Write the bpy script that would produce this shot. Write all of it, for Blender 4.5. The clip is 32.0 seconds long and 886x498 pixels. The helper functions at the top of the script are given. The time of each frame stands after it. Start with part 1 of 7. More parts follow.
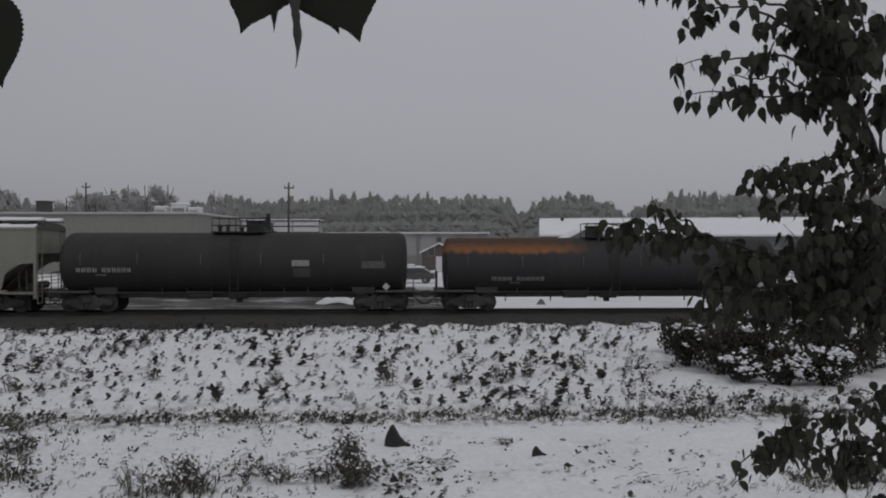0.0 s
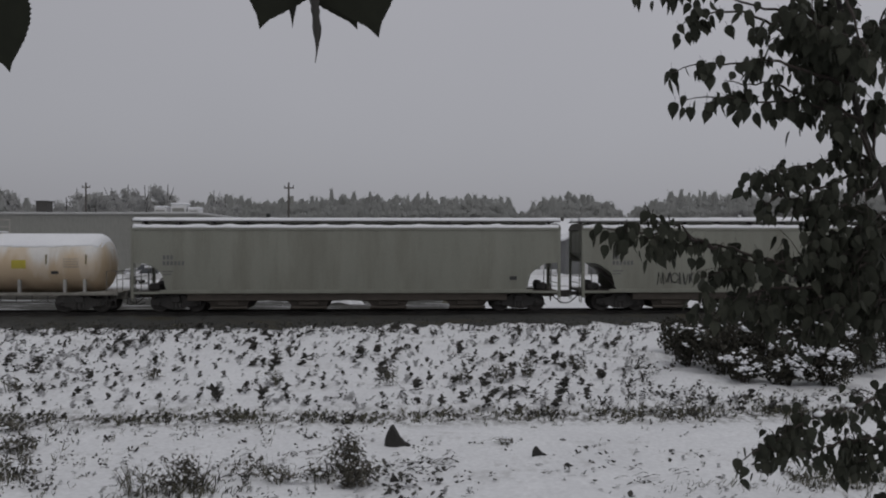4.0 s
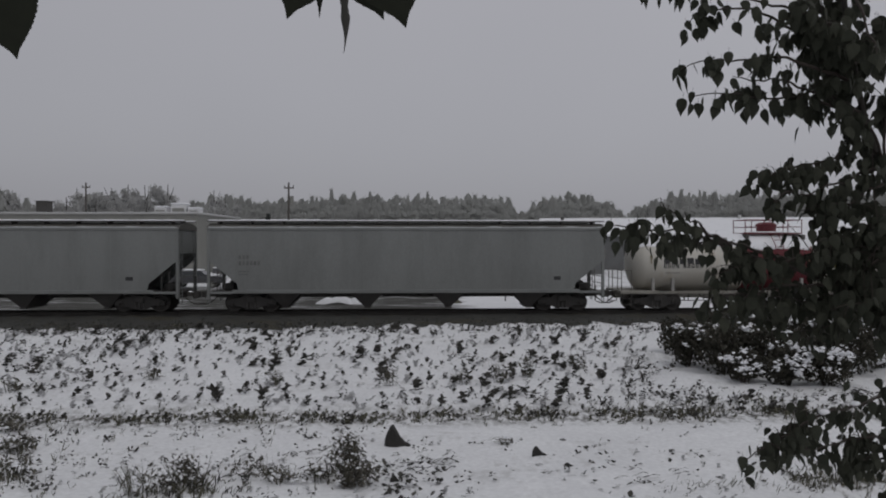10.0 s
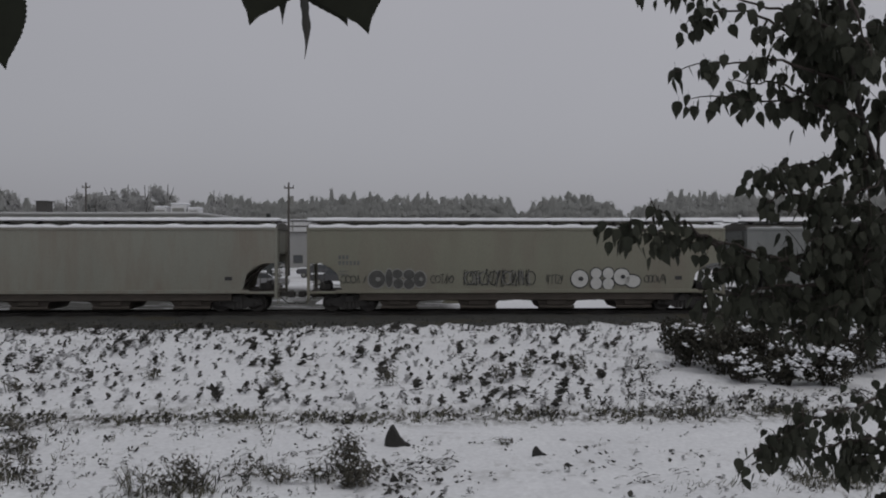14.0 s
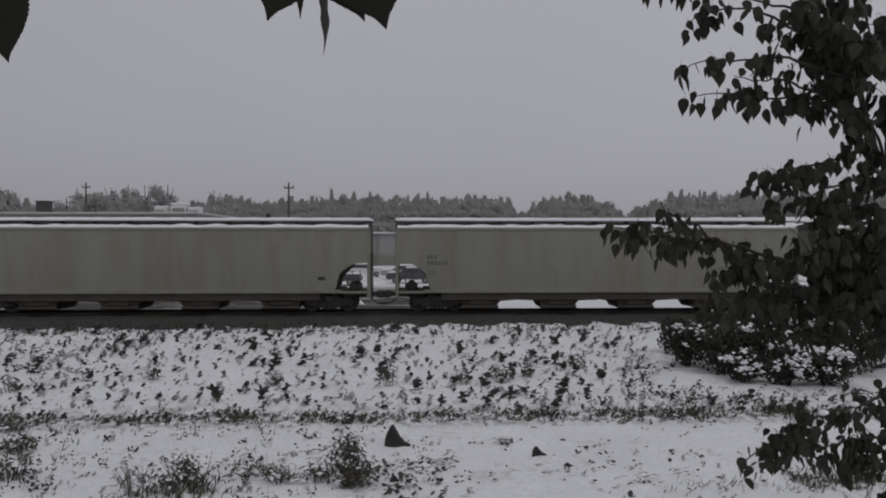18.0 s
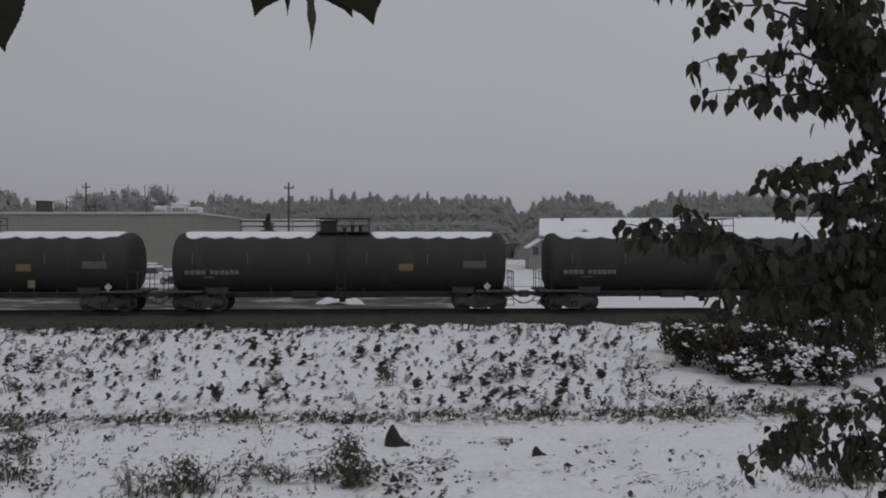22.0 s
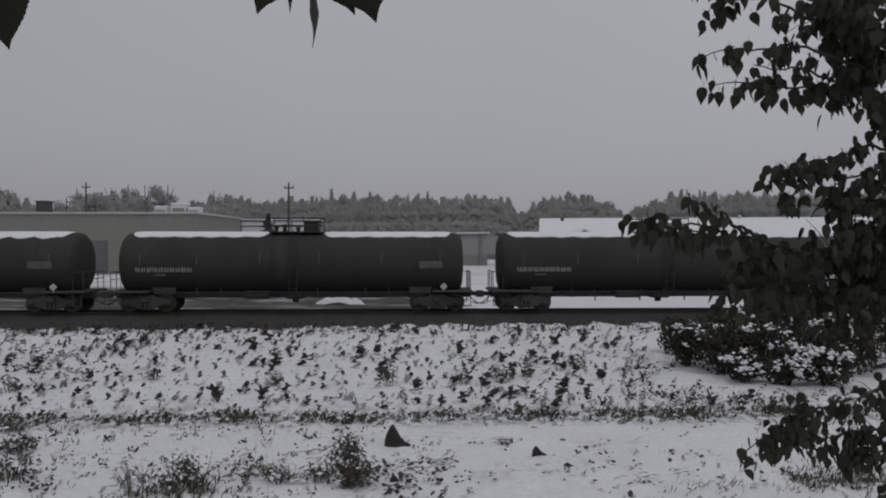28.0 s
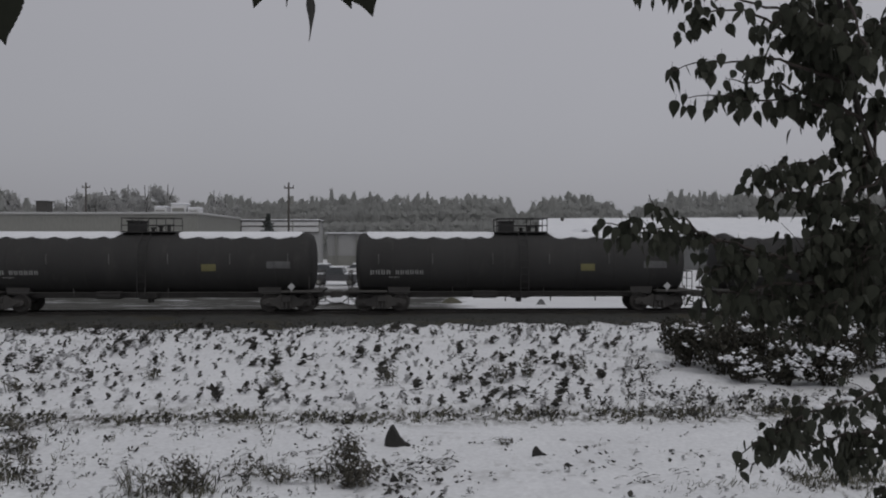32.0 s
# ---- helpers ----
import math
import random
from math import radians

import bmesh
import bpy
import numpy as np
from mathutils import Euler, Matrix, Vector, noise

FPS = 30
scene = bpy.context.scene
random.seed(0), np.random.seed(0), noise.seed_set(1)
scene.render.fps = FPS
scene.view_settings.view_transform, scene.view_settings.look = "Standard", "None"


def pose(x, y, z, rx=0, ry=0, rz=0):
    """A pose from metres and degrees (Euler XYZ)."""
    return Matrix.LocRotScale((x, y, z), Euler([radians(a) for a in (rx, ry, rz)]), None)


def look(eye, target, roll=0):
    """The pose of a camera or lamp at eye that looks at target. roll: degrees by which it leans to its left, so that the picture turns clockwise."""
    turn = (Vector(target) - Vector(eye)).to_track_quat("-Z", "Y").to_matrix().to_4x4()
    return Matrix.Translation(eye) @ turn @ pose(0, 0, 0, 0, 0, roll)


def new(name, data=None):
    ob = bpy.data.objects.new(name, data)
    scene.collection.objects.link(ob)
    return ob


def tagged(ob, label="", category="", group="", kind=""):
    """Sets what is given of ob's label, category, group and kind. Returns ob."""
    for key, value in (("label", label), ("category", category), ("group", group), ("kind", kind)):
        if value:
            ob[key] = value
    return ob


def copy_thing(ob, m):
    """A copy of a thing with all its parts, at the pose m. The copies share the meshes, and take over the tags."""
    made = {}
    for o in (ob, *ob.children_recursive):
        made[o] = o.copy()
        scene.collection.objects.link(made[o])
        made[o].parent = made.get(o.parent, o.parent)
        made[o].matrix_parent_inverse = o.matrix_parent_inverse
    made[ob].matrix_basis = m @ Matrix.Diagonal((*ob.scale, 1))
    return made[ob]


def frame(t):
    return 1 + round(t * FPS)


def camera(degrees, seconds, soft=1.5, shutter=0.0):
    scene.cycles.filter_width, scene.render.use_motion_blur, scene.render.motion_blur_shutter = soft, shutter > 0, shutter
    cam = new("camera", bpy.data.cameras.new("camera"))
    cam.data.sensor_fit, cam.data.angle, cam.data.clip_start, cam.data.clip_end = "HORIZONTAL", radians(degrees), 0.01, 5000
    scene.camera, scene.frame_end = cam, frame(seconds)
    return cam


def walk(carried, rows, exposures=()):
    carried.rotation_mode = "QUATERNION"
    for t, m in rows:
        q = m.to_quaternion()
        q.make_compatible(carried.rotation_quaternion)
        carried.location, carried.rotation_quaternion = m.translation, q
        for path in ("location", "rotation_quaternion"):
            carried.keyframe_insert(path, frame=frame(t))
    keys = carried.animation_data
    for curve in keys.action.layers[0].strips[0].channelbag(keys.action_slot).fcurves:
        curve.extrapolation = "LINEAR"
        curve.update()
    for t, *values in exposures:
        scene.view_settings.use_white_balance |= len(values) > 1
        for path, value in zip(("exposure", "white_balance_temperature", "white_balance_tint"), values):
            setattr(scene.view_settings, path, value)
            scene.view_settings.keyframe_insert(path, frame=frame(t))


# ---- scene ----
# ---- camera ----
EYE = 4.53
cam = camera(60.0, 32.0, soft=2.0)
walk(cam, [(0.0, look((0, 0, EYE), (0, 37.7, EYE - 0.305))), (32.0, look((0, 0, EYE), (0, 37.7, EYE - 0.305)))],
     exposures=[(0.0, -0.05), (32.0, -0.05)])

# ---- light: an overcast winter sky, brighter overhead than at the horizon ----
world = bpy.data.worlds.new("overcast_sky")
scene.world = world
world.use_nodes = True
wn, wl = world.node_tree.nodes, world.node_tree.links
wn.clear()
sky = wn.new("ShaderNodeTexSky")
sky.sky_type, sky.sun_disc = "NISHITA", False
sky.sun_elevation, sky.sun_rotation = radians(61), radians(155)
sky.dust_density, sky.air_density = 4.0, 1.0
sky_soft = wn.new("ShaderNodeHueSaturation")
sky_soft.inputs["Saturation"].default_value = 0.25
sky_soft.inputs["Value"].default_value = 0.02
coord = wn.new("ShaderNodeTexCoord")
split = wn.new("ShaderNodeSeparateXYZ")
rise = wn.new("ShaderNodeMapRange")
rise.inputs["From Min"].default_value, rise.inputs["From Max"].default_value = 0.0, 1.0
rise.inputs["To Min"].default_value, rise.inputs["To Max"].default_value = 0.0, 1.0
ramp = wn.new("ShaderNodeValToRGB")
ramp.color_ramp.elements[0].position, ramp.color_ramp.elements[0].color = 0.0, (0.263, 0.264, 0.291, 1)
ramp.color_ramp.elements[1].position, ramp.color_ramp.elements[1].color = 1.0, (0.375, 0.383, 0.412, 1)
mid = ramp.color_ramp.elements.new(0.30)
mid.color = (0.312, 0.310, 0.339, 1)
cloud = wn.new("ShaderNodeTexNoise")
cloud.inputs["Scale"].default_value, cloud.inputs["Detail"].default_value = 2.0, 3.0
cloud_gain = wn.new("ShaderNodeMapRange")
cloud_gain.inputs["To Min"].default_value, cloud_gain.inputs["To Max"].default_value = 0.93, 1.07
veil = wn.new("ShaderNodeMix")
veil.data_type, veil.blend_type = "RGBA", "MULTIPLY"
veil.inputs["Factor"].default_value = 1.0
add = wn.new("ShaderNodeMix")
add.data_type, add.blend_type = "RGBA", "ADD"
add.inputs["Factor"].default_value = 1.0
back = wn.new("ShaderNodeBackground")
back.inputs["Strength"].default_value = 1.0
wout = wn.new("ShaderNodeOutputWorld")
wl.new(coord.outputs["Generated"], split.inputs[0])
wl.new(split.outputs["Z"], rise.inputs["Value"])
wl.new(rise.outputs[0], ramp.inputs[0])
wl.new(coord.outputs["Generated"], cloud.inputs["Vector"])
wl.new(cloud.outputs[0], cloud_gain.inputs["Value"])
wl.new(ramp.outputs[0], veil.inputs["A"])
wl.new(cloud_gain.outputs[0], veil.inputs["B"])
# the cloud is a little thinner towards the sun's side
east = wn.new("ShaderNodeMapRange")
east.inputs["From Min"].default_value, east.inputs["From Max"].default_value = -1.0, 1.0
east.inputs["To Min"].default_value, east.inputs["To Max"].default_value = 0.86, 1.14
side_gain = wn.new("ShaderNodeMix")
side_gain.data_type, side_gain.blend_type = "RGBA", "MULTIPLY"
side_gain.inputs["Factor"].default_value = 1.0
wl.new(split.outputs["X"], east.inputs["Value"])
wl.new(veil.outputs["Result"], side_gain.inputs["A"])
wl.new(east.outputs[0], side_gain.inputs["B"])
wl.new(sky.outputs[0], sky_soft.inputs["Color"])
wl.new(side_gain.outputs["Result"], add.inputs["A"])
wl.new(sky_soft.outputs[0], add.inputs["B"])
wl.new(add.outputs["Result"], back.inputs["Color"])
wl.new(back.outputs[0], wout.inputs[0])

sun = new("sun", bpy.data.lights.new("sun", "SUN"))
sun.data.energy, sun.data.angle, sun.data.color = 0.25, radians(25), (1.0, 0.97, 0.93)
sun.matrix_world = look((14, -30, 60), (0, 0, 0))

# ---- materials ----


def surface(name, a, b, scale=3.0, rough=0.7, metal=0.0, grain=40.0, bump=0.15, stain=None, stain_scale=0.6, stain_at=0.6,
            spread=0.12, stretch=(1, 1, 1), gloss=0.35):
    """Two colours mixed by broad noise, a third laid on as stains, fine grain in the relief."""
    m = bpy.data.materials.new(name)
    m.use_nodes = True
    n, l = m.node_tree.nodes, m.node_tree.links
    bsdf = n["Principled BSDF"]
    bsdf.inputs["Roughness"].default_value, bsdf.inputs["Metallic"].default_value = rough, metal
    bsdf.inputs["Specular IOR Level"].default_value = gloss
    co, info, shift = n.new("ShaderNodeTexCoord"), n.new("ShaderNodeObjectInfo"), n.new("ShaderNodeVectorMath")
    shift.operation = "MULTIPLY_ADD"
    l.new(info.outputs["Random"], shift.inputs[0])
    shift.inputs[1].default_value = (37.0, 17.0, 23.0)
    l.new(co.outputs["Object"], shift.inputs[2])
    mp = n.new("ShaderNodeMapping")
    mp.inputs["Scale"].default_value = stretch
    l.new(shift.outputs[0], mp.inputs["Vector"])
    big, fine = n.new("ShaderNodeTexNoise"), n.new("ShaderNodeTexNoise")
    big.inputs["Scale"].default_value, big.inputs["Detail"].default_value = scale, 6.0
    fine.inputs["Scale"].default_value, fine.inputs["Detail"].default_value = grain, 4.0
    for t in (big, fine):
        l.new(mp.outputs[0], t.inputs["Vector"])
    mixer = n.new("ShaderNodeMix")
    mixer.data_type = "RGBA"
    rng = n.new("ShaderNodeMapRange")
    rng.inputs["From Min"].default_value, rng.inputs["From Max"].default_value = 0.3, 0.7
    l.new(big.outputs[0], rng.inputs["Value"])
    l.new(rng.outputs[0], mixer.inputs["Factor"])
    mixer.inputs["A"].default_value, mixer.inputs["B"].default_value = (*a, 1), (*b, 1)
    colour = mixer.outputs["Result"]
    if stain:
        spots, edge, over = n.new("ShaderNodeTexNoise"), n.new("ShaderNodeMapRange"), n.new("ShaderNodeMix")
        spots.inputs["Scale"].default_value, spots.inputs["Detail"].default_value = stain_scale, 8.0
        spots.inputs["Roughness"].default_value = 0.65
        l.new(mp.outputs[0], spots.inputs["Vector"])
        edge.inputs["From Min"].default_value, edge.inputs["From Max"].default_value = stain_at - spread / 2, stain_at + spread / 2
        l.new(spots.outputs[0], edge.inputs["Value"])
        over.data_type = "RGBA"
        l.new(edge.outputs[0], over.inputs["Factor"])
        l.new(colour, over.inputs["A"])
        over.inputs["B"].default_value = (*stain, 1)
        colour = over.outputs["Result"]
    speck = n.new("ShaderNodeMix")
    speck.data_type, speck.blend_type = "RGBA", "MULTIPLY"
    speck.inputs["Factor"].default_value = 0.35
    l.new(colour, speck.inputs["A"])
    l.new(fine.outputs[0], speck.inputs["B"])
    gain = n.new("ShaderNodeMix")
    gain.data_type, gain.blend_type = "RGBA", "MULTIPLY"
    gain.inputs["Factor"].default_value = 1.0
    gain.inputs["B"].default_value = (1.2, 1.2, 1.2, 1)
    l.new(speck.outputs["Result"], gain.inputs["A"])
    l.new(gain.outputs["Result"], bsdf.inputs["Base Color"])
    bp = n.new("ShaderNodeBump")
    bp.inputs["Strength"].default_value, bp.inputs["Distance"].default_value = bump, 0.02
    l.new(fine.outputs[0], bp.inputs["Height"])
    l.new(bp.outputs[0], bsdf.inputs["Normal"])
    return m


SNOW = surface("snow", (0.78, 0.785, 0.805), (0.72, 0.727, 0.75), scale=0.8, rough=0.8, grain=25, bump=0.25, gloss=0.2)
BALLAST = surface("ballast_stone", (0.036, 0.036, 0.033), (0.056, 0.056, 0.051), scale=1.5, rough=0.95, grain=14, bump=0.8,
                  stain=(0.05, 0.045, 0.03), stain_scale=0.5)
RAIL = surface("rail_steel", (0.045, 0.042, 0.039), (0.06, 0.055, 0.05), rough=0.7, metal=0.3)
TIE = surface("creosoted_timber", (0.03, 0.026, 0.022), (0.05, 0.043, 0.036), rough=0.9)
BLACK = surface("black_tank_paint", (0.041, 0.040, 0.039), (0.050, 0.049, 0.048), scale=0.7, rough=0.75, stain=(0.056, 0.054, 0.052),
                stain_scale=1.2, stain_at=0.62, stretch=(1, 1, 0.35), gloss=0.12)
RUSTED = surface("rust_streaked_black_paint", (0.043, 0.043, 0.044), (0.053, 0.052, 0.053), scale=0.7, rough=0.8, stain=(0.056, 0.054, 0.052),
                 stain_scale=1.2, stain_at=0.62, stretch=(1, 1, 0.35), gloss=0.12)
FRAME = surface("dark_underframe", (0.072, 0.069, 0.066), (0.092, 0.088, 0.083), scale=2, rough=0.9, gloss=0.15)
BROWN = surface("dusty_brown_underframe", (0.074, 0.064, 0.054), (0.100, 0.086, 0.073), scale=1.5, rough=0.9)
STEELW = surface("wheel_steel", (0.070, 0.066, 0.062), (0.088, 0.083, 0.078), scale=4, rough=0.85, gloss=0.15)
BEIGE = surface("weathered_beige_paint", (0.236, 0.240, 0.203), (0.207, 0.211, 0.178), scale=0.5, rough=0.75, stain=(0.172, 0.168, 0.138),
                stain_scale=0.9, stain_at=0.6, spread=0.3, stretch=(1.2, 1, 0.22))
TAN = surface("dull_tan_paint", (0.242, 0.244, 0.206), (0.216, 0.217, 0.184), scale=0.5, rough=0.75, stain=(0.205, 0.178, 0.145),
              stain_scale=0.9, stain_at=0.58, spread=0.3, stretch=(1.2, 1, 0.22))
OLIVE = surface("weathered_olive_paint", (0.215, 0.214, 0.166), (0.190, 0.189, 0.147), scale=0.5, rough=0.75, stain=(0.186, 0.166, 0.134),
                stain_scale=0.8, stain_at=0.58, spread=0.3, stretch=(1.0, 1, 0.25))
GREY = surface("grey_hopper_paint", (0.205, 0.213, 0.207), (0.185, 0.192, 0.187), scale=0.4, rough=0.75, stain=(0.16, 0.165, 0.16),
               stain_scale=0.8, stain_at=0.62, spread=0.3, stretch=(1.0, 1, 0.25))
WHITE = surface("white_tank_paint", (0.66, 0.665, 0.665), (0.60, 0.605, 0.60), scale=0.6, rough=0.55, stain=(0.55, 0.54, 0.51),
                stain_scale=1.0, stain_at=0.66, spread=0.2, stretch=(1.4, 1, 0.3))
STAINED = surface("stained_white_tank_paint", (0.64, 0.63, 0.61), (0.60, 0.58, 0.545), scale=0.45, rough=0.6, stain=(0.50, 0.45, 0.38),
                  stain_scale=0.9, stain_at=0.66, spread=0.25, stretch=(1.3, 1, 0.25))
CREAM = surface("creamy_white_tank_paint", (0.52, 0.505, 0.46), (0.47, 0.45, 0.40), scale=0.5, rough=0.55, stain=(0.42, 0.33, 0.22),
                stain_scale=0.9, stain_at=0.66, spread=0.2, stretch=(1.3, 1, 0.3))


def lower_stain(m, colour, z0, z1, strength=0.9, ragged=0.9, drip=0.35, patch=0.55):
    """Lays product stains over the lower part of a tank, broken up by noise."""
    n, l = m.node_tree.nodes, m.node_tree.links
    bsdf = n["Principled BSDF"]
    under = bsdf.inputs["Base Color"].links[0].from_socket
    co, sep, rng_, spots, grow, over = (n.new("ShaderNodeTexCoord"), n.new("ShaderNodeSeparateXYZ"), n.new("ShaderNodeMapRange"), n.new("ShaderNodeTexNoise"),
                                        n.new("ShaderNodeMath"), n.new("ShaderNodeMix"))
    mp = n.new("ShaderNodeMapping")
    mp.inputs["Scale"].default_value = (1.0, 1.0, drip)
    l.new(co.outputs["Object"], sep.inputs[0])
    l.new(co.outputs["Object"], mp.inputs["Vector"])
    l.new(mp.outputs[0], spots.inputs["Vector"])
    spots.inputs["Scale"].default_value, spots.inputs["Detail"].default_value = patch, 7.0
    wob = n.new("ShaderNodeMath")
    wob.operation = "MULTIPLY_ADD"
    wob.inputs[1].default_value, wob.inputs[2].default_value = -2 * ragged, ragged
    l.new(spots.outputs[0], wob.inputs[0])
    low = n.new("ShaderNodeMath")
    low.operation = "ADD"
    l.new(sep.outputs["Z"], low.inputs[0])
    l.new(wob.outputs[0], low.inputs[1])
    rng_.inputs["From Min"].default_value, rng_.inputs["From Max"].default_value = z0, z1
    rng_.inputs["To Min"].default_value, rng_.inputs["To Max"].default_value = strength, 0.0
    l.new(low.outputs[0], rng_.inputs["Value"])
    over.data_type = "RGBA"
    over.inputs["B"].default_value = (*colour, 1)
    l.new(rng_.outputs[0], over.inputs["Factor"])
    l.new(under, over.inputs["A"])
    l.new(over.outputs["Result"], bsdf.inputs["Base Color"])


lower_stain(STAINED, (0.52, 0.41, 0.28), 2.2, 2.75, 0.75, 2.6, 0.12, 0.5)
lower_stain(STAINED, (0.44, 0.32, 0.19), 1.7, 2.4, 0.6, 3.2, 0.06, 1.3)
lower_stain(STAINED, (0.28, 0.20, 0.14), 0.9, 1.5, 0.7, 0.8)
lower_stain(CREAM, (0.42, 0.385, 0.32), 0.9, 2.3, 0.7)


def crown_rust(m, z_low, z_high, x_end):
    """Brown rust over the crown up to x_end, with an orange run along its ragged lower edge."""
    n, l = m.node_tree.nodes, m.node_tree.links
    bsdf = n["Principled BSDF"]
    under = bsdf.inputs["Base Color"].links[0].from_socket
    co, sep, mp, spots = n.new("ShaderNodeTexCoord"), n.new("ShaderNodeSeparateXYZ"), n.new("ShaderNodeMapping"), n.new("ShaderNodeTexNoise")
    mp.inputs["Scale"].default_value = (1.6, 1.0, 0.5)
    spots.inputs["Scale"].default_value, spots.inputs["Detail"].default_value, spots.inputs["Roughness"].default_value = 1.1, 7.0, 0.65
    l.new(co.outputs["Object"], sep.inputs[0])
    l.new(co.outputs["Object"], mp.inputs["Vector"])
    l.new(mp.outputs[0], spots.inputs["Vector"])

    def maths(op, a, b):
        k = n.new("ShaderNodeMath")
        k.operation = op
        for i, q in enumerate((a, b)):
            if isinstance(q, float):
                k.inputs[i].default_value = q
            else:
                l.new(q, k.inputs[i])
        return k.outputs[0]

    def ranged(q, a, b, c=0.0, d=1.0):
        r = n.new("ShaderNodeMapRange")
        for key, value in (("From Min", a), ("From Max", b), ("To Min", c), ("To Max", d)):
            r.inputs[key].default_value = value
        l.new(q, r.inputs["Value"])
        return r.outputs[0]

    wobble = maths("MULTIPLY", maths("SUBTRACT", spots.outputs[0], 0.5), 0.7)
    z = maths("ADD", sep.outputs["Z"], wobble)
    along = ranged(maths("ADD", sep.outputs["X"], maths("MULTIPLY", wobble, 4.0)), x_end - 1.6, x_end, 1.0, 0.0)
    for colour, factor in (((0.085, 0.050, 0.036), maths("MULTIPLY", maths("MULTIPLY", ranged(z, z_low, z_low + 0.2), along), 0.85)),
                           ((0.25, 0.115, 0.050), maths("MULTIPLY", maths("MULTIPLY", maths("MULTIPLY", ranged(z, z_low - 0.02, z_low + 0.14), ranged(z, z_low + 0.25, z_high, 1.0, 0.0)), along),
                                                      ranged(spots.outputs[0], 0.3, 0.55, 0.35, 0.9)))):
        over = n.new("ShaderNodeMix")
        over.data_type = "RGBA"
        l.new(factor, over.inputs["Factor"])
        l.new(under, over.inputs["A"])
        over.inputs["B"].default_value = (*colour, 1)
        under = over.outputs["Result"]
    l.new(under, bsdf.inputs["Base Color"])


crown_rust(RUSTED, 2.86, 3.45, -1.2)
RED = surface("dark_red_paint", (0.135, 0.024, 0.030), (0.11, 0.020, 0.026), scale=0.9, rough=0.6)
DULLYELLOW = surface("dusty_yellow_placard", (0.18, 0.168, 0.075), (0.15, 0.14, 0.065), scale=5, rough=0.7)
# The shade under the running boards is painted into this dark roof colour.
ROOFSHADE = surface("shade_dark_roof_paint", (0.075, 0.072, 0.065), (0.11, 0.105, 0.095), scale=1.0, rough=0.9)
WALKWAY = surface("pale_grey_walkway", (0.40, 0.39, 0.37), (0.26, 0.255, 0.24), scale=3)
YELLOW = surface("yellow_placard", (0.42, 0.36, 0.05), (0.38, 0.32, 0.05), scale=5, rough=0.6)
PALE = surface("pale_lettering", (0.34, 0.34, 0.33), (0.22, 0.22, 0.21), scale=6, rough=0.7)
DARKINK = surface("dark_lettering", (0.03, 0.03, 0.032), (0.05, 0.05, 0.05), scale=6, rough=0.7)
BRASSY = surface("dull_ochre_metal", (0.25, 0.21, 0.12), (0.18, 0.155, 0.095), scale=6, rough=0.7)
SPRAYWHITE = surface("white_spray_paint", (0.52, 0.52, 0.50), (0.45, 0.45, 0.43), scale=4, rough=0.7)
SPRAYDIM = surface("dim_pale_spray_paint", (0.27, 0.27, 0.255), (0.19, 0.19, 0.18), scale=4, rough=0.7)
SPRAYGREY = surface("grey_spray_paint", (0.09, 0.09, 0.085), (0.06, 0.06, 0.056), scale=4, rough=0.7)
BARK = surface("poplar_bark", (0.045, 0.04, 0.034), (0.028, 0.025, 0.022), scale=6, rough=0.9, grain=60, bump=0.5)
TWIGBARK = surface("dark_twig_bark", (0.045, 0.035, 0.03), (0.03, 0.024, 0.02), scale=9, rough=0.85)


def leafy(name, a, b, rough=0.5, through_light=0.25, random_by="Random"):
    """Leaf: colour varies leaf by leaf, with a little light coming through the blade."""
    m = bpy.data.materials.new(name)
    m.use_nodes = True
    n, l = m.node_tree.nodes, m.node_tree.links
    bsdf = n["Principled BSDF"]
    bsdf.inputs["Roughness"].default_value = rough
    bsdf.inputs["Specular IOR Level"].default_value = 0.18
    mixer = n.new("ShaderNodeMix")
    mixer.data_type = "RGBA"
    mixer.inputs["A"].default_value, mixer.inputs["B"].default_value = (*a, 1), (*b, 1)
    if random_by == "Random":
        l.new(n.new("ShaderNodeObjectInfo").outputs["Random"], mixer.inputs["Factor"])
    else:
        l.new(n.new("ShaderNodeNewGeometry").outputs["Random Per Island"], mixer.inputs["Factor"])
    co, vein, tone = n.new("ShaderNodeTexCoord"), n.new("ShaderNodeTexNoise"), n.new("ShaderNodeMix")
    vein.inputs["Scale"].default_value, vein.inputs["Detail"].default_value = 60.0, 3.0
    l.new(co.outputs["Object"], vein.inputs["Vector"])
    tone.data_type, tone.blend_type = "RGBA", "MULTIPLY"
    tone.inputs["Factor"].default_value = 0.5
    l.new(mixer.outputs["Result"], tone.inputs["A"])
    l.new(vein.outputs[0], tone.inputs["B"])
    l.new(tone.outputs["Result"], bsdf.inputs["Base Color"])
    clear, both = n.new("ShaderNodeBsdfTranslucent"), n.new("ShaderNodeMixShader")
    l.new(tone.outputs["Result"], clear.inputs["Color"])
    both.inputs[0].default_value = through_light
    l.new(bsdf.outputs[0], both.inputs[1])
    l.new(clear.outputs[0], both.inputs[2])
    l.new(both.outputs[0], n["Material Output"].inputs[0])
    return m


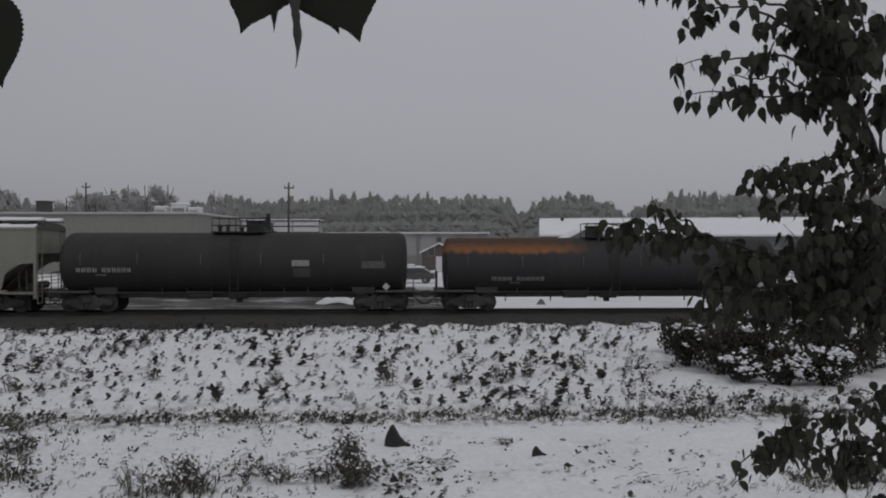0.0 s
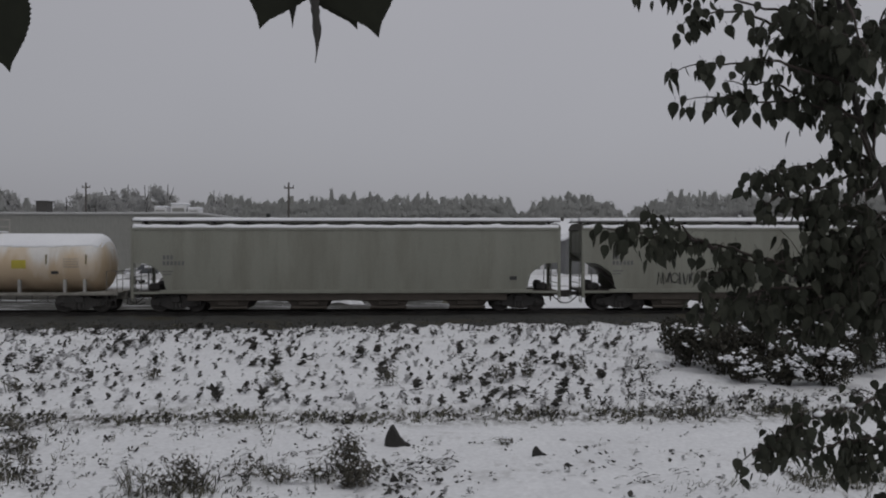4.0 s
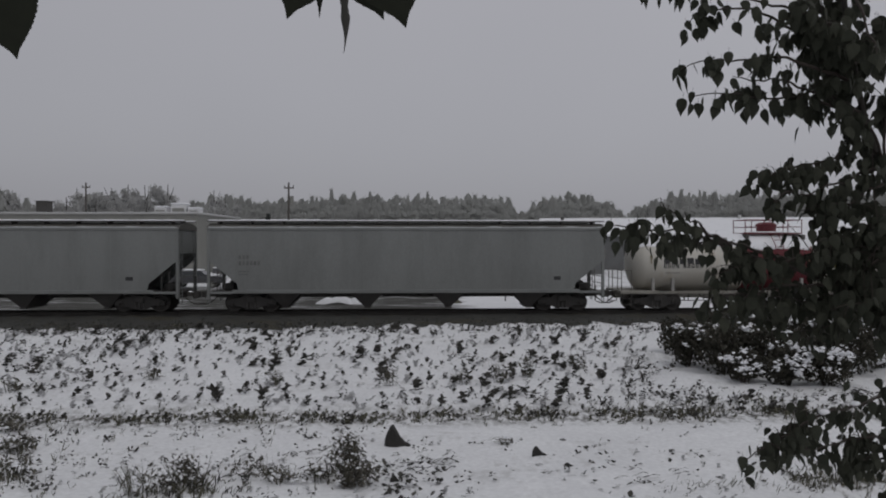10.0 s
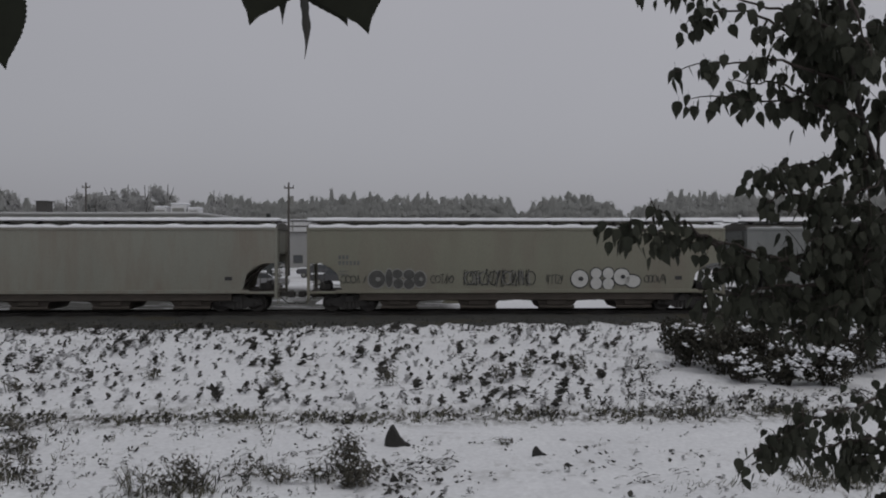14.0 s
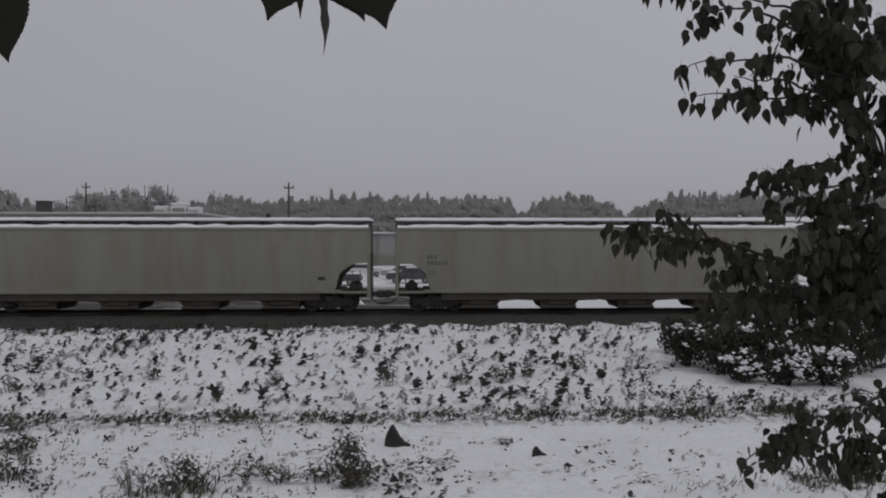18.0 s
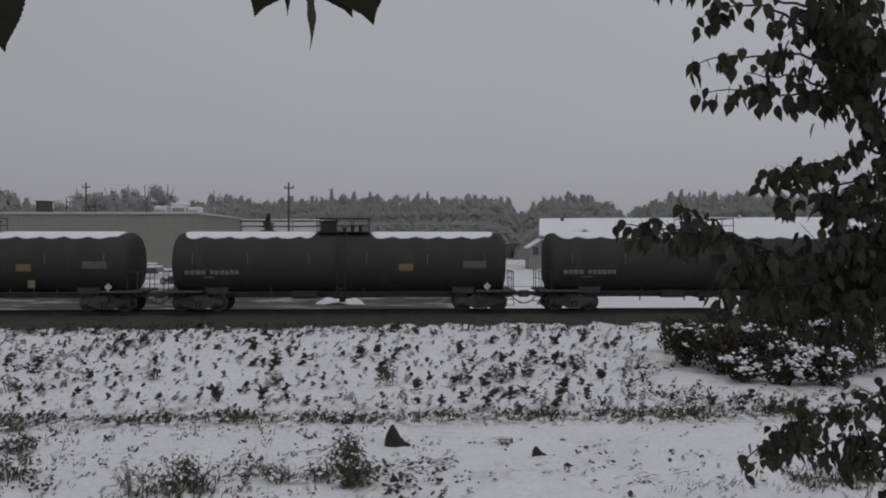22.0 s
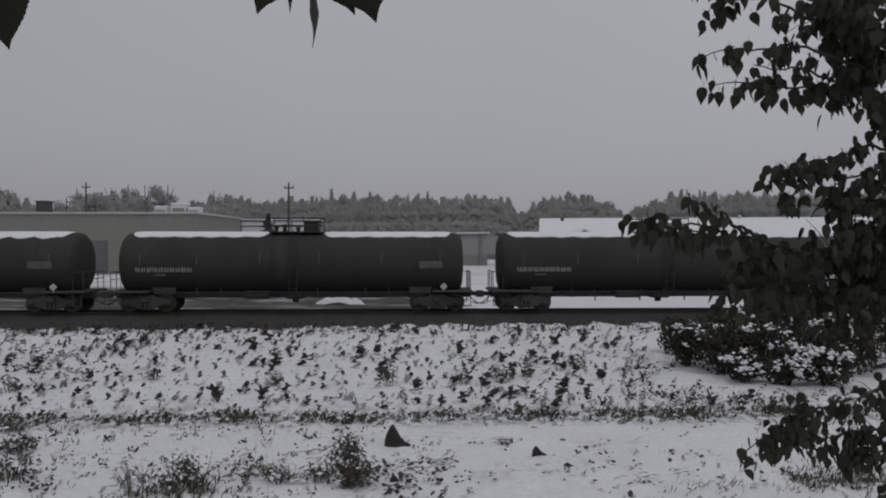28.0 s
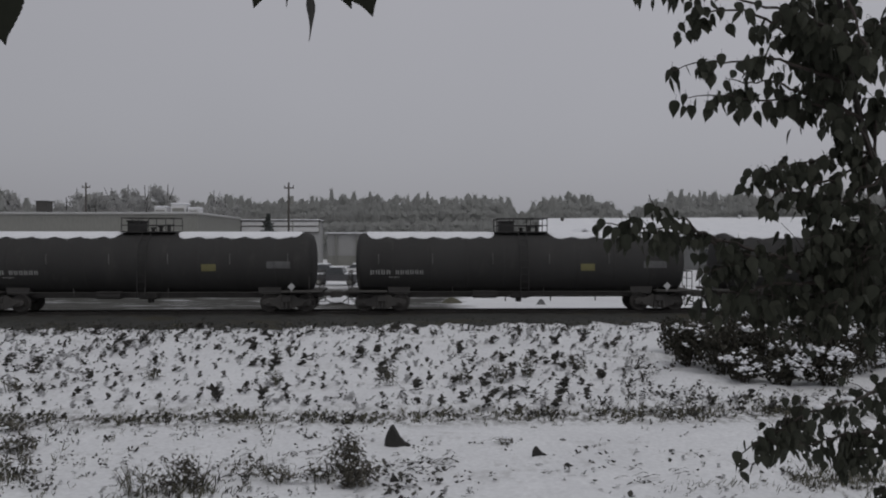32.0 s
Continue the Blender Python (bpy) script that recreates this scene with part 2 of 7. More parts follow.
LEAF = leafy("poplar_leaf", (0.036, 0.040, 0.028), (0.056, 0.059, 0.043), rough=0.7, through_light=0.08)
LEAFMASS = leafy("poplar_leaf_mass", (0.037, 0.041, 0.029), (0.060, 0.063, 0.046), rough=0.7, through_light=0.08, random_by="Island")
WEED = leafy("frosted_weed", (0.042, 0.041, 0.037), (0.115, 0.109, 0.097), through_light=0.1, random_by="Island")
BURIED = leafy("snow_coated_weed", (0.44, 0.44, 0.445), (0.72, 0.72, 0.73), through_light=0.1, random_by="Island")
NEARWEED = leafy("brown_dead_weed", (0.060, 0.057, 0.048), (0.19, 0.175, 0.145), through_light=0.2, random_by="Island")
DRYGRASS = leafy("dry_grass", (0.08, 0.08, 0.055), (0.19, 0.18, 0.13), through_light=0.15, random_by="Island")
SHRUB = leafy("shrub_leaf", (0.040, 0.042, 0.032), (0.125, 0.115, 0.092), through_light=0.15, random_by="Island")
# Distance haze is painted into these pale base colours of the far trees.
FARLEAF = leafy("haze_pale_far_foliage", (0.54, 0.54, 0.53), (0.62, 0.62, 0.61), through_light=0.5, random_by="Island")
FARWOOD = leafy("haze_pale_far_woods", (0.52, 0.525, 0.505), (0.56, 0.565, 0.545), through_light=0.5, random_by="Island")
SPRUCE = leafy("dark_spruce", (0.09, 0.10, 0.095), (0.15, 0.16, 0.155), through_light=0.1, random_by="Island")

# ---- mesh helpers ----


def mesh_of(name, verts, faces, material, smooth=False):
    me = bpy.data.meshes.new(name)
    me.from_pydata([tuple(v) for v in verts], [], faces)
    me.materials.append(material)
    if smooth:
        me.polygons.foreach_set("use_smooth", [True] * len(me.polygons))
    me.update()
    return me


class Form:
    """Collects boxes, tubes and plates for one mesh."""

    def __init__(self):
        self.v, self.f = [], []

    def put(self, verts, faces):
        k = len(self.v)
        self.v += [Vector(p) for p in verts]
        self.f += [tuple(i + k for i in q) for q in faces]
        return self

    def box(self, x0, x1, y0, y1, z0, z1, bev=0.0):
        if bev <= 0:
            return self.put([(x0, y0, z0), (x1, y0, z0), (x1, y1, z0), (x0, y1, z0), (x0, y0, z1), (x1, y0, z1), (x1, y1, z1), (x0, y1, z1)],
                            [(3, 2, 1, 0), (4, 5, 6, 7), (0, 1, 5, 4), (1, 2, 6, 5), (2, 3, 7, 6), (3, 0, 4, 7)])
        c = bev
        rings = []
        for z, i in ((z0, c), (z0 + c, 0), (z1 - c, 0), (z1, c)):
            rings.append([(x0 + i + c, y0 + i, z), (x1 - i - c, y0 + i, z), (x1 - i, y0 + i + c, z), (x1 - i, y1 - i - c, z),
                          (x1 - i - c, y1 - i, z), (x0 + i + c, y1 - i, z), (x0 + i, y1 - i - c, z), (x0 + i, y0 + i + c, z)])
        return self.loft(rings)

    def loft(self, rings, caps=True, closed=True):
        n, verts, faces = len(rings[0]), [p for r in rings for p in r], []
        for a in range(len(rings) - 1):
            for i in range(n if closed else n - 1):
                j = (i + 1) % n
                faces.append((a * n + i, a * n + j, (a + 1) * n + j, (a + 1) * n + i))
        if caps:
            faces += [tuple(range(n))[::-1], tuple((len(rings) - 1) * n + i for i in range(n))]
        return self.put(verts, faces)

    def tube(self, pts, r, seg=6, r1=None):
        pts = [Vector(p) for p in pts]
        rings = []
        for i, p in enumerate(pts):
            way = (pts[min(i + 1, len(pts) - 1)] - pts[max(i - 1, 0)]).normalized()
            side = way.orthogonal().normalized() if i == 0 else (side - way * side.dot(way)).normalized()
            up = way.cross(side)
            rr = r if r1 is None else r + (r1 - r) * i / (len(pts) - 1)
            rings.append([p + (side * math.cos(2 * math.pi * s / seg) + up * math.sin(2 * math.pi * s / seg)) * rr for s in range(seg)])
        return self.loft(rings)

    def prism(self, outline, y0, y1):
        """An outline in x and z, pushed from y0 to y1."""
        n = len(outline)
        return self.loft([[(x, y0, z) for x, z in outline], [(x, y1, z) for x, z in outline]])


def part(name, form, material, parent, label="", smooth=False):
    me = form if isinstance(form, bpy.types.Mesh) else mesh_of(name, form.v, form.f, material, smooth)
    ob = new(name, me)
    ob.parent = parent
    if label:
        ob["label"] = label
    return ob


def thing(name, label, category, group="", kind="", at=None):
    ob = new(name)
    ob.empty_display_size = 0.3
    if at is not None:
        ob.matrix_world = at
    return tagged(ob, label, category, group, kind)


def solid(name, form, material, label, category, group="", kind="", at=None, smooth=False):
    ob = new(name, form if isinstance(form, bpy.types.Mesh) else mesh_of(name, form.v, form.f, material, smooth))
    if at is not None:
        ob.matrix_world = at
    return tagged(ob, label, category, group, kind)


def spot(a, b, d):
    """The place d metres out, at bearing a and rise b (both as slopes) from the eye."""
    return Vector((a * d, d, EYE + b * d))


# ---- ground ----
YAW = math.atan2(0.0403, 1.0)
ALONG, ACROSS = Vector((math.cos(YAW), math.sin(YAW), 0)), Vector((-math.sin(YAW), math.cos(YAW), 0))
RAILTOP = 1.10
AXIS = Vector((0, 37.7, 0)) + ACROSS * 1.55


def smooth(a, b, x):
    t = np.clip((x - a) / (b - a), 0, 1)
    return t * t * (3 - 2 * t)


def height(x, y):
    """Height of the land: a bank under the camera, a flat verge, the railway bank, level land beyond."""
    d = (x - AXIS.x) * ACROSS.x + (y - AXIS.y) * ACROSS.y
    bank = 2.95 - 2.95 * smooth(1.5, 12.5, y + 0.02 * np.abs(x))
    rail = 0.74 * smooth(-19.5, -6.3, d) ** 0.9 - 0.30 * smooth(6.0, 12.0, d)
    lump = 0.10 * np.sin(0.9 * x + 0.4 * y) * np.sin(0.53 * y - 0.31 * x + 1.0) + 0.05 * np.sin(2.3 * x + 1.9 * y) * np.sin(1.7 * y - 1.1 * x)
    fine = 0.024 * np.sin(6.1 * x + 2.0 * np.sin(3.3 * y)) * np.sin(5.3 * y + 2.0 * np.sin(2.9 * x))
    fine = fine + 0.035 * np.sin(3.1 * x + 2.6 * np.sin(1.7 * y + 0.8 * x)) * np.sin(2.7 * y + 2.4 * np.sin(1.3 * x - 0.6 * y))
    fine = fine + 0.014 * np.sin(13.0 * x + 3.0 * np.sin(7.0 * y)) * np.sin(11.0 * y + 3.0 * np.sin(6.0 * x))
    ditch = -0.16 * np.exp(-((d + 19.3) / 0.7) ** 2) + 0.10 * np.exp(-((d + 18.2) / 0.6) ** 2)
    calm = 1 - smooth(-8.5, -6.5, d)
    edge = (0.055 * smooth(-7.0, -3.0, x) + 0.022 * np.sin(2.1 * x + 1.6 * np.sin(0.7 * x)) + 0.014 * np.sin(5.3 * x + 2.0 * np.sin(1.9 * x))) * smooth(-11.0, -6.5, d) * (1 - smooth(-3.2, -2.0, d))
    return np.maximum(bank, rail + edge + (lump * 0.6 + fine + ditch) * calm * smooth(11, 13.5, y))


def stops(fine0, fine1, step, far):
    """Grid lines: even between fine0 and fine1, then wider and wider out to far on both sides."""
    inner = list(np.arange(fine0, fine1 + step / 2, step))
    for sign, edge, out in ((-1, fine0, far[0]), (1, fine1, far[1])):
        w, p, more = step, edge, []
        while sign * (p - out) < 0:
            w *= 1.22
            p += sign * w
            more.append(p)
        inner = more[::-1] + inner if sign < 0 else inner + more
    return np.array(inner)


gx, gy = stops(-21, 21, 0.16, (-1800, 1800)), stops(11.5, 34, 0.13, (-400, 2500))
GX, GY = np.meshgrid(gx, gy)
GZ = height(GX, GY)
nx, ny = len(gx), len(gy)
ground_mesh = bpy.data.meshes.new("ground")
quads = [(j * nx + i, j * nx + i + 1, (j + 1) * nx + i + 1, (j + 1) * nx + i) for j in range(ny - 1) for i in range(nx - 1)]
ground_mesh.from_pydata(np.stack([GX, GY, GZ], -1).reshape(-1, 3).tolist(), [], quads)
ground_mesh.polygons.foreach_set("use_smooth", [True] * len(quads))


def snowy_ground():
    """Snow with dead grass showing through in streaks and patches, and bare gravel in the yard behind the track."""
    m = surface("snowy_ground", (0.735, 0.74, 0.752), (0.66, 0.664, 0.678), scale=0.5, rough=0.85, grain=9, bump=0.5, gloss=0.15)
    n, l = m.node_tree.nodes, m.node_tree.links
    bsdf = n["Principled BSDF"]
    snow = bsdf.inputs["Base Color"].links[0].from_socket
    co, sep = n.new("ShaderNodeTexCoord"), n.new("ShaderNodeSeparateXYZ")
    l.new(co.outputs["Object"], sep.inputs[0])

    def noise_at(scale, detail, stretch, rough=0.6):
        mp, t = n.new("ShaderNodeMapping"), n.new("ShaderNodeTexNoise")
        mp.inputs["Scale"].default_value = stretch
        t.inputs["Scale"].default_value, t.inputs["Detail"].default_value, t.inputs["Roughness"].default_value = scale, detail, rough
        l.new(co.outputs["Object"], mp.inputs["Vector"])
        l.new(mp.outputs[0], t.inputs["Vector"])
        return t.outputs[0]

    def ranged(socket, a, b, c=0.0, d=1.0):
        r = n.new("ShaderNodeMapRange")
        for key, value in (("From Min", a), ("From Max", b), ("To Min", c), ("To Max", d)):
            r.inputs[key].default_value = value
        l.new(socket, r.inputs["Value"])
        return r.outputs[0]

    def maths(op, a, b):
        k = n.new("ShaderNodeMath")
        k.operation = op
        for i, s in enumerate((a, b)):
            if isinstance(s, float):
                k.inputs[i].default_value = s
            else:
                l.new(s, k.inputs[i])
        return k.outputs[0]

    def over(under, colour, factor):
        k = n.new("ShaderNodeMix")
        k.data_type = "RGBA"
        l.new(factor, k.inputs["Factor"])
        l.new(under, k.inputs["A"])
        k.inputs["B"].default_value = (*colour, 1)
        return k.outputs["Result"]

    # thin grass showing through on the near verge and bank
    near = ranged(sep.outputs["Y"], 33.0, 36.0, 1.0, 0.0)
    tufts = ranged(maths("ADD", maths("MULTIPLY", noise_at(3.0, 8.0, (1, 0.7, 1)), 0.6), maths("MULTIPLY", noise_at(0.35, 3.0, (1, 1.5, 1)), 0.55)), 0.64, 0.70)
    colour = over(snow, (0.16, 0.145, 0.12), maths("MULTIPLY", maths("MULTIPLY", tufts, near), 0.2))
    # flattened grass along the foot of the bank
    foot = n.new("ShaderNodeMath")
    foot.operation = "ABSOLUTE"
    l.new(maths("ADD", maths("SUBTRACT", sep.outputs["Y"], maths("MULTIPLY", sep.outputs["X"], 0.04)), -19.9), foot.inputs[0])
    mat_ = maths("MULTIPLY", ranged(foot.outputs[0], 0.3, 1.3, 1.0, 0.0), ranged(noise_at(4.0, 8.0, (1, 0.5, 1), 0.7), 0.44, 0.57))
    colour = over(colour, (0.12, 0.115, 0.105), maths("MULTIPLY", mat_, 0.9))
    # the yard behind the track: gravel and dead grass, wheel ruts full of snow
    yard = maths("MULTIPLY", ranged(sep.outputs["Y"], 40.0, 41.0), ranged(sep.outputs["Y"], 66.0, 74.0, 1.0, 0.0))
    west = ranged(maths("ADD", sep.outputs["X"], maths("MULTIPLY", noise_at(0.25, 4.0, (1, 1, 1)), 6.0)), 3.0, 5.0, 1.0, 0.0)
    ruts = ranged(noise_at(0.7, 8.0, (0.35, 1.6, 1), 0.7), 0.54, 0.64, 1.0, 0.2)
    colour = over(colour, (0.050, 0.049, 0.043), maths("MULTIPLY", maths("MULTIPLY", yard, west), ruts))
    # trodden, driven-over snow farther off
    far = ranged(sep.outputs["Y"], 66.0, 75.0)
    tracks = ranged(noise_at(0.3, 8.0, (0.5, 1.5, 1)), 0.52, 0.66)
    colour = over(colour, (0.30, 0.285, 0.27), maths("MULTIPLY", maths("MULTIPLY", far, tracks), 0.7))
    l.new(colour, bsdf.inputs["Base Color"])
    return m


ground_mesh.materials.append(snowy_ground())
tagged(new("ground", ground_mesh), "snow-covered verge, bank and yard with dead grass showing", "ground", kind="structure")


def on_track(u, z=0.0, side=0.0):
    """The place u metres along the track's axis, z above the rail tops."""
    return AXIS + ALONG * u + ACROSS * side + Vector((0, 0, RAILTOP + z))


def track_pose(u):
    p = on_track(u)
    return pose(p.x, p.y, p.z, 0, 0, math.degrees(YAW))


# ---- track ----
bed = Form()
rng = random.Random(4)
profile = [(-6.6, -0.62), (-5.4, -0.36), (-3.6, -0.27), (-2.3, -0.22), (-1.5, -0.14), (1.5, -0.14), (2.4, -0.3), (4.2, -0.55), (6.5, -0.9)]
us = [-520, -300, -160, -90] + [-60 + 0.4 * i for i in range(301)] + [90, 160, 300, 520]
rows = []
for u in us:
    lively = 1.0 if abs(u) < 61 else 0.2
    rows.append([(u, s + rng.uniform(-0.14, 0.14) * lively * (1 if s in (-6.6, -5.4) else 0.3), z + rng.uniform(-0.035, 0.035) * lively) for s, z in profile])
bed.loft(rows, caps=False, closed=False)
bed.f = [f[::-1] for f in bed.f]
solid("ballast_bed", bed, BALLAST, "dark crushed-stone ballast bed of the railway line", "ballast", kind="structure", at=track_pose(0), smooth=True)

# loose stones along the shoulder
stones = Form()
for _ in range(2600):
    u, s = rng.uniform(-26, 26), rng.triangular(-6.9, -1.8, -5.2)
    z = np.interp(s, [p[0] for p in profile], [p[1] for p in profile])
    r = rng.uniform(0.03, 0.075)
    a = rng.uniform(0, 3)
    ring = [(u + r * math.cos(a + k * 1.571) * rng.uniform(0.7, 1.2), s + r * math.sin(a + k * 1.571) * rng.uniform(0.7, 1.2)) for k in range(4)]
    stones.put([(x, y, z - 0.02) for x, y in ring] + [(u + rng.uniform(-0.02, 0.02), s, z + r * rng.uniform(0.6, 1.1))],
               [(0, 1, 4), (1, 2, 4), (2, 3, 4), (3, 0, 4)])
solid("loose_ballast", stones, BALLAST, "loose dark ballast stones on the shoulder", "gravel", kind="stuff", at=track_pose(0))

track = thing("railway_track", "railway track of rusty rails on dark timber ties", "railway track", kind="structure", at=track_pose(0))
for side in (-0.75, 0.75):
    rail = Form()
    outline = [(-0.07, -0.16), (0.07, -0.16), (0.07, -0.145), (0.012, -0.12), (0.012, -0.045), (0.036, -0.035), (0.036, -0.005), (0.03, 0.0),
               (-0.03, 0.0), (-0.036, -0.005), (-0.036, -0.035), (-0.012, -0.045), (-0.012, -0.12), (-0.07, -0.145)]
    rail.loft([[(u, side + y, z) for y, z in outline] for u in (-520, -100, 0, 100, 520)])
    part("rail", rail, RAIL, track)
tie_mesh = None
for i in range(150):
    if tie_mesh is None:
        t = Form().box(-0.115, 0.115, -1.3, 1.3, -0.33, -0.155, 0.012)
        tie_mesh = mesh_of("tie", t.v, t.f, TIE)
    t = part("tie", tie_mesh, TIE, track)
    t.location = (-41 + i * 0.55 + rng.uniform(-0.02, 0.02), rng.uniform(-0.03, 0.03), rng.uniform(-0.01, 0.004))

# ---- railway cars: x runs along the track, z = 0 on the rail tops, the side with y < 0 faces the camera ----


def wheelset():
    f = Form()
    for s in (-1, 1):
        ring = []
        for y, r in ((s * 0.69, 0.40), (s * 0.69, 0.485), (s * 0.715, 0.485), (s * 0.725, 0.457), (s * 0.82, 0.452), (s * 0.82, 0.39), (s * 0.79, 0.36), (s * 0.79, 0.16), (s * 0.84, 0.13)):
            ring.append([(r * math.cos(2 * math.pi * k / 24), y, r * math.sin(2 * math.pi * k / 24)) for k in range(24)])
        f.loft(ring if s < 0 else ring)
    f.tube([(0, -1.22, 0), (0, 1.22, 0)], 0.08, 10)
    for s in (-1, 1):
        for k in range(3):
            a = 2.094 * k
            f.tube([(0.05 * math.cos(a), s * 1.2, 0.05 * math.sin(a)), (0.05 * math.cos(a), s * 1.25, 0.05 * math.sin(a))], 0.016, 6)
    return mesh_of("wheelset", f.v, f.f, STEELW, True)


def sideframe(y):
    f = Form()
    top = [(-1.2, 0.60), (-1.05, 0.64), (-0.55, 0.72), (-0.35, 0.86), (0.35, 0.86), (0.55, 0.72), (1.05, 0.64), (1.2, 0.60)]
    low = [(1.2, 0.40), (1.02, 0.34), (0.55, 0.30), (0.32, 0.17), (-0.32, 0.17), (-0.55, 0.30), (-1.02, 0.34), (-1.2, 0.40)]
    f.prism(top + low, y - 0.09, y + 0.09)
    for x in (-0.89, 0.89):
        f.tube([(x, y - 0.17, 0.457), (x, y + 0.1, 0.457)], 0.13, 12)
    for x in (-0.2, 0, 0.2):
        f.tube([(x, y - 0.12, 0.22), (x, y - 0.12, 0.5)], 0.075, 8)
    return mesh_of("side_frame", f.v, f.f, FRAME)


WHEELSET = wheelset()
SIDES = [sideframe(-1.02), sideframe(1.02)]
b = Form().box(-0.22, 0.22, -1.25, 1.25, 0.5, 0.82, 0.04)
b.box(-0.12, 0.12, -0.9, 0.9, 0.3, 0.5, 0.03)
b.box(-1.15, 1.15, -0.55, 0.55, 0.62, 0.80, 0.03)
for s in (-0.42, 0.42):
    b.box(s - 0.06, s + 0.06, -0.85, 0.85, 0.25, 0.5, 0.02)
BOLSTER = mesh_of("bolster", b.v, b.f, FRAME)
c = Form().box(0, 0.62, -0.12, 0.12, 0.74, 0.94, 0.03)
c.box(0.5, 0.86, -0.2, 0.16, 0.66, 1.0, 0.05)
COUPLER = mesh_of("coupler", c.v, c.f, FRAME)
h = Form().tube([(0, 0.18, 0.72), (0.2, 0.2, 0.55), (0.45, 0.22, 0.36), (0.72, 0.24, 0.34), (0.95, 0.22, 0.42)], 0.028, 6)
HOSE = mesh_of("brake_hose", h.v, h.f, FRAME, True)


def running_gear(car, half, truck_in):
    """Two trucks, couplers and hoses. half: from the middle to the striker."""
    for s in (-1, 1):
        for k in (-1, 1):
            w = part("wheelset", WHEELSET, STEELW, car)
            w.location = (s * (half - truck_in) + k * 0.89, 0, 0.457)
        for me in SIDES:
            part("side_frame", me, FRAME, car).location = (s * (half - truck_in), 0, 0)
        part("bolster", BOLSTER, FRAME, car).location = (s * (half - truck_in), 0, 0)
        k = part("coupler", COUPLER, FRAME, car)
        k.matrix_basis = pose(s * (half - 0.2), 0, 0, 0, 0, 0 if s > 0 else 180)
        k = part("brake_hose", HOSE, FRAME, car)
        k.matrix_basis = pose(s * (half - 0.1), -0.35 if s > 0 else 0.2, 0, 0, 0, 0 if s > 0 else 180)


def shell(L, R, zc, head, n=40, flat=False):
    """A tank shell with dished ends along x."""
    rings, prof = [], []
    for i in range(9):
        a = math.pi / 2 * i / 8
        prof.append((-L / 2 + head - head * math.cos(a), R * max(math.sin(a), 0.02)))
    if flat:
        prof = [(-L / 2 + head * a, R * b_) for a, b_ in ((0, 0.02), (0.03, 0.45), (0.12, 0.75), (0.27, 0.90), (0.5, 0.97), (0.75, 0.995), (1.0, 1.0))]
    mids = [-L / 2 + head + (L - 2 * head) * i / 12 for i in range(1, 12)]
    prof += [(x, R) for x in mids] + [(-x, r) for x, r in prof[::-1]]
    f = Form()
    f.loft([[(x, r * math.sin(2 * math.pi * k / n), zc + r * math.cos(2 * math.pi * k / n)) for k in range(n)] for x, r in prof])
    return f


def curved_plate(R, zc, x0, x1, a0, a1, lift=0.006, steps=4, depth=0.006):
    """A thin plate on the near side of the tank; angles in degrees down from the crown."""
    f, rows = Form(), []
    for i in range(steps + 1):
        a = radians(a0 + (a1 - a0) * i / steps)
        rows.append([(x, -(R + r) * math.sin(a), zc + (R + r) * math.cos(a)) for x, r in ((x0, lift - depth), (x0, lift), (x1, lift), (x1, lift - depth))])
    return f.loft(rows)


def lettering(f, R, zc, x, a, size, widths, rng_, gap=0.25):
    """A line of worn, unreadable characters: upright bars of differing width."""
    for w in widths:
        if w > 0:
            da = math.degrees(size / R)
            for k, bar in (((0.0, 0.36), (0.58, 0.36)) if size < 0.3 else ((0.0, 0.95),)):
                g = curved_plate(R, zc, x + k * w * size, x + (k + bar) * w * size, a + da * rng_.uniform(0.0, 0.12), a + da * rng_.uniform(0.85, 1.0), 0.006, 2)
                f.put(g.v, g.f)
        x += abs(w) * size + gap * size
    return x


def snow_cap(R, zc, x0, x1, spread, scallop, step, rng_, thick=0.05, ragged=False, half=0.0, head=0.0):
    """Snow lying along the crown, its lower edge in scallops where it has slid between the jacket's seams. half, head: follow the dished ends of a shell that long."""
    f, rows, n = Form(), [], 72
    ph = rng_.uniform(0, 3)
    for i in range(n + 1):
        x = x0 + (x1 - x0) * i / n
        end = (1 - (1 - min(1.0, min(i, n - i) / (2.0 if head else 5.0))) ** 2) ** 0.5
        wave = abs(math.sin(math.pi * (x - x0) / step + ph * 0.1))
        if ragged:
            wave = 1.3 * noise.noise((x / step, ph, 0.0)) + 0.5 * noise.noise((x * 3.1 / step, ph, 4.0))
        a = radians((spread + scallop * wave + rng_.uniform(-1.0, 1.0)) * (0.12 + 0.88 * end))
        back_a = radians(spread * (0.25 + 0.75 * end))
        past = max(0.0, abs(x) - (half - head)) / head if head else 0.0
        r = R * math.sqrt(max(1 - past * past, 0.02))
        ring = []
        for k in range(25):
            t = -a + (a + back_a) * k / 24
            lift = thick * (0.25 + 0.75 * math.sin(math.pi * k / 24)) * end + 0.010
            ring.append((x, (r + lift) * math.sin(t), zc + (r + lift) * math.cos(t)))
        for t in (back_a, -a):
            ring.append((x, (r - 0.01) * math.sin(t), zc + (r - 0.01) * math.cos(t)))
        rows.append(ring)
    return f.loft(rows)


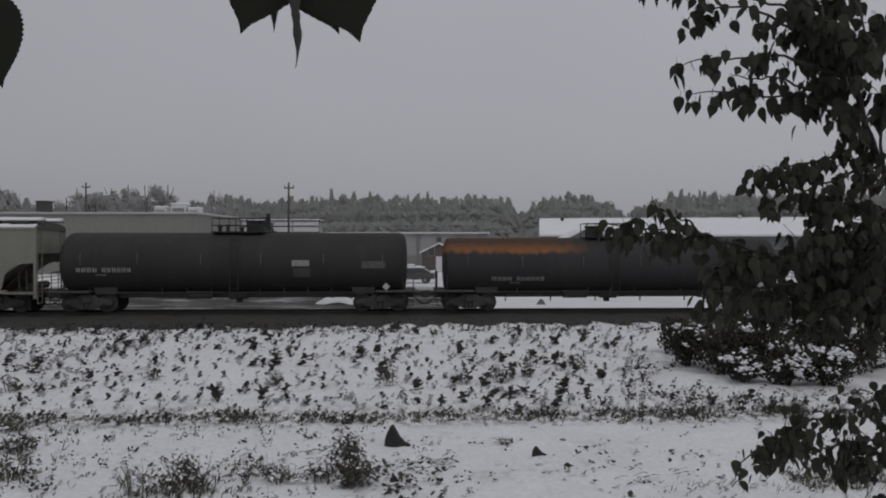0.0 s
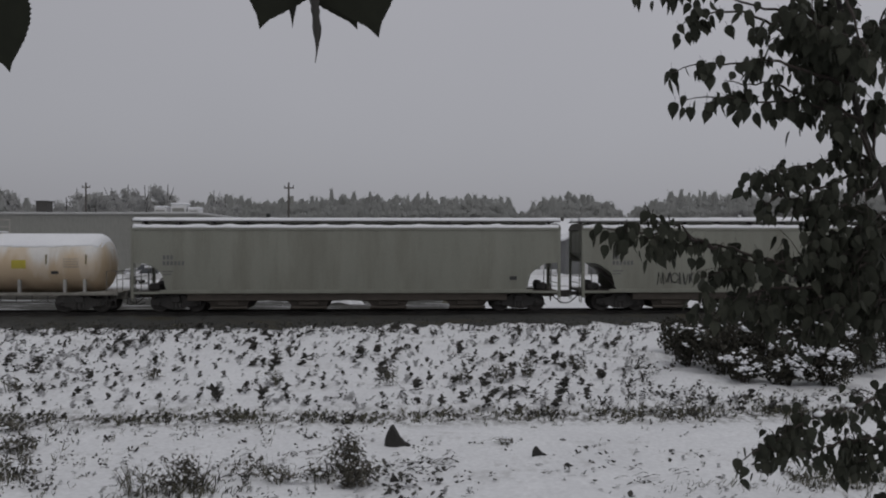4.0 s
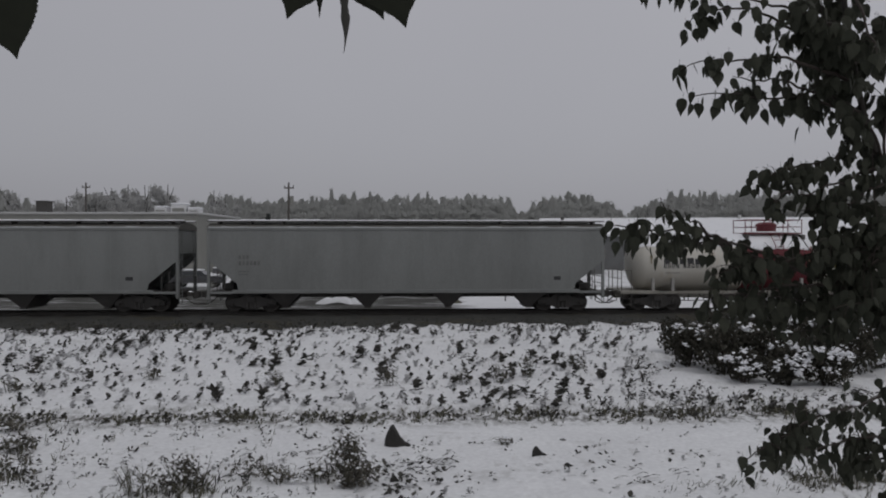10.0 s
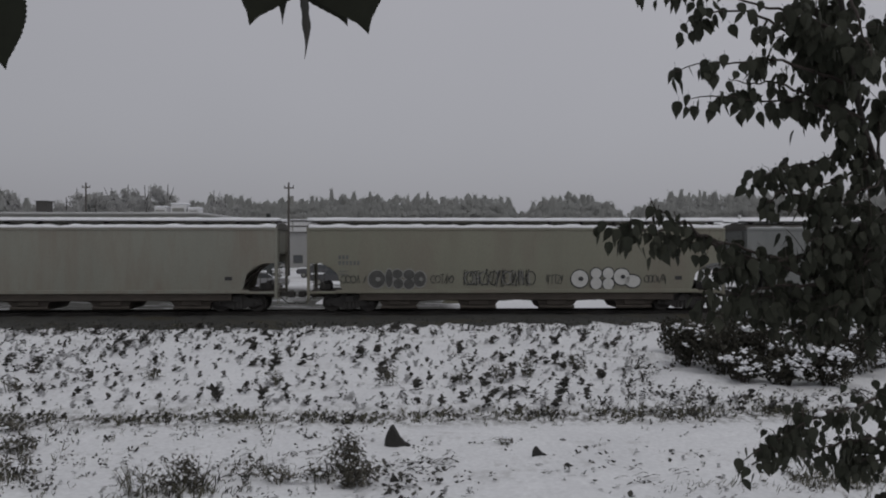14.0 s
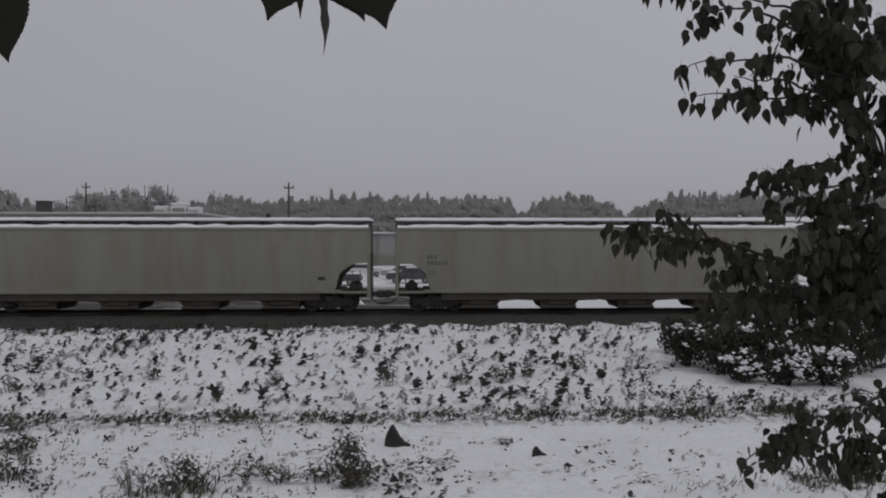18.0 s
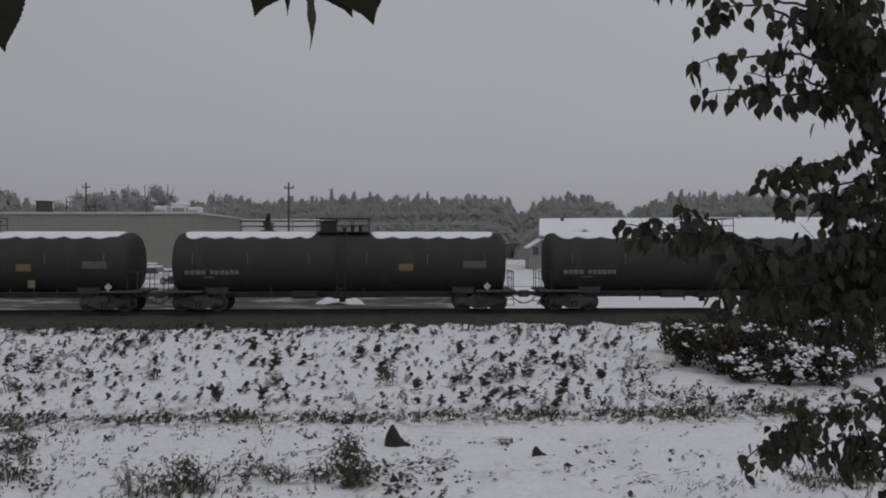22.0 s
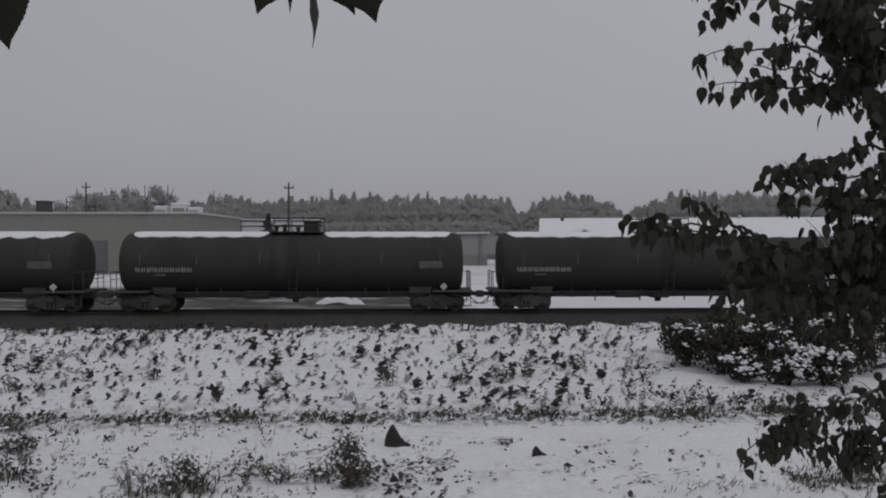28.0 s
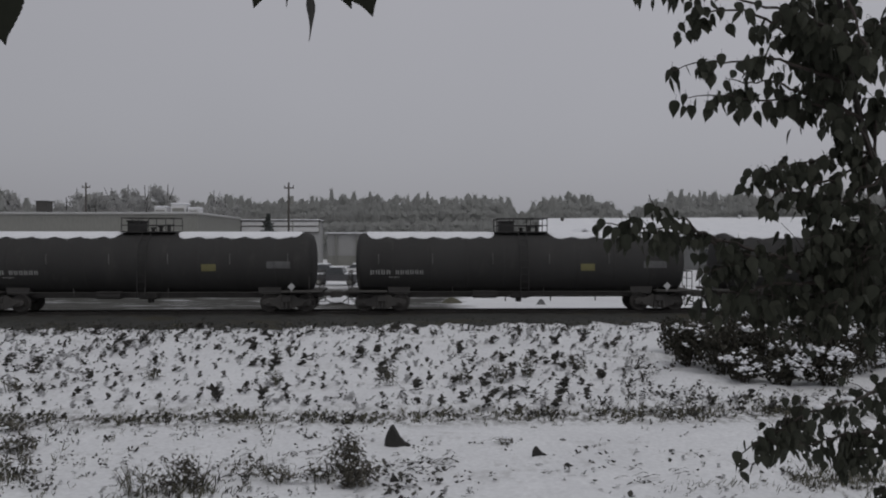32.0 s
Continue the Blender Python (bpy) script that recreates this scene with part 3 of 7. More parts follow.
def platform(car, R, zc, x, length, colour, dome_x, dome, rng_, rail_h=0.75, tray=True):
    """The top walkway with its railing, the manway housing, and a ladder down the side."""
    zt = zc + R
    deck = Form().box(x - length / 2, x + length / 2, -0.75, 0.75, zt + 0.0, zt + 0.06, 0.015)
    if tray:
        part("walkway", deck, colour, car)
    posts = Form()
    for px in (x - length / 2 + 0.03, x - length / 6, x + length / 6, x + length / 2 - 0.03):
        for y in (-0.72, 0.72):
            posts.tube([(px, y, zt), (px, y, zt + rail_h)], 0.022, 6)
    for y in (-0.72, 0.72):
        for z in (rail_h, rail_h * 0.5):
            posts.tube([(x - length / 2, y, zt + z), (x + length / 2, y, zt + z)], 0.02, 6)
    for px in (x - length / 2 + 0.03, x + length / 2 - 0.03):
        posts.tube([(px, -0.72, zt + rail_h), (px, 0.72, zt + rail_h)], 0.02, 6)
    part("railing", posts, colour, car)
    d = Form()
    if dome == "box":
        d.box(dome_x - 0.36, dome_x + 0.36, -0.45, 0.45, zt - 0.05, zt + 0.54, 0.05)
        d.box(dome_x - 0.41, dome_x + 0.41, -0.5, 0.5, zt + 0.52, zt + 0.61, 0.03)
    else:
        ring = [[(dome_x + r * math.cos(k * math.pi / 10), r * math.sin(k * math.pi / 10), zt + z) for k in range(20)]
                for r, z in ((0.48, -0.05), (0.48, 0.42), (0.52, 0.42), (0.52, 0.5), (0.36, 0.6), (0.05, 0.63))]
        d.loft(ring)
    part("manway", d, colour, car)
    for vx, vh in ((2 * x - dome_x + 0.1, 0.34), (2 * x - dome_x - 0.3, 0.26), (x + 0.05, 0.2)):
        v = Form()
        v.tube([(vx, -0.05, zt - 0.02), (vx, -0.05, zt + vh)], 0.09, 10)
        v.tube([(vx, -0.05, zt + vh), (vx, -0.05, zt + vh + 0.07)], 0.14, 10)
        part("valve", v, colour, car)


def side_ladder(car, R, zc, x, colour):
    f = Form()
    for dx in (-0.2, 0.2):
        f.tube([(x + dx, -0.74, zc + R + 0.05), (x + dx, -R * 0.85 - 0.12, zc + R * 0.62), (x + dx, -R - 0.14, zc + 0.1), (x + dx, -R - 0.14, 0.75)], 0.022, 6)
    for i in range(9):
        z = 0.85 + i * 0.34
        t = (z - zc) / (R + 0.1)
        y = -R - 0.14 if t < 0.05 else -math.sqrt(max((R + 0.14) ** 2 - (z - zc) ** 2, 0.5))
        f.tube([(x - 0.2, y, z), (x + 0.2, y, z)], 0.016, 5)
    part("ladder", f, colour, car)


def end_rails(car, half, z0, z1, colour, y=1.25):
    for s in (-1, 1):
        f = Form()
        x = s * (half - 0.12)
        for yy in (-y, -0.5, 0.5, y):
            f.tube([(x, yy, z0), (x, yy, z1)], 0.022, 6)
        f.tube([(x, -y, z1), (x, y, z1)], 0.022, 6)
        f.tube([(x, -y, (z0 + z1) / 2 + 0.1), (x, y, (z0 + z1) / 2 + 0.1)], 0.02, 6)
        f.tube([(x, -y, z1), (x - s * 0.5, -y, z1), (x - s * 0.5, -y, z0)], 0.02, 6)
        part("end_railing", f, colour, car)
        for yy in (-1.4, 1.4):
            g = Form()
            for xx in (x, x - s * 0.45):
                g.tube([(xx, yy, 0.32), (xx, yy, z0)], 0.02, 5)
            for z in (0.34, 0.64):
                g.tube([(x, yy, z), (x - s * 0.45, yy, z)], 0.02, 5)
            part("step", g, FRAME, car)


DIMTRIM = surface("worn_grey_trim", (0.19, 0.185, 0.18), (0.10, 0.10, 0.095), scale=4, rough=0.8)


def black_tank(label, L, seed, yellow=False, scallop=True, rusty=False, box=-1, panel=True, snow=True, low=102, R=1.52, zc=2.42, text_at=-7.5, plates=False, numbers=(0.8,) * 4 + (-0.5,) + (0.7,) * 6):
    """A jacketed black tank car, L metres from head to head."""
    rng_ = random.Random(seed)
    car = thing("tank_car", label, "tank car", group="freight train")
    half = L / 2 + 0.45
    coat = RUSTED if rusty else BLACK
    part("tank", shell(L + 0.05, R, zc, 0.5, flat=True), coat, car, "black shell with orange rust along its crown" if rusty else "", smooth=True)
    for i in range(1, 9):
        seams = Form()
        x = -L / 2 + L * i / 9
        seams.loft([[(x + dx, (R + r) * math.sin(2 * math.pi * k / 40), zc + (R + r) * math.cos(2 * math.pi * k / 40)) for k in range(40)]
                    for dx, r in ((-0.05, -0.004), (-0.045, 0.006), (0.045, 0.006), (0.05, -0.004))], caps=False)
        part("jacket_band", seams, coat, car)
    sill = Form().box(-half + 0.05, half - 0.05, -0.35, 0.35, 0.68, 1.0, 0.03)
    for s in (-1, 1):
        sill.box(s * (half - 1.0) - 1.0, s * (half - 1.0) + 1.0, -1.45, 1.45, 0.98, 1.08, 0.02)
        sill.prism([(s * (half - 2.6) - 0.5, 0.9), (s * (half - 2.6) + 0.5, 0.9), (s * (half - 2.6) + 0.7, 1.75), (s * (half - 2.6) - 0.7, 1.75)], -0.95, 0.95)
    part("underframe", sill, FRAME, car)
    g = Form()
    for x in [(-0.42 + 0.07 * i) * L for i in range(13)]:
        if rng_.random() < 0.6:
            g.tube([(x, -0.9, 1.2), (x + rng_.uniform(-0.1, 0.1), -0.95, 0.78 + rng_.uniform(-0.1, 0.1))], 0.03, 5)
    g.tube([(-L * 0.40, -0.95, 0.98), (L * 0.40, -0.95, 0.98)], 0.03, 5)
    g.box(-0.45, 0.45, -0.5, 0.5, 0.62, 1.0, 0.05)
    g.tube([(0, 0, 0.42), (0, 0, 0.9)], 0.16, 10)
    g.tube([(-2.4, -0.7, 0.85), (-1.2, -0.7, 0.85)], 0.2, 10)
    part("brake_rigging", g, FRAME, car)
    running_gear(car, half, 1.75)
    platform(car, R, zc, 0.08, 2.6, BLACK, 0.08 + 0.74 * box, "box", rng_, 0.72)
    side_ladder(car, R, zc, 0.08, BLACK)
    end_rails(car, half, 1.05, 2.0, FRAME)
    for dx in (-0.43, -0.27, -0.09, 0.08, 0.26, 0.43):
        part("grab_iron", Form().tube([(dx * L, -R - 0.02, zc + 0.47), (dx * L, -R - 0.07, zc + 0.42), (dx * L, -R - 0.07, zc + 0.02), (dx * L, -R - 0.02, zc - 0.03)], 0.018, 5),
             DIMTRIM, car, "worn pale grab iron")
    if snow:
        s1 = snow_cap(R, zc, -L / 2 + 0.45, -1.25, 30, 7.5 if scallop else 3.0, 1.15, rng_)
        s2 = snow_cap(R, zc, 1.45, L / 2 - 0.6, 30, 7.5 if scallop else 3.0, 1.15, rng_)
        part("snow_cap", s1, SNOW, car, "snow lying along the crown", smooth=True)
        part("snow_cap", s2, SNOW, car, "snow lying along the crown", smooth=True)
    f = Form()
    lettering(f, R, zc, text_at, low, 0.25, numbers, rng_)
    lettering(f, R, zc, text_at + 0.9, low + 13, 0.08, [0.5] * 9, rng_)
    tagged(part("lettering", f, PALE, car, "worn pale painted lettering"), kind="stuff")
    if yellow:
        part("placard", curved_plate(R, zc, 2.9, 3.6, 91, 104, 0.01), DULLYELLOW, car, "yellow warning placard")
    if panel:
        part("data_panel", curved_plate(R, zc, L / 2 - 2.2, L / 2 - 1.05, 86, 99, 0.006),
             surface("faded_panel", (0.13, 0.13, 0.13), (0.085, 0.085, 0.085), scale=4), car, "faded grey data panel")
    if plates:
        part("data_panel", curved_plate(R, zc, 2.85, 3.7, 84, 95, 0.006), PALE, car, "pale grey data panel")
        part("data_panel", curved_plate(R, zc, 2.9, 3.75, 99, 116, 0.006), surface("dim_panel", (0.085, 0.085, 0.085), (0.07, 0.07, 0.07), scale=4), car, "dim grey data panel")
    d = Form()
    if yellow and box > 0:
        for px in (0.15, 3.45):
            part("placard", Form().box(px, px + 0.5 - 0.05 * px, -1.47, -1.45, 1.25, 1.62), surface("dusty_plate", (0.20, 0.19, 0.12), (0.16, 0.15, 0.1)), car, "small dusty plate")
    x, w = L / 2 - 1.0, 0.19
    d.loft([[(x + w, yy, 1.28), (x, yy, 1.28 + w), (x - w, yy, 1.28), (x, yy, 1.28 - w)] for yy in (-1.47, -1.45)])
    d.box(x - 0.02, x + 0.02, -1.45, -1.43, 1.0, 1.3)
    part("placard", d, surface("white_placard", (0.5, 0.5, 0.5), (0.42, 0.42, 0.42), scale=5), car, "white diamond hazard placard")
    return car


PLATFORM = surface("grimy_platform_paint", (0.40, 0.38, 0.35), (0.26, 0.24, 0.21), scale=4, rough=0.8)


def white_tank(label, L, seed, paint, band=False, yellow_x=2.4):
    """A white tank car on a full-length frame."""
    rng_ = random.Random(seed)
    car = thing("tank_car", label, "tank car", group="freight train")
    R, zc, half = 1.46, 2.42, L / 2 + 0.7
    part("tank", shell(L, R, zc, 0.75), paint, car, smooth=True)
    if band:
        g = Form()
        g.loft([[(x, (R + r) * math.sin(2 * math.pi * k / 48), zc + (R + r) * math.cos(2 * math.pi * k / 48)) for k in range(48)]
                for x, r in ((-1.55, 0), (-1.54, 0.008), (1.95, 0.008), (1.96, 0))], caps=False)
        part("band", g, RED, car, "dark red painted band", smooth=True)
    sill = Form().box(-half, half, -0.35, 0.35, 0.62, 0.98, 0.03)
    for y in (-1.42, 1.42):
        sill.box(-half, half, y - 0.05, y + 0.05, 0.88, 1.02, 0.015)
    for s in (-1, 1):
        sill.box(s * (half - 1.0) - 0.98, s * (half - 1.0) + 0.98, -1.45, 1.45, 0.96, 1.04, 0.02)
    part("frame", sill, surface("grimy_white_frame", (0.28, 0.27, 0.24), (0.17, 0.16, 0.14), scale=2), car)
    for x in (-L * 0.43, -L * 0.36, -L * 0.2, L * 0.1, L * 0.2, L * 0.36, L * 0.43):
        part("saddle_post", Form().box(x - 0.06, x + 0.06, -1.35, -1.2, 0.98, 1.65), WALKWAY, car)
    u = Form()
    for i in range(14):
        x = -L * 0.36 + i * L * 0.055
        u.tube([(x, -1.3, 0.9), (x, -1.3, 0.55)], 0.022, 5)
    u.tube([(-L * 0.38, -1.3, 0.55), (L * 0.38, -1.3, 0.55)], 0.022, 5)
    u.tube([(-0.5, 0, 0.4), (-0.5, 0, 0.95)], 0.17, 10)
    u.tube([(-2.4, -0.6, 0.72), (-1.3, -0.6, 0.72)], 0.2, 10)
    part("brake_rigging", u, FRAME, car)
    running_gear(car, half, 1.95)
    trim_ = RED if band else FRAME
    platform(car, R, zc, 0.25, 3.0 if band else 2.0, RED if band else PLATFORM, 0.2, "dome", rng_, 0.72)
    side_ladder(car, R, zc, 0.25, trim_ if band else paint)
    end_rails(car, half, 1.0, 2.05, surface("end_rail_paint", (0.2, 0.19, 0.17), (0.12, 0.11, 0.1)))
    for dx in (-0.44, -0.17, 0.12, 0.30, 0.44):
        part("grab_iron", Form().box(dx * L - 0.022, dx * L + 0.022, -R - 0.06, -R + 0.05, zc - 0.02, zc + 0.45, 0.01), BRASSY, car, "dull ochre strap")
    # Dark blocks stand in for the shade between the platform and the tank.
    for x in (-0.75, 1.25) if not band else (-1.2, 1.7):
        part("platform_bracket", Form().box(x - 0.10, x + 0.10, -0.95, -0.55, zc + R - 0.32, zc + R - 0.03, 0.03), FRAME, car, "dark block standing for shade under the platform")
    part("snow_cap", snow_cap(R, zc, -L / 2 + 0.1, L / 2 - 0.1, 40 if paint is WHITE else 54, 5, 2.5, rng_, 0.006, True, L / 2, 0.75), SNOW, car, "snow lying along the crown", smooth=True)
    part("walkway_snow", Form().box(-0.7, 1.2, -0.76, 0.7, zc + R + 0.06, zc + R + 0.13, 0.03), SNOW, car, "snow lying on the walkway")
    if band:
        part("snow_cap", snow_cap(R + 0.012, zc, -1.6, 2.0, 62, 8, 1.3, rng_, 0.012, True), SNOW, car, "ragged snow lying over the red band", smooth=True)
    f = Form()
    if band:
        lettering(f, R, zc, -L / 2 + 1.5, 80, 0.34, (1.0,) * 6, rng_, 0.16)
        lettering(f, R, zc, -L / 2 + 1.5, 92, 0.22, (0.7,) * 4 + (-0.4,) + (0.7,) * 5, rng_)
    else:
        lettering(f, R, zc, -L / 2 + 1.25, 93, 0.24, (0.58,) * 4 + (-0.4,) + (0.52,) * 6, rng_, 0.2)
    tagged(part("lettering", f, DARKINK, car, "dark painted lettering"), kind="stuff")
    f = Form()
    lettering(f, R, zc, -L / 2 + 1.6, 108, 0.08, (0.6,) * 11, rng_)
    for k in range(4):
        lettering(f, R, zc, L / 2 - 1.9, 80 + 5 * k, 0.06, (0.8,) * 12, rng_)
    tagged(part("small_lettering", f, surface("faded_ink", (0.25, 0.24, 0.22), (0.3, 0.29, 0.26)), car, "faded small lettering"), kind="stuff")
    part("placard", curved_plate(R, zc, yellow_x, yellow_x + 0.68, 83, 99, 0.01), YELLOW, car, "yellow warning placard")
    if band or paint is STAINED:
        part("placard", curved_plate(R, zc, L / 2 - 2.5, L / 2 - 2.15, 104, 110, 0.01), DARKINK, car, "small dark plate")
    return car


def hopper(label, L, seed, paint, kind, snow=1.0, bays=4):
    """A covered hopper car, L metres over its side sheets. kind 'pellet': low skirt and boxed outlets; 'grain': open V-shaped bays."""
    rng_ = random.Random(seed)
    car = thing("hopper_car", label, "hopper car", group="freight train")
    half, w = L / 2, 1.56
    z0, z1, crown = 1.06, 4.10, 4.42
    cut = 1.45 if kind == "grain" else 1.6
    # side sheets: full height in the middle, cut back low down at the ends where the slope sheets run in
    if kind == "grain":
        corner = [(half - 0.05, 2.6), (half - cut, 1.45), (half - cut - 0.1, z0)]
    else:
        corner = [(half - 0.05, 2.45), (half - 0.7, 2.42), (half - 1.2, 2.22), (half - 1.5, 1.9), (half - cut, 1.55), (half - cut - 0.05, 1.28), (half - cut - 0.2, z0)]
    ends = [(-half + 0.05, z1), (half - 0.05, z1)] + corner + [(-x, z) for x, z in corner[::-1]]
    for y in (-w, w):
        part("side_sheet", Form().prism(ends, y - 0.03, y + 0.03), paint, car)
    core = Form().prism([(-half + 0.06, 2.9), (-half + 0.06, z1 - 0.02), (half - 0.06, z1 - 0.02), (half - 0.06, 2.9), (half - 2.8, z0), (-half + 2.8, z0)], -w + 0.04, w - 0.04)
    part("body", core, paint, car)
    n = 13
    for i in range(1, n):
        x = -half + 0.4 + (L - 0.8) * i / n
        if abs(x) < half - cut - 0.2:
            part("side_seam", Form().box(x - 0.012, x + 0.012, -w - 0.034, -w - 0.028, z0 + 0.1, z1 - 0.06), paint, car)
    for y in (-w, w):
        part("top_chord", Form().box(-half, half, y - 0.07, y + 0.07, z1 - 0.05, z1 + 0.06, 0.015), paint, car)
        part("side_sill", Form().box(-half + cut - 0.2, half - cut + 0.2, y - 0.08, y + 0.06, z0 - 0.1, z0 + 0.08, 0.015), paint, car)
        for s in (-1, 1):
            part("corner_post", Form().box(s * (half - 0.09) - 0.07, s * (half - 0.09) + 0.07, y - 0.045, y + 0.045, 0.72, z1 - 0.06, 0.012), paint, car)
            a, b_ = sorted((s * (half - 0.17), s * (half - cut + 0.19)))
            part("end_sill", Form().box(a, b_, y - 0.05, y + 0.05, 0.94, 1.06, 0.012), paint, car)
    roof = Form()
    arc = [(w * math.cos(math.pi * k / 10), z1 + 0.03 + (crown - z1 - 0.03) * math.sin(math.pi * k / 10)) for k in range(11)]
    roof.loft([[(x, y, z) for y, z in arc] + [(x, -w, z1 - 0.04), (x, w, z1 - 0.04)] for x in (-half, half)])
    part("roof", roof, ROOFSHADE, car)
    rs = Form()
    xs = [-half + 0.1 + (L - 0.2) * i / 90 for i in range(91)]
    hgt = 0.17 if snow > 0.5 else 0.06
    rows_ = []
    for x in xs:
        t = hgt * (0.75 + 0.5 * noise.noise((x * 1.3, seed, 0.0)) + rng_.uniform(-0.1, 0.1))
        y = -w - 0.045 + rng_.uniform(-0.015, 0.015)
        rows_.append([(x, y, z1 + 0.06), (x, y + 0.05, z1 + 0.07 + 0.6 * t), (x, y + 0.16, z1 + 0.08 + t), (x, y + 0.3, z1 + 0.1 + t), (x, y + 0.42, z1 + 0.13)])
    rs.loft(rows_)
    part("roof_snow", rs, SNOW if snow > 0.5 else surface("thin_dirty_snow", (0.42, 0.43, 0.44), (0.30, 0.31, 0.315), scale=1.2), car, "snow lying along the eave", smooth=True)
    hatch = Form()
    hatch.box(-half + 0.5, half - 0.5, -0.35, 0.35, crown, crown + 0.14, 0.03)
    part("hatch_coaming", hatch, paint, car)
    rb = Form()
    for y in (-0.95, 0.95):
        rb.box(-half - 0.05, half + 0.05, y - 0.33, y + 0.33, crown + 0.05, crown + 0.09)
        for i in range(13):
            x = -half + 0.5 + (L - 1.0) * i / 12
            rb.box(x - 0.04, x + 0.04, y - 0.3, y + 0.3, crown - 0.2, crown + 0.05)
    part("running_board", rb, FRAME, car)
    tall = 0.17 if snow > 0.5 else 0.06
    for y in (-0.95, 0.95):
        sb = Form()
        sb.loft([[(x, y - 0.34, crown + 0.09), (x, y + 0.34, crown + 0.09), (x, y + 0.25, crown + 0.09 + tall), (x, y - 0.12, crown + 0.09 + tall * rng_.uniform(0.85, 1.05)), (x, y - 0.28, crown + 0.09 + 0.6 * tall)]
                 for x in [-half + L * i / 60 for i in range(61)]])
        part("running_board_snow", sb, SNOW, car, "snow on the roof walkway", smooth=True)
    # bays
    span = 4.03 if kind == "grain" else 3.9
    for i in range(bays):
        x = (i - (bays - 1) / 2) * span
        g = Form()
        if kind == "grain":
            g.loft([[(x - a, -b_, z), (x + a, -b_, z), (x + a, b_, z), (x - a, b_, z)] for a, b_, z in ((1.3, 1.5, 1.5), (0.86, 1.45, 1.0), (0.10, 1.0, 0.24), (0.08, 0.9, 0.18))][::-1])
            g.box(x - 0.16, x + 0.16, -1.15, 1.15, 0.2, 0.26)
        else:
            g.loft([[(x - a, -b_, z), (x + a, -b_, z), (x + a, b_, z), (x - a, b_, z)] for a, b_, z in ((1.95, 1.5, 1.3), (1.95, 1.48, 0.62), (1.0, 1.3, 0.55), (0.86, 1.25, 0.36), (0.76, 1.1, 0.15))][::-1])
            g.tube([(x - 0.9, -1.25, 0.25), (x + 0.9, -1.25, 0.25)], 0.08, 8)
            g.box(x - 0.5, x + 0.5, -1.36, -1.2, 0.36, 0.62, 0.03)
        part("bay", g, FRAME if kind == "grain" else BROWN, car)
    sill = Form().box(-half + 0.1, half - 0.1, -0.35, 0.35, 0.7, 1.05, 0.03)
    for s in (-1, 1):
        sill.box(s * (half - 1.25) - 1.2, s * (half - 1.25) + 1.2, -1.5, 1.5, 0.96, 1.04, 0.015)
        sill.prism([(s * (half - 2.35), 0.95), (s * (half - 2.35) + 0.12, 0.95), (s * (half - 1.0) + 0.12, 2.3), (s * (half - 1.0), 2.3)], -0.5, 0.5)
    if kind != "grain":
        sill.box(-half + 2.9, half - 2.9, -1.5, -1.44, 0.78, 1.0)
    part("underframe", sill, BROWN if kind != "grain" else FRAME, car)
    for s in (-1, 1):
        f = Form()
        x = s * (half - 0.02)
        for y in (-1.45, -1.0, 1.0, 1.45):
            f.tube([(x, y, 0.45), (x, y, z1)], 0.022, 5)
        for i in range(11):
            for y in (-1.45, 1.0):
                f.tube([(x, y, 0.5 + i * 0.35), (x, y + 0.45, 0.5 + i * 0.35)], 0.018, 5)
        f.tube([(x, -1.45, 1.75), (x, 1.45, 1.75)], 0.022, 5)
        f.tube([(x, -1.0, 1.4), (x, 1.0, 1.4)], 0.022, 5)
        part("end_ladder", f, paint, car)
        f = Form()
        for xx in (half - 0.5, half - 0.85):
            f.tube([(s * xx, -w + 0.02, 1.02), (s * xx, -w + 0.02, 2.1)], 0.022, 5)
        part("end_railing", f, FRAME, car)
        f = Form().box(min(s * (half - 0.5), s * (half - 1.1)), max(s * (half - 0.5), s * (half - 1.1)), -0.5, 0.3, 1.05, 1.4, 0.06)
        f.tube([(s * (half - 0.8), 0.45, 1.3), (s * (half - 0.8), 1.1, 1.3)], 0.2, 10)
        part("brake_cylinder", f, FRAME, car)
    running_gear(car, half - 0.05, 2.0)
    # lettering near the rear end
    f = Form()
    for row, size, n_ in ((2.62, 0.2, 3), (2.34, 0.2, 6), (2.0, 0.07, 8), (1.86, 0.07, 7)):
        x = -half + 1.55
        for k in range(n_):
            f.box(x, x + size * 0.62, -w - 0.036, -w - 0.028, row, row + size)
            x += size * 0.9
    tagged(part("lettering", f, surface("hopper_ink", (0.10, 0.10, 0.10), (0.15, 0.15, 0.145)), car, "faded dark lettering"), kind="stuff")
    part("data_plate", Form().box(half - 2.55, half - 2.2, -w - 0.038, -w - 0.028, 1.6, 1.78), DARKINK, car, "small dark plate")
    return car


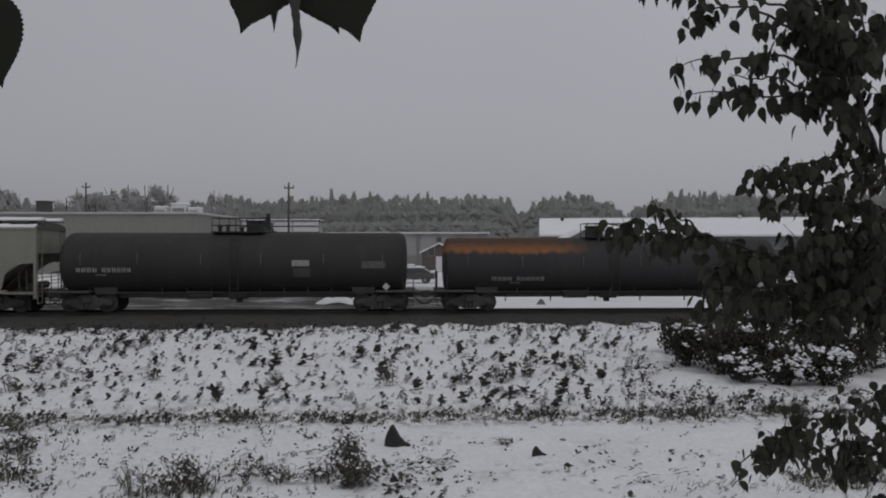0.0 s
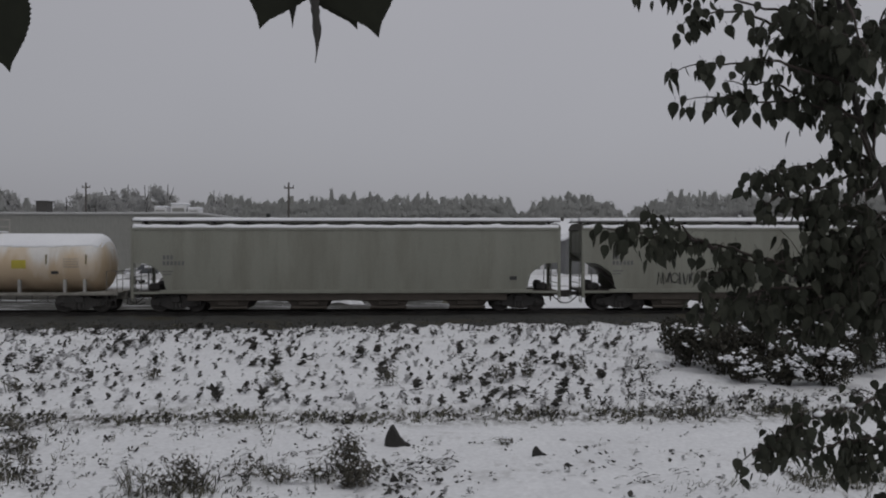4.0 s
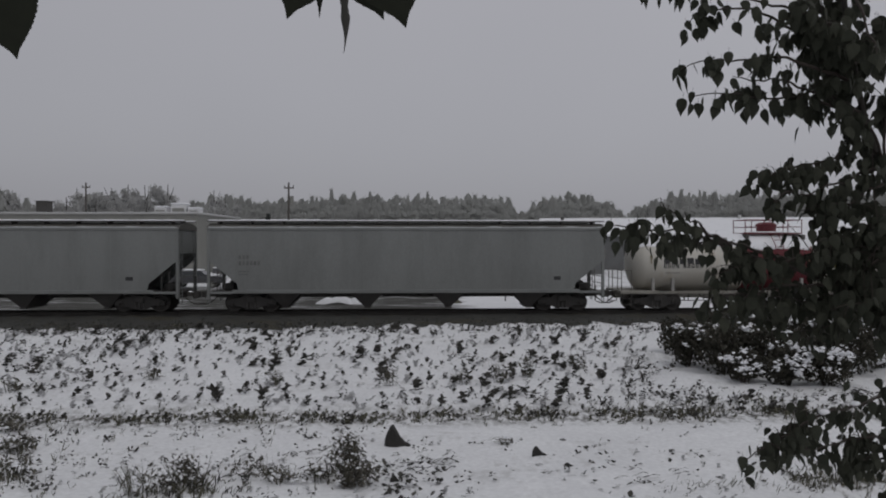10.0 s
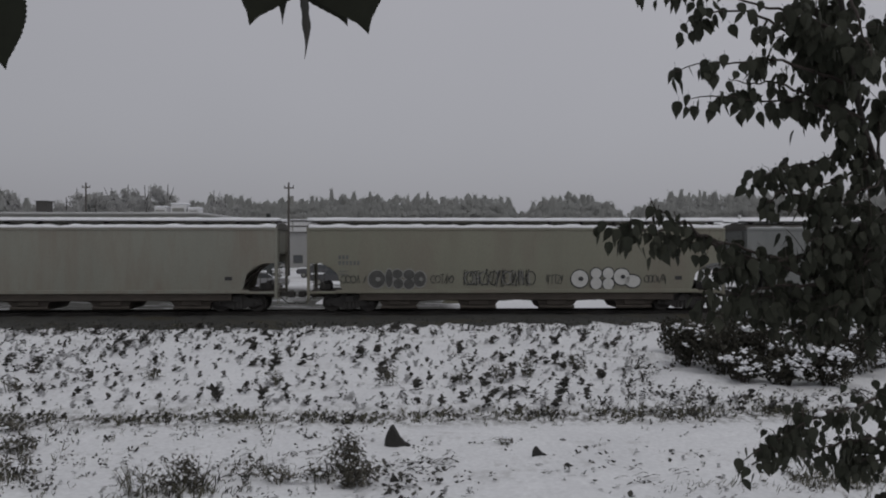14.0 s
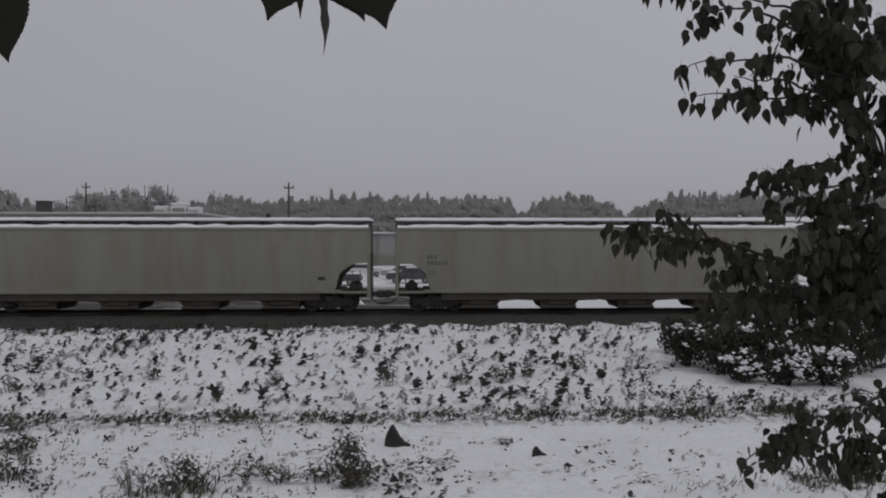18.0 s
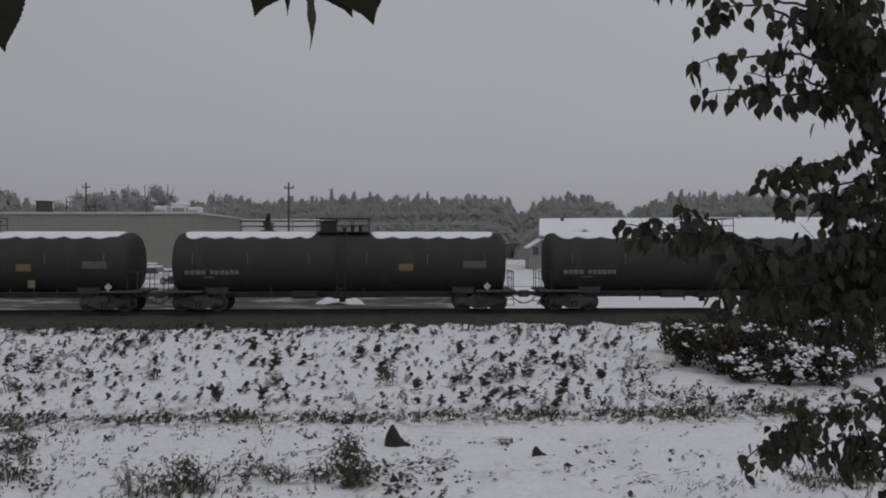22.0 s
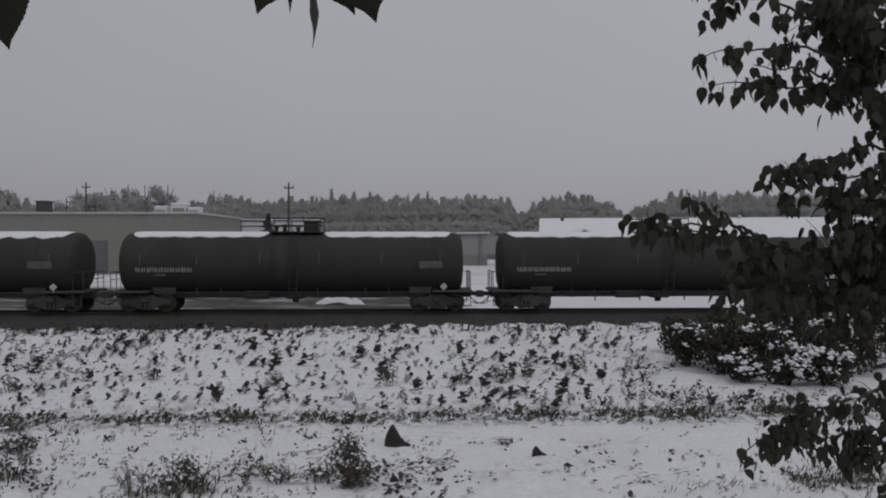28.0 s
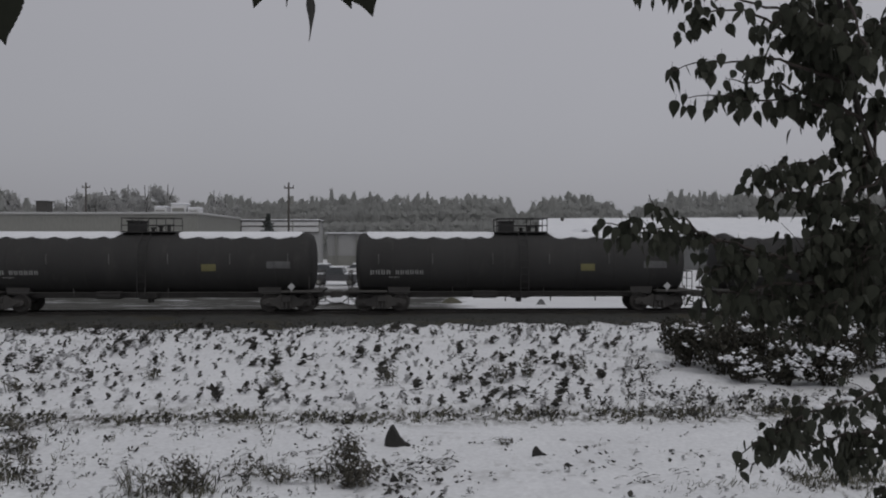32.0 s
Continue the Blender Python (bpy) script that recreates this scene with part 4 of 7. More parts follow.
def scribble(car, half_w, x0, x1, z, tall, seed, paint, strokes):
    """A band of spray-painted, unreadable strokes."""
    rng_ = random.Random(seed)
    f = Form()
    y = -half_w - 0.05
    for i in range(strokes):
        x = x0 + (x1 - x0) * (i + 0.5) / strokes
        kind = rng_.random()
        pts = []
        if kind > 0.6:
            wide = rng_.uniform(0.09, 0.2)
            lines = rng_.choice([[(0, 0, 0, 1), (0, 1, 1, 1), (0, 0.5, 0.8, 0.5)], [(0, 0, 0, 1), (1, 0, 1, 1), (0, 0.5, 1, 0.5)], [(0.5, 0, 0.5, 1), (0, 1, 1, 1)], [(0, 0, 0.5, 1), (0.5, 1, 1, 0)], [(0, 1, 1, 0.9), (1, 0.9, 0, 0), (0, 0, 1, 0.05)]])
            for ax, az, bx, bz in lines:
                f.tube([(x + (ax - 0.5) * wide, y, z + tall * az + rng_.uniform(-0.04, 0.04)), (x + (bx - 0.5) * wide, y, z + tall * bz + rng_.uniform(-0.04, 0.04))], 0.02, 4)
            continue
        if kind < 0.35:
            a0 = rng_.uniform(0, 6.28)
            for k in range(9):
                a = a0 + k * 0.72
                pts.append((x + 0.16 * tall / 0.5 * math.cos(a), y, z + tall * (0.5 + 0.45 * math.sin(a))))
        else:
            px = x - 0.1
            for k in range(4):
                pts.append((px + rng_.uniform(-0.1, 0.1), y, z + tall * (k % 2) + rng_.uniform(-0.08, 0.08)))
                px += rng_.uniform(0.02, 0.14)
        f.tube(pts, 0.022, 4)
    return tagged(part("graffiti", f, paint, car, "band of dark spray-painted scrawl"), kind="stuff")


def bubbles(car, half_w, x, z, sizes, paint, line):
    """Rounded graffiti shapes with a dark outline."""
    f, g = Form(), Form()
    for dx, dz, a, b, *open_ in sizes:
        for form, grow, yy in ((g, 0.06, -half_w - 0.046), (f, 0.0, -half_w - 0.054)):
            ring = [(x + dx + (a + grow) * math.cos(k * math.pi / 10), z + dz + (b + grow) * math.sin(k * math.pi / 10)) for k in range(20)]
            form.loft([[(px, yy - 0.004, pz) for px, pz in ring], [(px, yy + 0.004, pz) for px, pz in ring]])
        if not open_:
            continue
        hole = [(x + dx + 0.32 * a * math.cos(k * math.pi / 6) + 0.06, z + dz + 0.26 * b * math.sin(k * math.pi / 6)) for k in range(12)]
        g.loft([[(px, -half_w - 0.066, pz) for px, pz in hole], [(px, -half_w - 0.05, pz) for px, pz in hole]])
    tagged(part("graffiti_outline", g, line, car, "dark graffiti outline"), kind="stuff")
    tagged(part("graffiti_fill", f, paint, car, "filled graffiti shapes"), kind="stuff")


TRAIN = []
TRAIN.append((black_tank("black tank car with snow along its crown", 16.9, 1, scallop=False), 27.3))
TRAIN.append((black_tank("black tank car with orange rust along its crown", 16.9, 2, rusty=True, scallop=False, snow=False, low=111, R=1.42, zc=2.27, text_at=-6.05), 8.5))
TRAIN.append((black_tank("plain black tank car with worn white lettering", 16.9, 3, scallop=False, snow=False, box=1, low=97, plates=True), -10.24))
car = hopper("weathered beige covered hopper with dark scrawled graffiti", 20.8, 4, BEIGE, "pellet")
scribble(car, 1.56, -6.6, 6.3, 1.42, 0.55, 9, DARKINK, 52)
TRAIN.append((car, -29.95))
TRAIN.append((hopper("weathered beige covered hopper with a snowy roof", 20.95, 5, BEIGE, "pellet"), -51.85))
TRAIN.append((white_tank("white tank car with brown stains and a snowy crown", 13.5, 6, STAINED), -70.42))
TRAIN.append((white_tank("clean white tank car with dark lettering and snowy crown", 13.54, 7, WHITE), -85.75))
TRAIN.append((white_tank("cream-white tank car with a dark red middle band", 14.3, 8, CREAM, band=True, yellow_x=2.6), -101.32))
TRAIN.append((hopper("plain grey covered hopper with open V-shaped bays", 19.5, 9, GREY, "grain", snow=0.3), -119.73))
TRAIN.append((hopper("plain grey covered hopper with open V-shaped bays", 19.35, 10, GREY, "grain", snow=0.3), -140.47))
car = hopper("olive-grey covered hopper with rounded graffiti along its side", 20.74, 11, OLIVE, "pellet")
bubbles(car, 1.56, 4.2, 1.65, [(-1.15, 0, 0.42, 0.42, 1), (-0.33, -0.22, 0.28, 0.29), (-0.33, 0.27, 0.27, 0.25), (0.27, 0.27, 0.27, 0.27), (0.28, -0.25, 0.27, 0.29), (0.95, 0.1, 0.40, 0.40, 1), (1.5, -0.12, 0.38, 0.30)], SPRAYWHITE, DARKINK)
bubbles(car, 1.56, -6.0, 1.65, [(-0.95, 0, 0.40, 0.42, 1), (-0.35, 0.05, 0.17, 0.44), (0.05, 0.25, 0.24, 0.22), (0.1, -0.22, 0.24, 0.24), (0.62, 0.22, 0.26, 0.24), (0.62, -0.24, 0.26, 0.24), (1.15, 0.0, 0.30, 0.38, 1)], SPRAYGREY, SPRAYDIM)
scribble(car, 1.56, -2.7, 0.7, 1.32, 0.75, 22, DARKINK, 22)
scribble(car, 1.56, -2.6, 0.7, 1.35, 0.7, 21, SPRAYDIM, 9)
for x0, x1, n_ in ((-8.7, -7.5, 5), (-4.3, -3.2, 5), (1.4, 2.3, 5), (6.3, 7.3, 5)):
    scribble(car, 1.56, x0, x1, 1.45, 0.4, int(60 + x0), SPRAYGREY, n_)
TRAIN.append((car, -161.59))
TRAIN.append((hopper("weathered tan covered hopper with a snowy roof", 20.14, 12, TAN, "pellet"), -183.42))
TRAIN.append((hopper("rust-streaked tan covered hopper with a snowy roof", 20.1, 13, TAN, "pellet"), -204.85))
TRAIN.append((hopper("weathered tan covered hopper with a snowy roof", 20.5, 14, TAN, "pellet"), -226.37))
plain = black_tank("black tank car with yellow placard and scalloped snow on top", 16.5, 15, yellow=True)
TRAIN.append((plain, -246.88))
TRAIN.append((copy_thing(plain, Matrix.Identity(4)), -265.44))
TRAIN.append((black_tank("black tank car with yellow placard and scalloped snow on top", 16.5, 25, yellow=True, box=1), -283.85))
smooth_car = black_tank("black tank car with large white lettering and snowy top", 16.7, 16, scallop=False, low=97, numbers=(0.85,) * 10)
TRAIN.append((smooth_car, -302.48))
TRAIN.append((copy_thing(smooth_car, Matrix.Identity(4)), -320.81))
TRAIN.append((black_tank("black tank car with large white lettering and snowy top", 16.9, 26, scallop=False, low=97, box=1, numbers=(0.85,) * 10), -339.4))
for u in (-358.07, -376.55, -395.15, -413.7):
    TRAIN.append((copy_thing(plain, Matrix.Identity(4)), u))

# ---- buildings and yard behind the line ----
LAND = 0.44
CLAD = surface("grey_metal_cladding", (0.245, 0.246, 0.226), (0.225, 0.225, 0.206), scale=0.3, rough=0.7, stretch=(1, 1, 0.2), grain=8)
PALEWALL = surface("pale_wall", (0.62, 0.62, 0.62), (0.56, 0.56, 0.56), scale=0.5, rough=0.7)
DIMWALL = surface("dim_grey_wall", (0.16, 0.165, 0.165), (0.13, 0.13, 0.13), scale=0.5, rough=0.75)
DARKGLASS = surface("dark_glass", (0.075, 0.08, 0.085), (0.095, 0.10, 0.105), rough=0.2, gloss=0.5)
POLEWOOD = surface("weathered_pole", (0.10, 0.09, 0.08), (0.07, 0.065, 0.06), rough=0.9)


def window_part(parent, x, y, z, w, h):
    f = Form()
    for a, b_, c_, d_ in ((x - w / 2 - 0.08, x + w / 2 + 0.08, z - 0.08, z), (x - w / 2 - 0.08, x + w / 2 + 0.08, z + h, z + h + 0.08),
                          (x - w / 2 - 0.08, x - w / 2, z, z + h), (x + w / 2, x + w / 2 + 0.08, z, z + h)):
        f.box(a, b_, y - 0.09, y + 0.02, c_, d_)
    o = part("window", f, CLAD, parent)
    part("pane", Form().box(x - w / 2, x + w / 2, y - 0.05, y - 0.01, z, z + h), DARKGLASS, o)
    return o


def hall():
    """The long metal-clad hall with rooftop units."""
    t = thing("warehouse", "long grey metal-clad warehouse with a flat roof", "warehouse")
    x0, x1, y0, y1, z1 = -125.0, -32.0, 100.0, 121.0, 8.36
    f = Form().box(x0, x1, y0, y1, LAND - 0.5, z1)
    part("wall", f, CLAD, t)
    ribs = Form()
    for i in range(155):
        x = x0 + 0.3 + i * 0.6
        ribs.box(x - 0.05, x + 0.05, y0 - 0.012, y0 + 0.01, LAND, z1 - 0.3)
    for i in range(34):
        y = y0 + 0.4 + i * 0.6
        ribs.box(x1 - 0.01, x1 + 0.02, y - 0.05, y + 0.05, LAND, z1 - 0.3)
    tagged(part("cladding_ribs", ribs, CLAD, t), kind="stuff")
    e = Form().box(x0 - 0.2, x1 + 0.2, y0 - 0.2, y1 + 0.2, z1 - 0.12, z1 + 0.12, 0.03)
    part("roof_edge", e, surface("pale_roof_trim", (0.42, 0.42, 0.41), (0.36, 0.36, 0.35), scale=0.6), t, "pale metal roof trim")
    part("roof_snow", Form().box(x0, x1, y0 - 0.12, y1, z1 + 0.12, z1 + 0.17, 0.02), SNOW, t)
    for x, w in ((-45.5, 3.6),):
        d = part("door", Form().box(x - w / 2, x + w / 2, y0 - 0.10, y0 + 0.02, LAND, LAND + 4.4, 0.02), DIMWALL, t, "dim overhead door")
        for k in range(1, 6):
            part("door_panel", Form().box(x - w / 2 + 0.1, x + w / 2 - 0.1, y0 - 0.14, y0 - 0.10, LAND + 0.72 * k - 0.3, LAND + 0.72 * k + 0.3), DIMWALL, d)
    u = thing("rooftop_unit", "dark square ventilation unit on the warehouse roof", "ventilation unit", at=pose(-54.0, 104, z1 + 0.12))
    part("casing", Form().box(-0.75, 0.75, -0.8, 0.8, 0, 1.6, 0.05), FRAME, u)
    part("cover", Form().box(-0.85, 0.85, -0.9, 0.9, 1.6, 1.72, 0.04), FRAME, u)
    for x, w, h_ in ((-37.6, 1.6, 0.7), (-35.2, 2.0, 1.1), (-33.2, 1.5, 0.55)):
        u = thing("rooftop_unit", "snow-covered air handling unit on the warehouse roof", "ventilation unit", at=pose(x, 103, z1 + 0.12))
        part("casing", Form().box(-w / 2, w / 2, -0.9, 0.9, 0, h_, 0.06), PALEWALL, u)
        part("grille", Form().box(-w / 2 + 0.2, w / 2 - 0.2, -0.94, -0.9, 0.2, h_ * 0.6), CLAD, u)
        part("snow_cover", Form().box(-w / 2 - 0.05, w / 2 + 0.05, -0.95, 0.95, h_, h_ + 0.25, 0.1), SNOW, u)


# Pale siding; on the long shed the paleness is painted-in distance haze.
PALESHED = surface("pale_hazed_siding", (0.33, 0.33, 0.325), (0.29, 0.29, 0.285), scale=0.4, rough=0.8, stretch=(1, 1, 0.2))


def shop():
    """The pale flat-fronted building with a deep white fascia."""
    t = thing("shop_building", "pale flat-roofed building with a deep white fascia", "building")
    x0, x1, y0, y1, z1 = -32.8, -20.2, 125.0, 129.0, 8.35
    part("wall", Form().box(x0, x1, y0, y1, LAND - 0.5, z1 - 0.3), PALESHED, t)
    part("fascia", Form().box(x0 - 0.1, x1 + 0.1, y0 - 0.25, y0 + 0.1, 6.3, z1 - 0.35, 0.03), PALEWALL, t)
    part("fascia_line", Form().box(x0 - 0.1, x1 + 0.1, y0 - 0.30, y0 - 0.25, 7.12, 7.32), FRAME, t)
    for x in (x0 - 0.1, x0 + 4.4, x0 + 8.3, x1):
        part("mullion", Form().box(x, x + 0.16, y0 - 0.34, y0 - 0.25, 6.2, z1 - 0.36), FRAME if x < x0 else CLAD, t)
    part("fascia_line", Form().box(x0 - 0.1, x1 + 0.1, y0 - 0.30, y0 - 0.25, 6.2, 6.3), FRAME, t)
    part("roof_edge", Form().box(x0 - 0.2, x1 + 0.2, y0 - 0.35, y1, z1 - 0.35, z1 - 0.18), FRAME, t)
    part("roof_snow", Form().box(x0 - 0.1, x1 + 0.1, y0 - 0.3, y1, z1 - 0.18, z1, 0.06), SNOW, t)
    for x in (-31.4, -28.8, -26.2, -23.6, -21.2):
        window_part(t, x, y0, 1.2, 1.5, 1.3)


def long_shed():
    t = thing("long_shed", "long low grey shed with a snowy roof", "shed")
    x0, x1, y0, y1, z1 = -20.8, 8.0, 138.0, 150.0, 6.2
    part("wall", Form().box(x0, x1, y0, y1, LAND - 0.5, z1), PALESHED, t)
    part("roof_snow", Form().prism([(x0 - 0.4, z1), (x1 + 0.4, z1), (x1 + 0.4, z1 + 0.22), (x0 - 0.4, z1 + 0.22)], y0 - 0.6, y1), SNOW, t)
    for i in range(8):
        x = x0 + 1.6 + i * 3.7
        part("post", Form().box(x - 0.12, x + 0.12, y0 - 0.4, y0 - 0.16, LAND, z1), CLAD, t, "grey post")
        part("wall_panel", Form().box(x + 0.3, x + 3.4, y0 - 0.06, y0 - 0.005, 2.5, z1 - 0.5), PALESHED, t)
    part("band", Form().box(x0, x1, y0 - 0.08, y0 - 0.01, LAND, 2.2), CLAD, t, "grey lower wall")


def barn():
    """The wide building with a snow-covered pitched roof."""
    t = thing("wide_barn", "wide building with a snow-covered pitched roof", "building", at=pose(15.1, 118.0, 0, 0, 0, -7.3))
    x0, x1, y0, y1, ze, zr = 0.0, 56.0, 0.0, 24.0, 5.75, 8.45
    ym = (y0 + y1) / 2
    for x in (x0 + 0.15, x1 - 0.15):
        gable = [(y0, LAND - 0.5), (y1, LAND - 0.5), (y1, ze), (ym, zr), (y0, ze)]
        part("gable_wall", Form().loft([[(x - 0.15, y, z) for y, z in gable], [(x + 0.15, y, z) for y, z in gable]]), DIMWALL, t)
    for y in (y0, y1 - 0.3):
        part("long_wall", Form().box(x0 + 0.3, x1 - 0.3, y, y + 0.3, LAND - 0.5, ze), DIMWALL, t)
    rg = random.Random(3)
    xs = [x0 - 0.3 + (x1 - x0 + 0.6) * i / 40 for i in range(41)]
    r = Form().loft([[(x, y0 - 0.6, ze - 0.25), (x, ym, zr - 0.05), (x, y1 + 0.6, ze - 0.25), (x, y1 + 0.6, ze + 0.05), (x, ym, zr + 0.2 + rg.uniform(0, 0.06)), (x, y0 - 0.6, ze + 0.02 + rg.uniform(0, 0.06))] for x in xs])
    part("roof", r, SNOW, t, "snow-covered roof")
    part("chimney", Form().box(3.2, 3.7, 9.5, 10.0, 7.4, 8.75, 0.03), FRAME, t)
    part("vent", Form().tube([(32.0, 11, 8.0), (32.0, 11, 9.0)], 0.25, 10), PALEWALL, t)
    for i in range(9):
        window_part(t, 3.5 + i * 5.2, y0, 2.2, 1.8, 1.4)


def cottage(x, y, w, d, wall, zr, label):
    t = thing("house", label, "house", at=pose(x, y, LAND))
    ze = zr - 1.25
    part("wall", Form().prism([(-w / 2, -0.4), (w / 2, -0.4), (w / 2, ze), (0, zr), (-w / 2, ze)], -d / 2, d / 2), wall, t)
    for s in (-1, 1):
        f = Form().loft([[(s * (w / 2 + 0.3), yy, ze - 0.15), (0, yy, zr + 0.02), (0, yy, zr + 0.24), (s * (w / 2 + 0.3), yy, ze + 0.08)] for yy in (-d / 2 - 0.3, d / 2 + 0.3)])
        part("roof", f, SNOW, t, "snow-covered roof slope")
    for wx in (-1.15, 1.15):
        window_part(t, wx, -d / 2, 2.2, 0.9, 1.2)
    window_part(t, 0, -d / 2, 4.2, 0.7, 0.7)
    part("door", Form().box(-0.45, 0.45, -d / 2 - 0.06, -d / 2 + 0.02, 0, 2.05, 0.02), PALEWALL, t)


hall(), shop(), long_shed(), barn()
cottage(18.3, 103, 4.9, 7.5, DIMWALL, 5.75, "small grey house with a snowy gable roof")
cottage(15.4, 121, 4.2, 6.0, CLAD, 4.6, "low grey outbuilding with a snowy gable roof")
cottage(-0.6, 118, 5.2, 7.0, surface("brown_siding", (0.12, 0.10, 0.09), (0.10, 0.085, 0.078)), 3.9, "low brown-sided house with a snowy roof")


def utility_pole(x, y, top, label):
    t = thing("utility_pole", label, "utility pole", at=pose(x, y, LAND))
    h_ = top - LAND
    part("post", Form().tube([(0, 0, -0.4), (0, 0, h_)], 0.17, 10, 0.11), POLEWOOD, t, smooth=True)
    part("crossarm", Form().box(-0.55, 0.65, -0.06, 0.06, h_ - 0.75, h_ - 0.6), POLEWOOD, t)
    for dx in (-0.5, 0.0, 0.6):
        part("insulator", Form().tube([(dx, 0, h_ - 0.6), (dx, 0, h_ - 0.35)], 0.05, 8), POLEWOOD, t)
    part("transformer", Form().tube([(0.38, 0, h_ - 2.6), (0.38, 0, h_ - 1.7)], 0.24, 12), CLAD, t)
    part("bracket", Form().box(0.1, 0.45, -0.05, 0.05, h_ - 2.2, h_ - 2.05), POLEWOOD, t)


utility_pole(-19.1, 95, 12.0, "wooden utility pole with a crossarm and transformer")
utility_pole(-51.4, 110.5, 13.2, "wooden utility pole behind the warehouse roof")

# fence posts and wires beyond the track
fence = thing("wire_fence", "low wire fence along the far side of the railway", "fence")
for i in range(14):
    x = 4.4 + i * 3.2
    part("post", Form().tube([(x, 54 + x * 0.04, 0.2), (x, 54 + x * 0.04, 1.55)], 0.05, 6), POLEWOOD, fence)
for z in (0.9, 1.45):
    part("wire", Form().tube([(4.4, 54.18, z), (46, 55.84, z)], 0.02, 4), POLEWOOD, fence)


def parked_car(x, y, turn, paint, label, truck=False):
    t = thing("parked_pickup" if truck else "parked_car", label, "pickup truck" if truck else "car", at=pose(x, y, LAND, 0, 0, turn))
    low = [(-2.4, 0.45), (2.35, 0.45), (2.45, 0.8), (2.3, 1.0), (1.1, 1.08), (-2.3, 1.08), (-2.45, 0.8)]
    part("body", Form().prism(low, -0.9, 0.9), paint, t)
    top = [(1.1, 1.06), (0.45, 1.62), (-0.7, 1.66), (-0.95, 1.06)] if truck else [(1.2, 1.06), (0.5, 1.5), (-1.3, 1.5), (-2.1, 1.06)]
    part("cabin_glass", Form().prism(top, -0.8, 0.8), DARKGLASS, t)
    part("roof", Form().box(-0.72 if truck else -1.3, 0.48, -0.78, 0.78, 1.62 if truck else 1.46, 1.70 if truck else 1.54, 0.03), paint, t)
    part("snow_cover", Form().box(-0.74 if truck else -1.32, 0.5, -0.76, 0.76, 1.70 if truck else 1.54, 1.84 if truck else 1.68, 0.06), SNOW, t)
    part("snow_cover", Form().box(1.1, 2.3, -0.86, 0.86, 1.02, 1.18, 0.05), SNOW, t)
    part("snow_cover", Form().box(-2.35, -0.95 if truck else -2.0, -0.86, 0.86, 1.05, 1.2, 0.05), SNOW, t)
    for wx in (-1.5, 1.5):
        for wy in (-0.86, 0.86):
            w = part("wheel", Form().tube([(wx, wy - 0.1, 0.34), (wx, wy + 0.1, 0.34)], 0.34, 16), FRAME, t)
            part("rim", Form().tube([(wx, wy - 0.12, 0.34), (wx, wy + 0.12, 0.34)], 0.2, 12), CLAD, w)
    for wy in (-0.65, 0.65):
        part("headlight", Form().box(2.38, 2.46, wy - 0.15, wy + 0.15, 0.75, 0.9), PALEWALL, t)


CARGREY = surface("silver_car_paint", (0.35, 0.35, 0.36), (0.3, 0.3, 0.31), rough=0.35)
CARDARK = surface("dark_car_paint", (0.10, 0.10, 0.105), (0.08, 0.08, 0.085), rough=0.35)
parked_car(-15.7, 66, 8, CARGREY, "silver car parked in the yard under snow")
parked_car(-22.4, 70, 4, CARDARK, "dark car parked in the yard under snow")
parked_car(-10.3, 74, 176, CARDARK, "dark pickup parked in the yard under snow", True)
parked_car(-3.2, 78, 174, CARDARK, "dark car parked in the yard under snow")
parked_car(-28.8, 76, 177, PALEWALL, "white pickup parked in the yard under snow", True)
parked_car(-20.6, 88, -6, PALEWALL, "white pickup parked in the yard under snow", True)
parked_car(-25.0, 92, 3, CARDARK, "dark pickup parked in the yard under snow", True)
parked_car(-14.6, 90, 172, CARDARK, "dark car parked in the yard under snow")
parked_car(-9.5, 92, 5, PALEWALL, "white car parked in the yard under snow")
parked_car(-33.0, 86, 176, CARGREY, "silver pickup parked before the warehouse", True)
parked_car(-4.5, 86, 178, CARGREY, "silver car parked in the yard under snow")

# snow piles and scrap in the yard
rg = random.Random(12)


def heap(x, y, w, h_, material, label, name, category):
    f, rings = Form(), []
    for k, r in enumerate((1.0, 0.85, 0.6, 0.3, 0.05)):
        rings.append([(w * r * math.cos(a * math.pi / 9) * rg.uniform(0.85, 1.1), 0.45 * w * r * math.sin(a * math.pi / 9) * rg.uniform(0.85, 1.1), h_ * (1 - r ** 1.7) - 0.05) for a in range(18)])
    f.loft(rings, caps=False)
    solid(name, f, material, label, category, at=pose(x, y, LAND), smooth=True)


heap(-6.9, 50.2, 1.1, 0.24, BALLAST, "dark heap of gravel beside the railway", "gravel_heap", "gravel heap")
for x, w, h_ in ((-7.7, 0.85, 0.50), (-6.8, 1.1, 0.66), (-5.9, 0.7, 0.46)):
    heap(x, 51.2, w, h_, SNOW, "snow lying over a heap of gravel", "snow_heap", "snow heap")
heap(-13.8, 58, 1.0, 0.5, SNOW, "small ploughed heap of snow in the yard", "snow_heap", "snow heap")
heap(-20.5, 60, 1.4, 0.6, SNOW, "small ploughed heap of snow in the yard", "snow_heap", "snow heap")
heap(0.6, 52, 0.8, 0.45, DRYGRASS, "small clump of dry grass in the snow", "grass_clump", "grass")
heap(6.4, 50, 0.35, 0.5, DIMWALL, "small grey marker in the snow", "snow_marker", "marker")

# ---- far trees ----


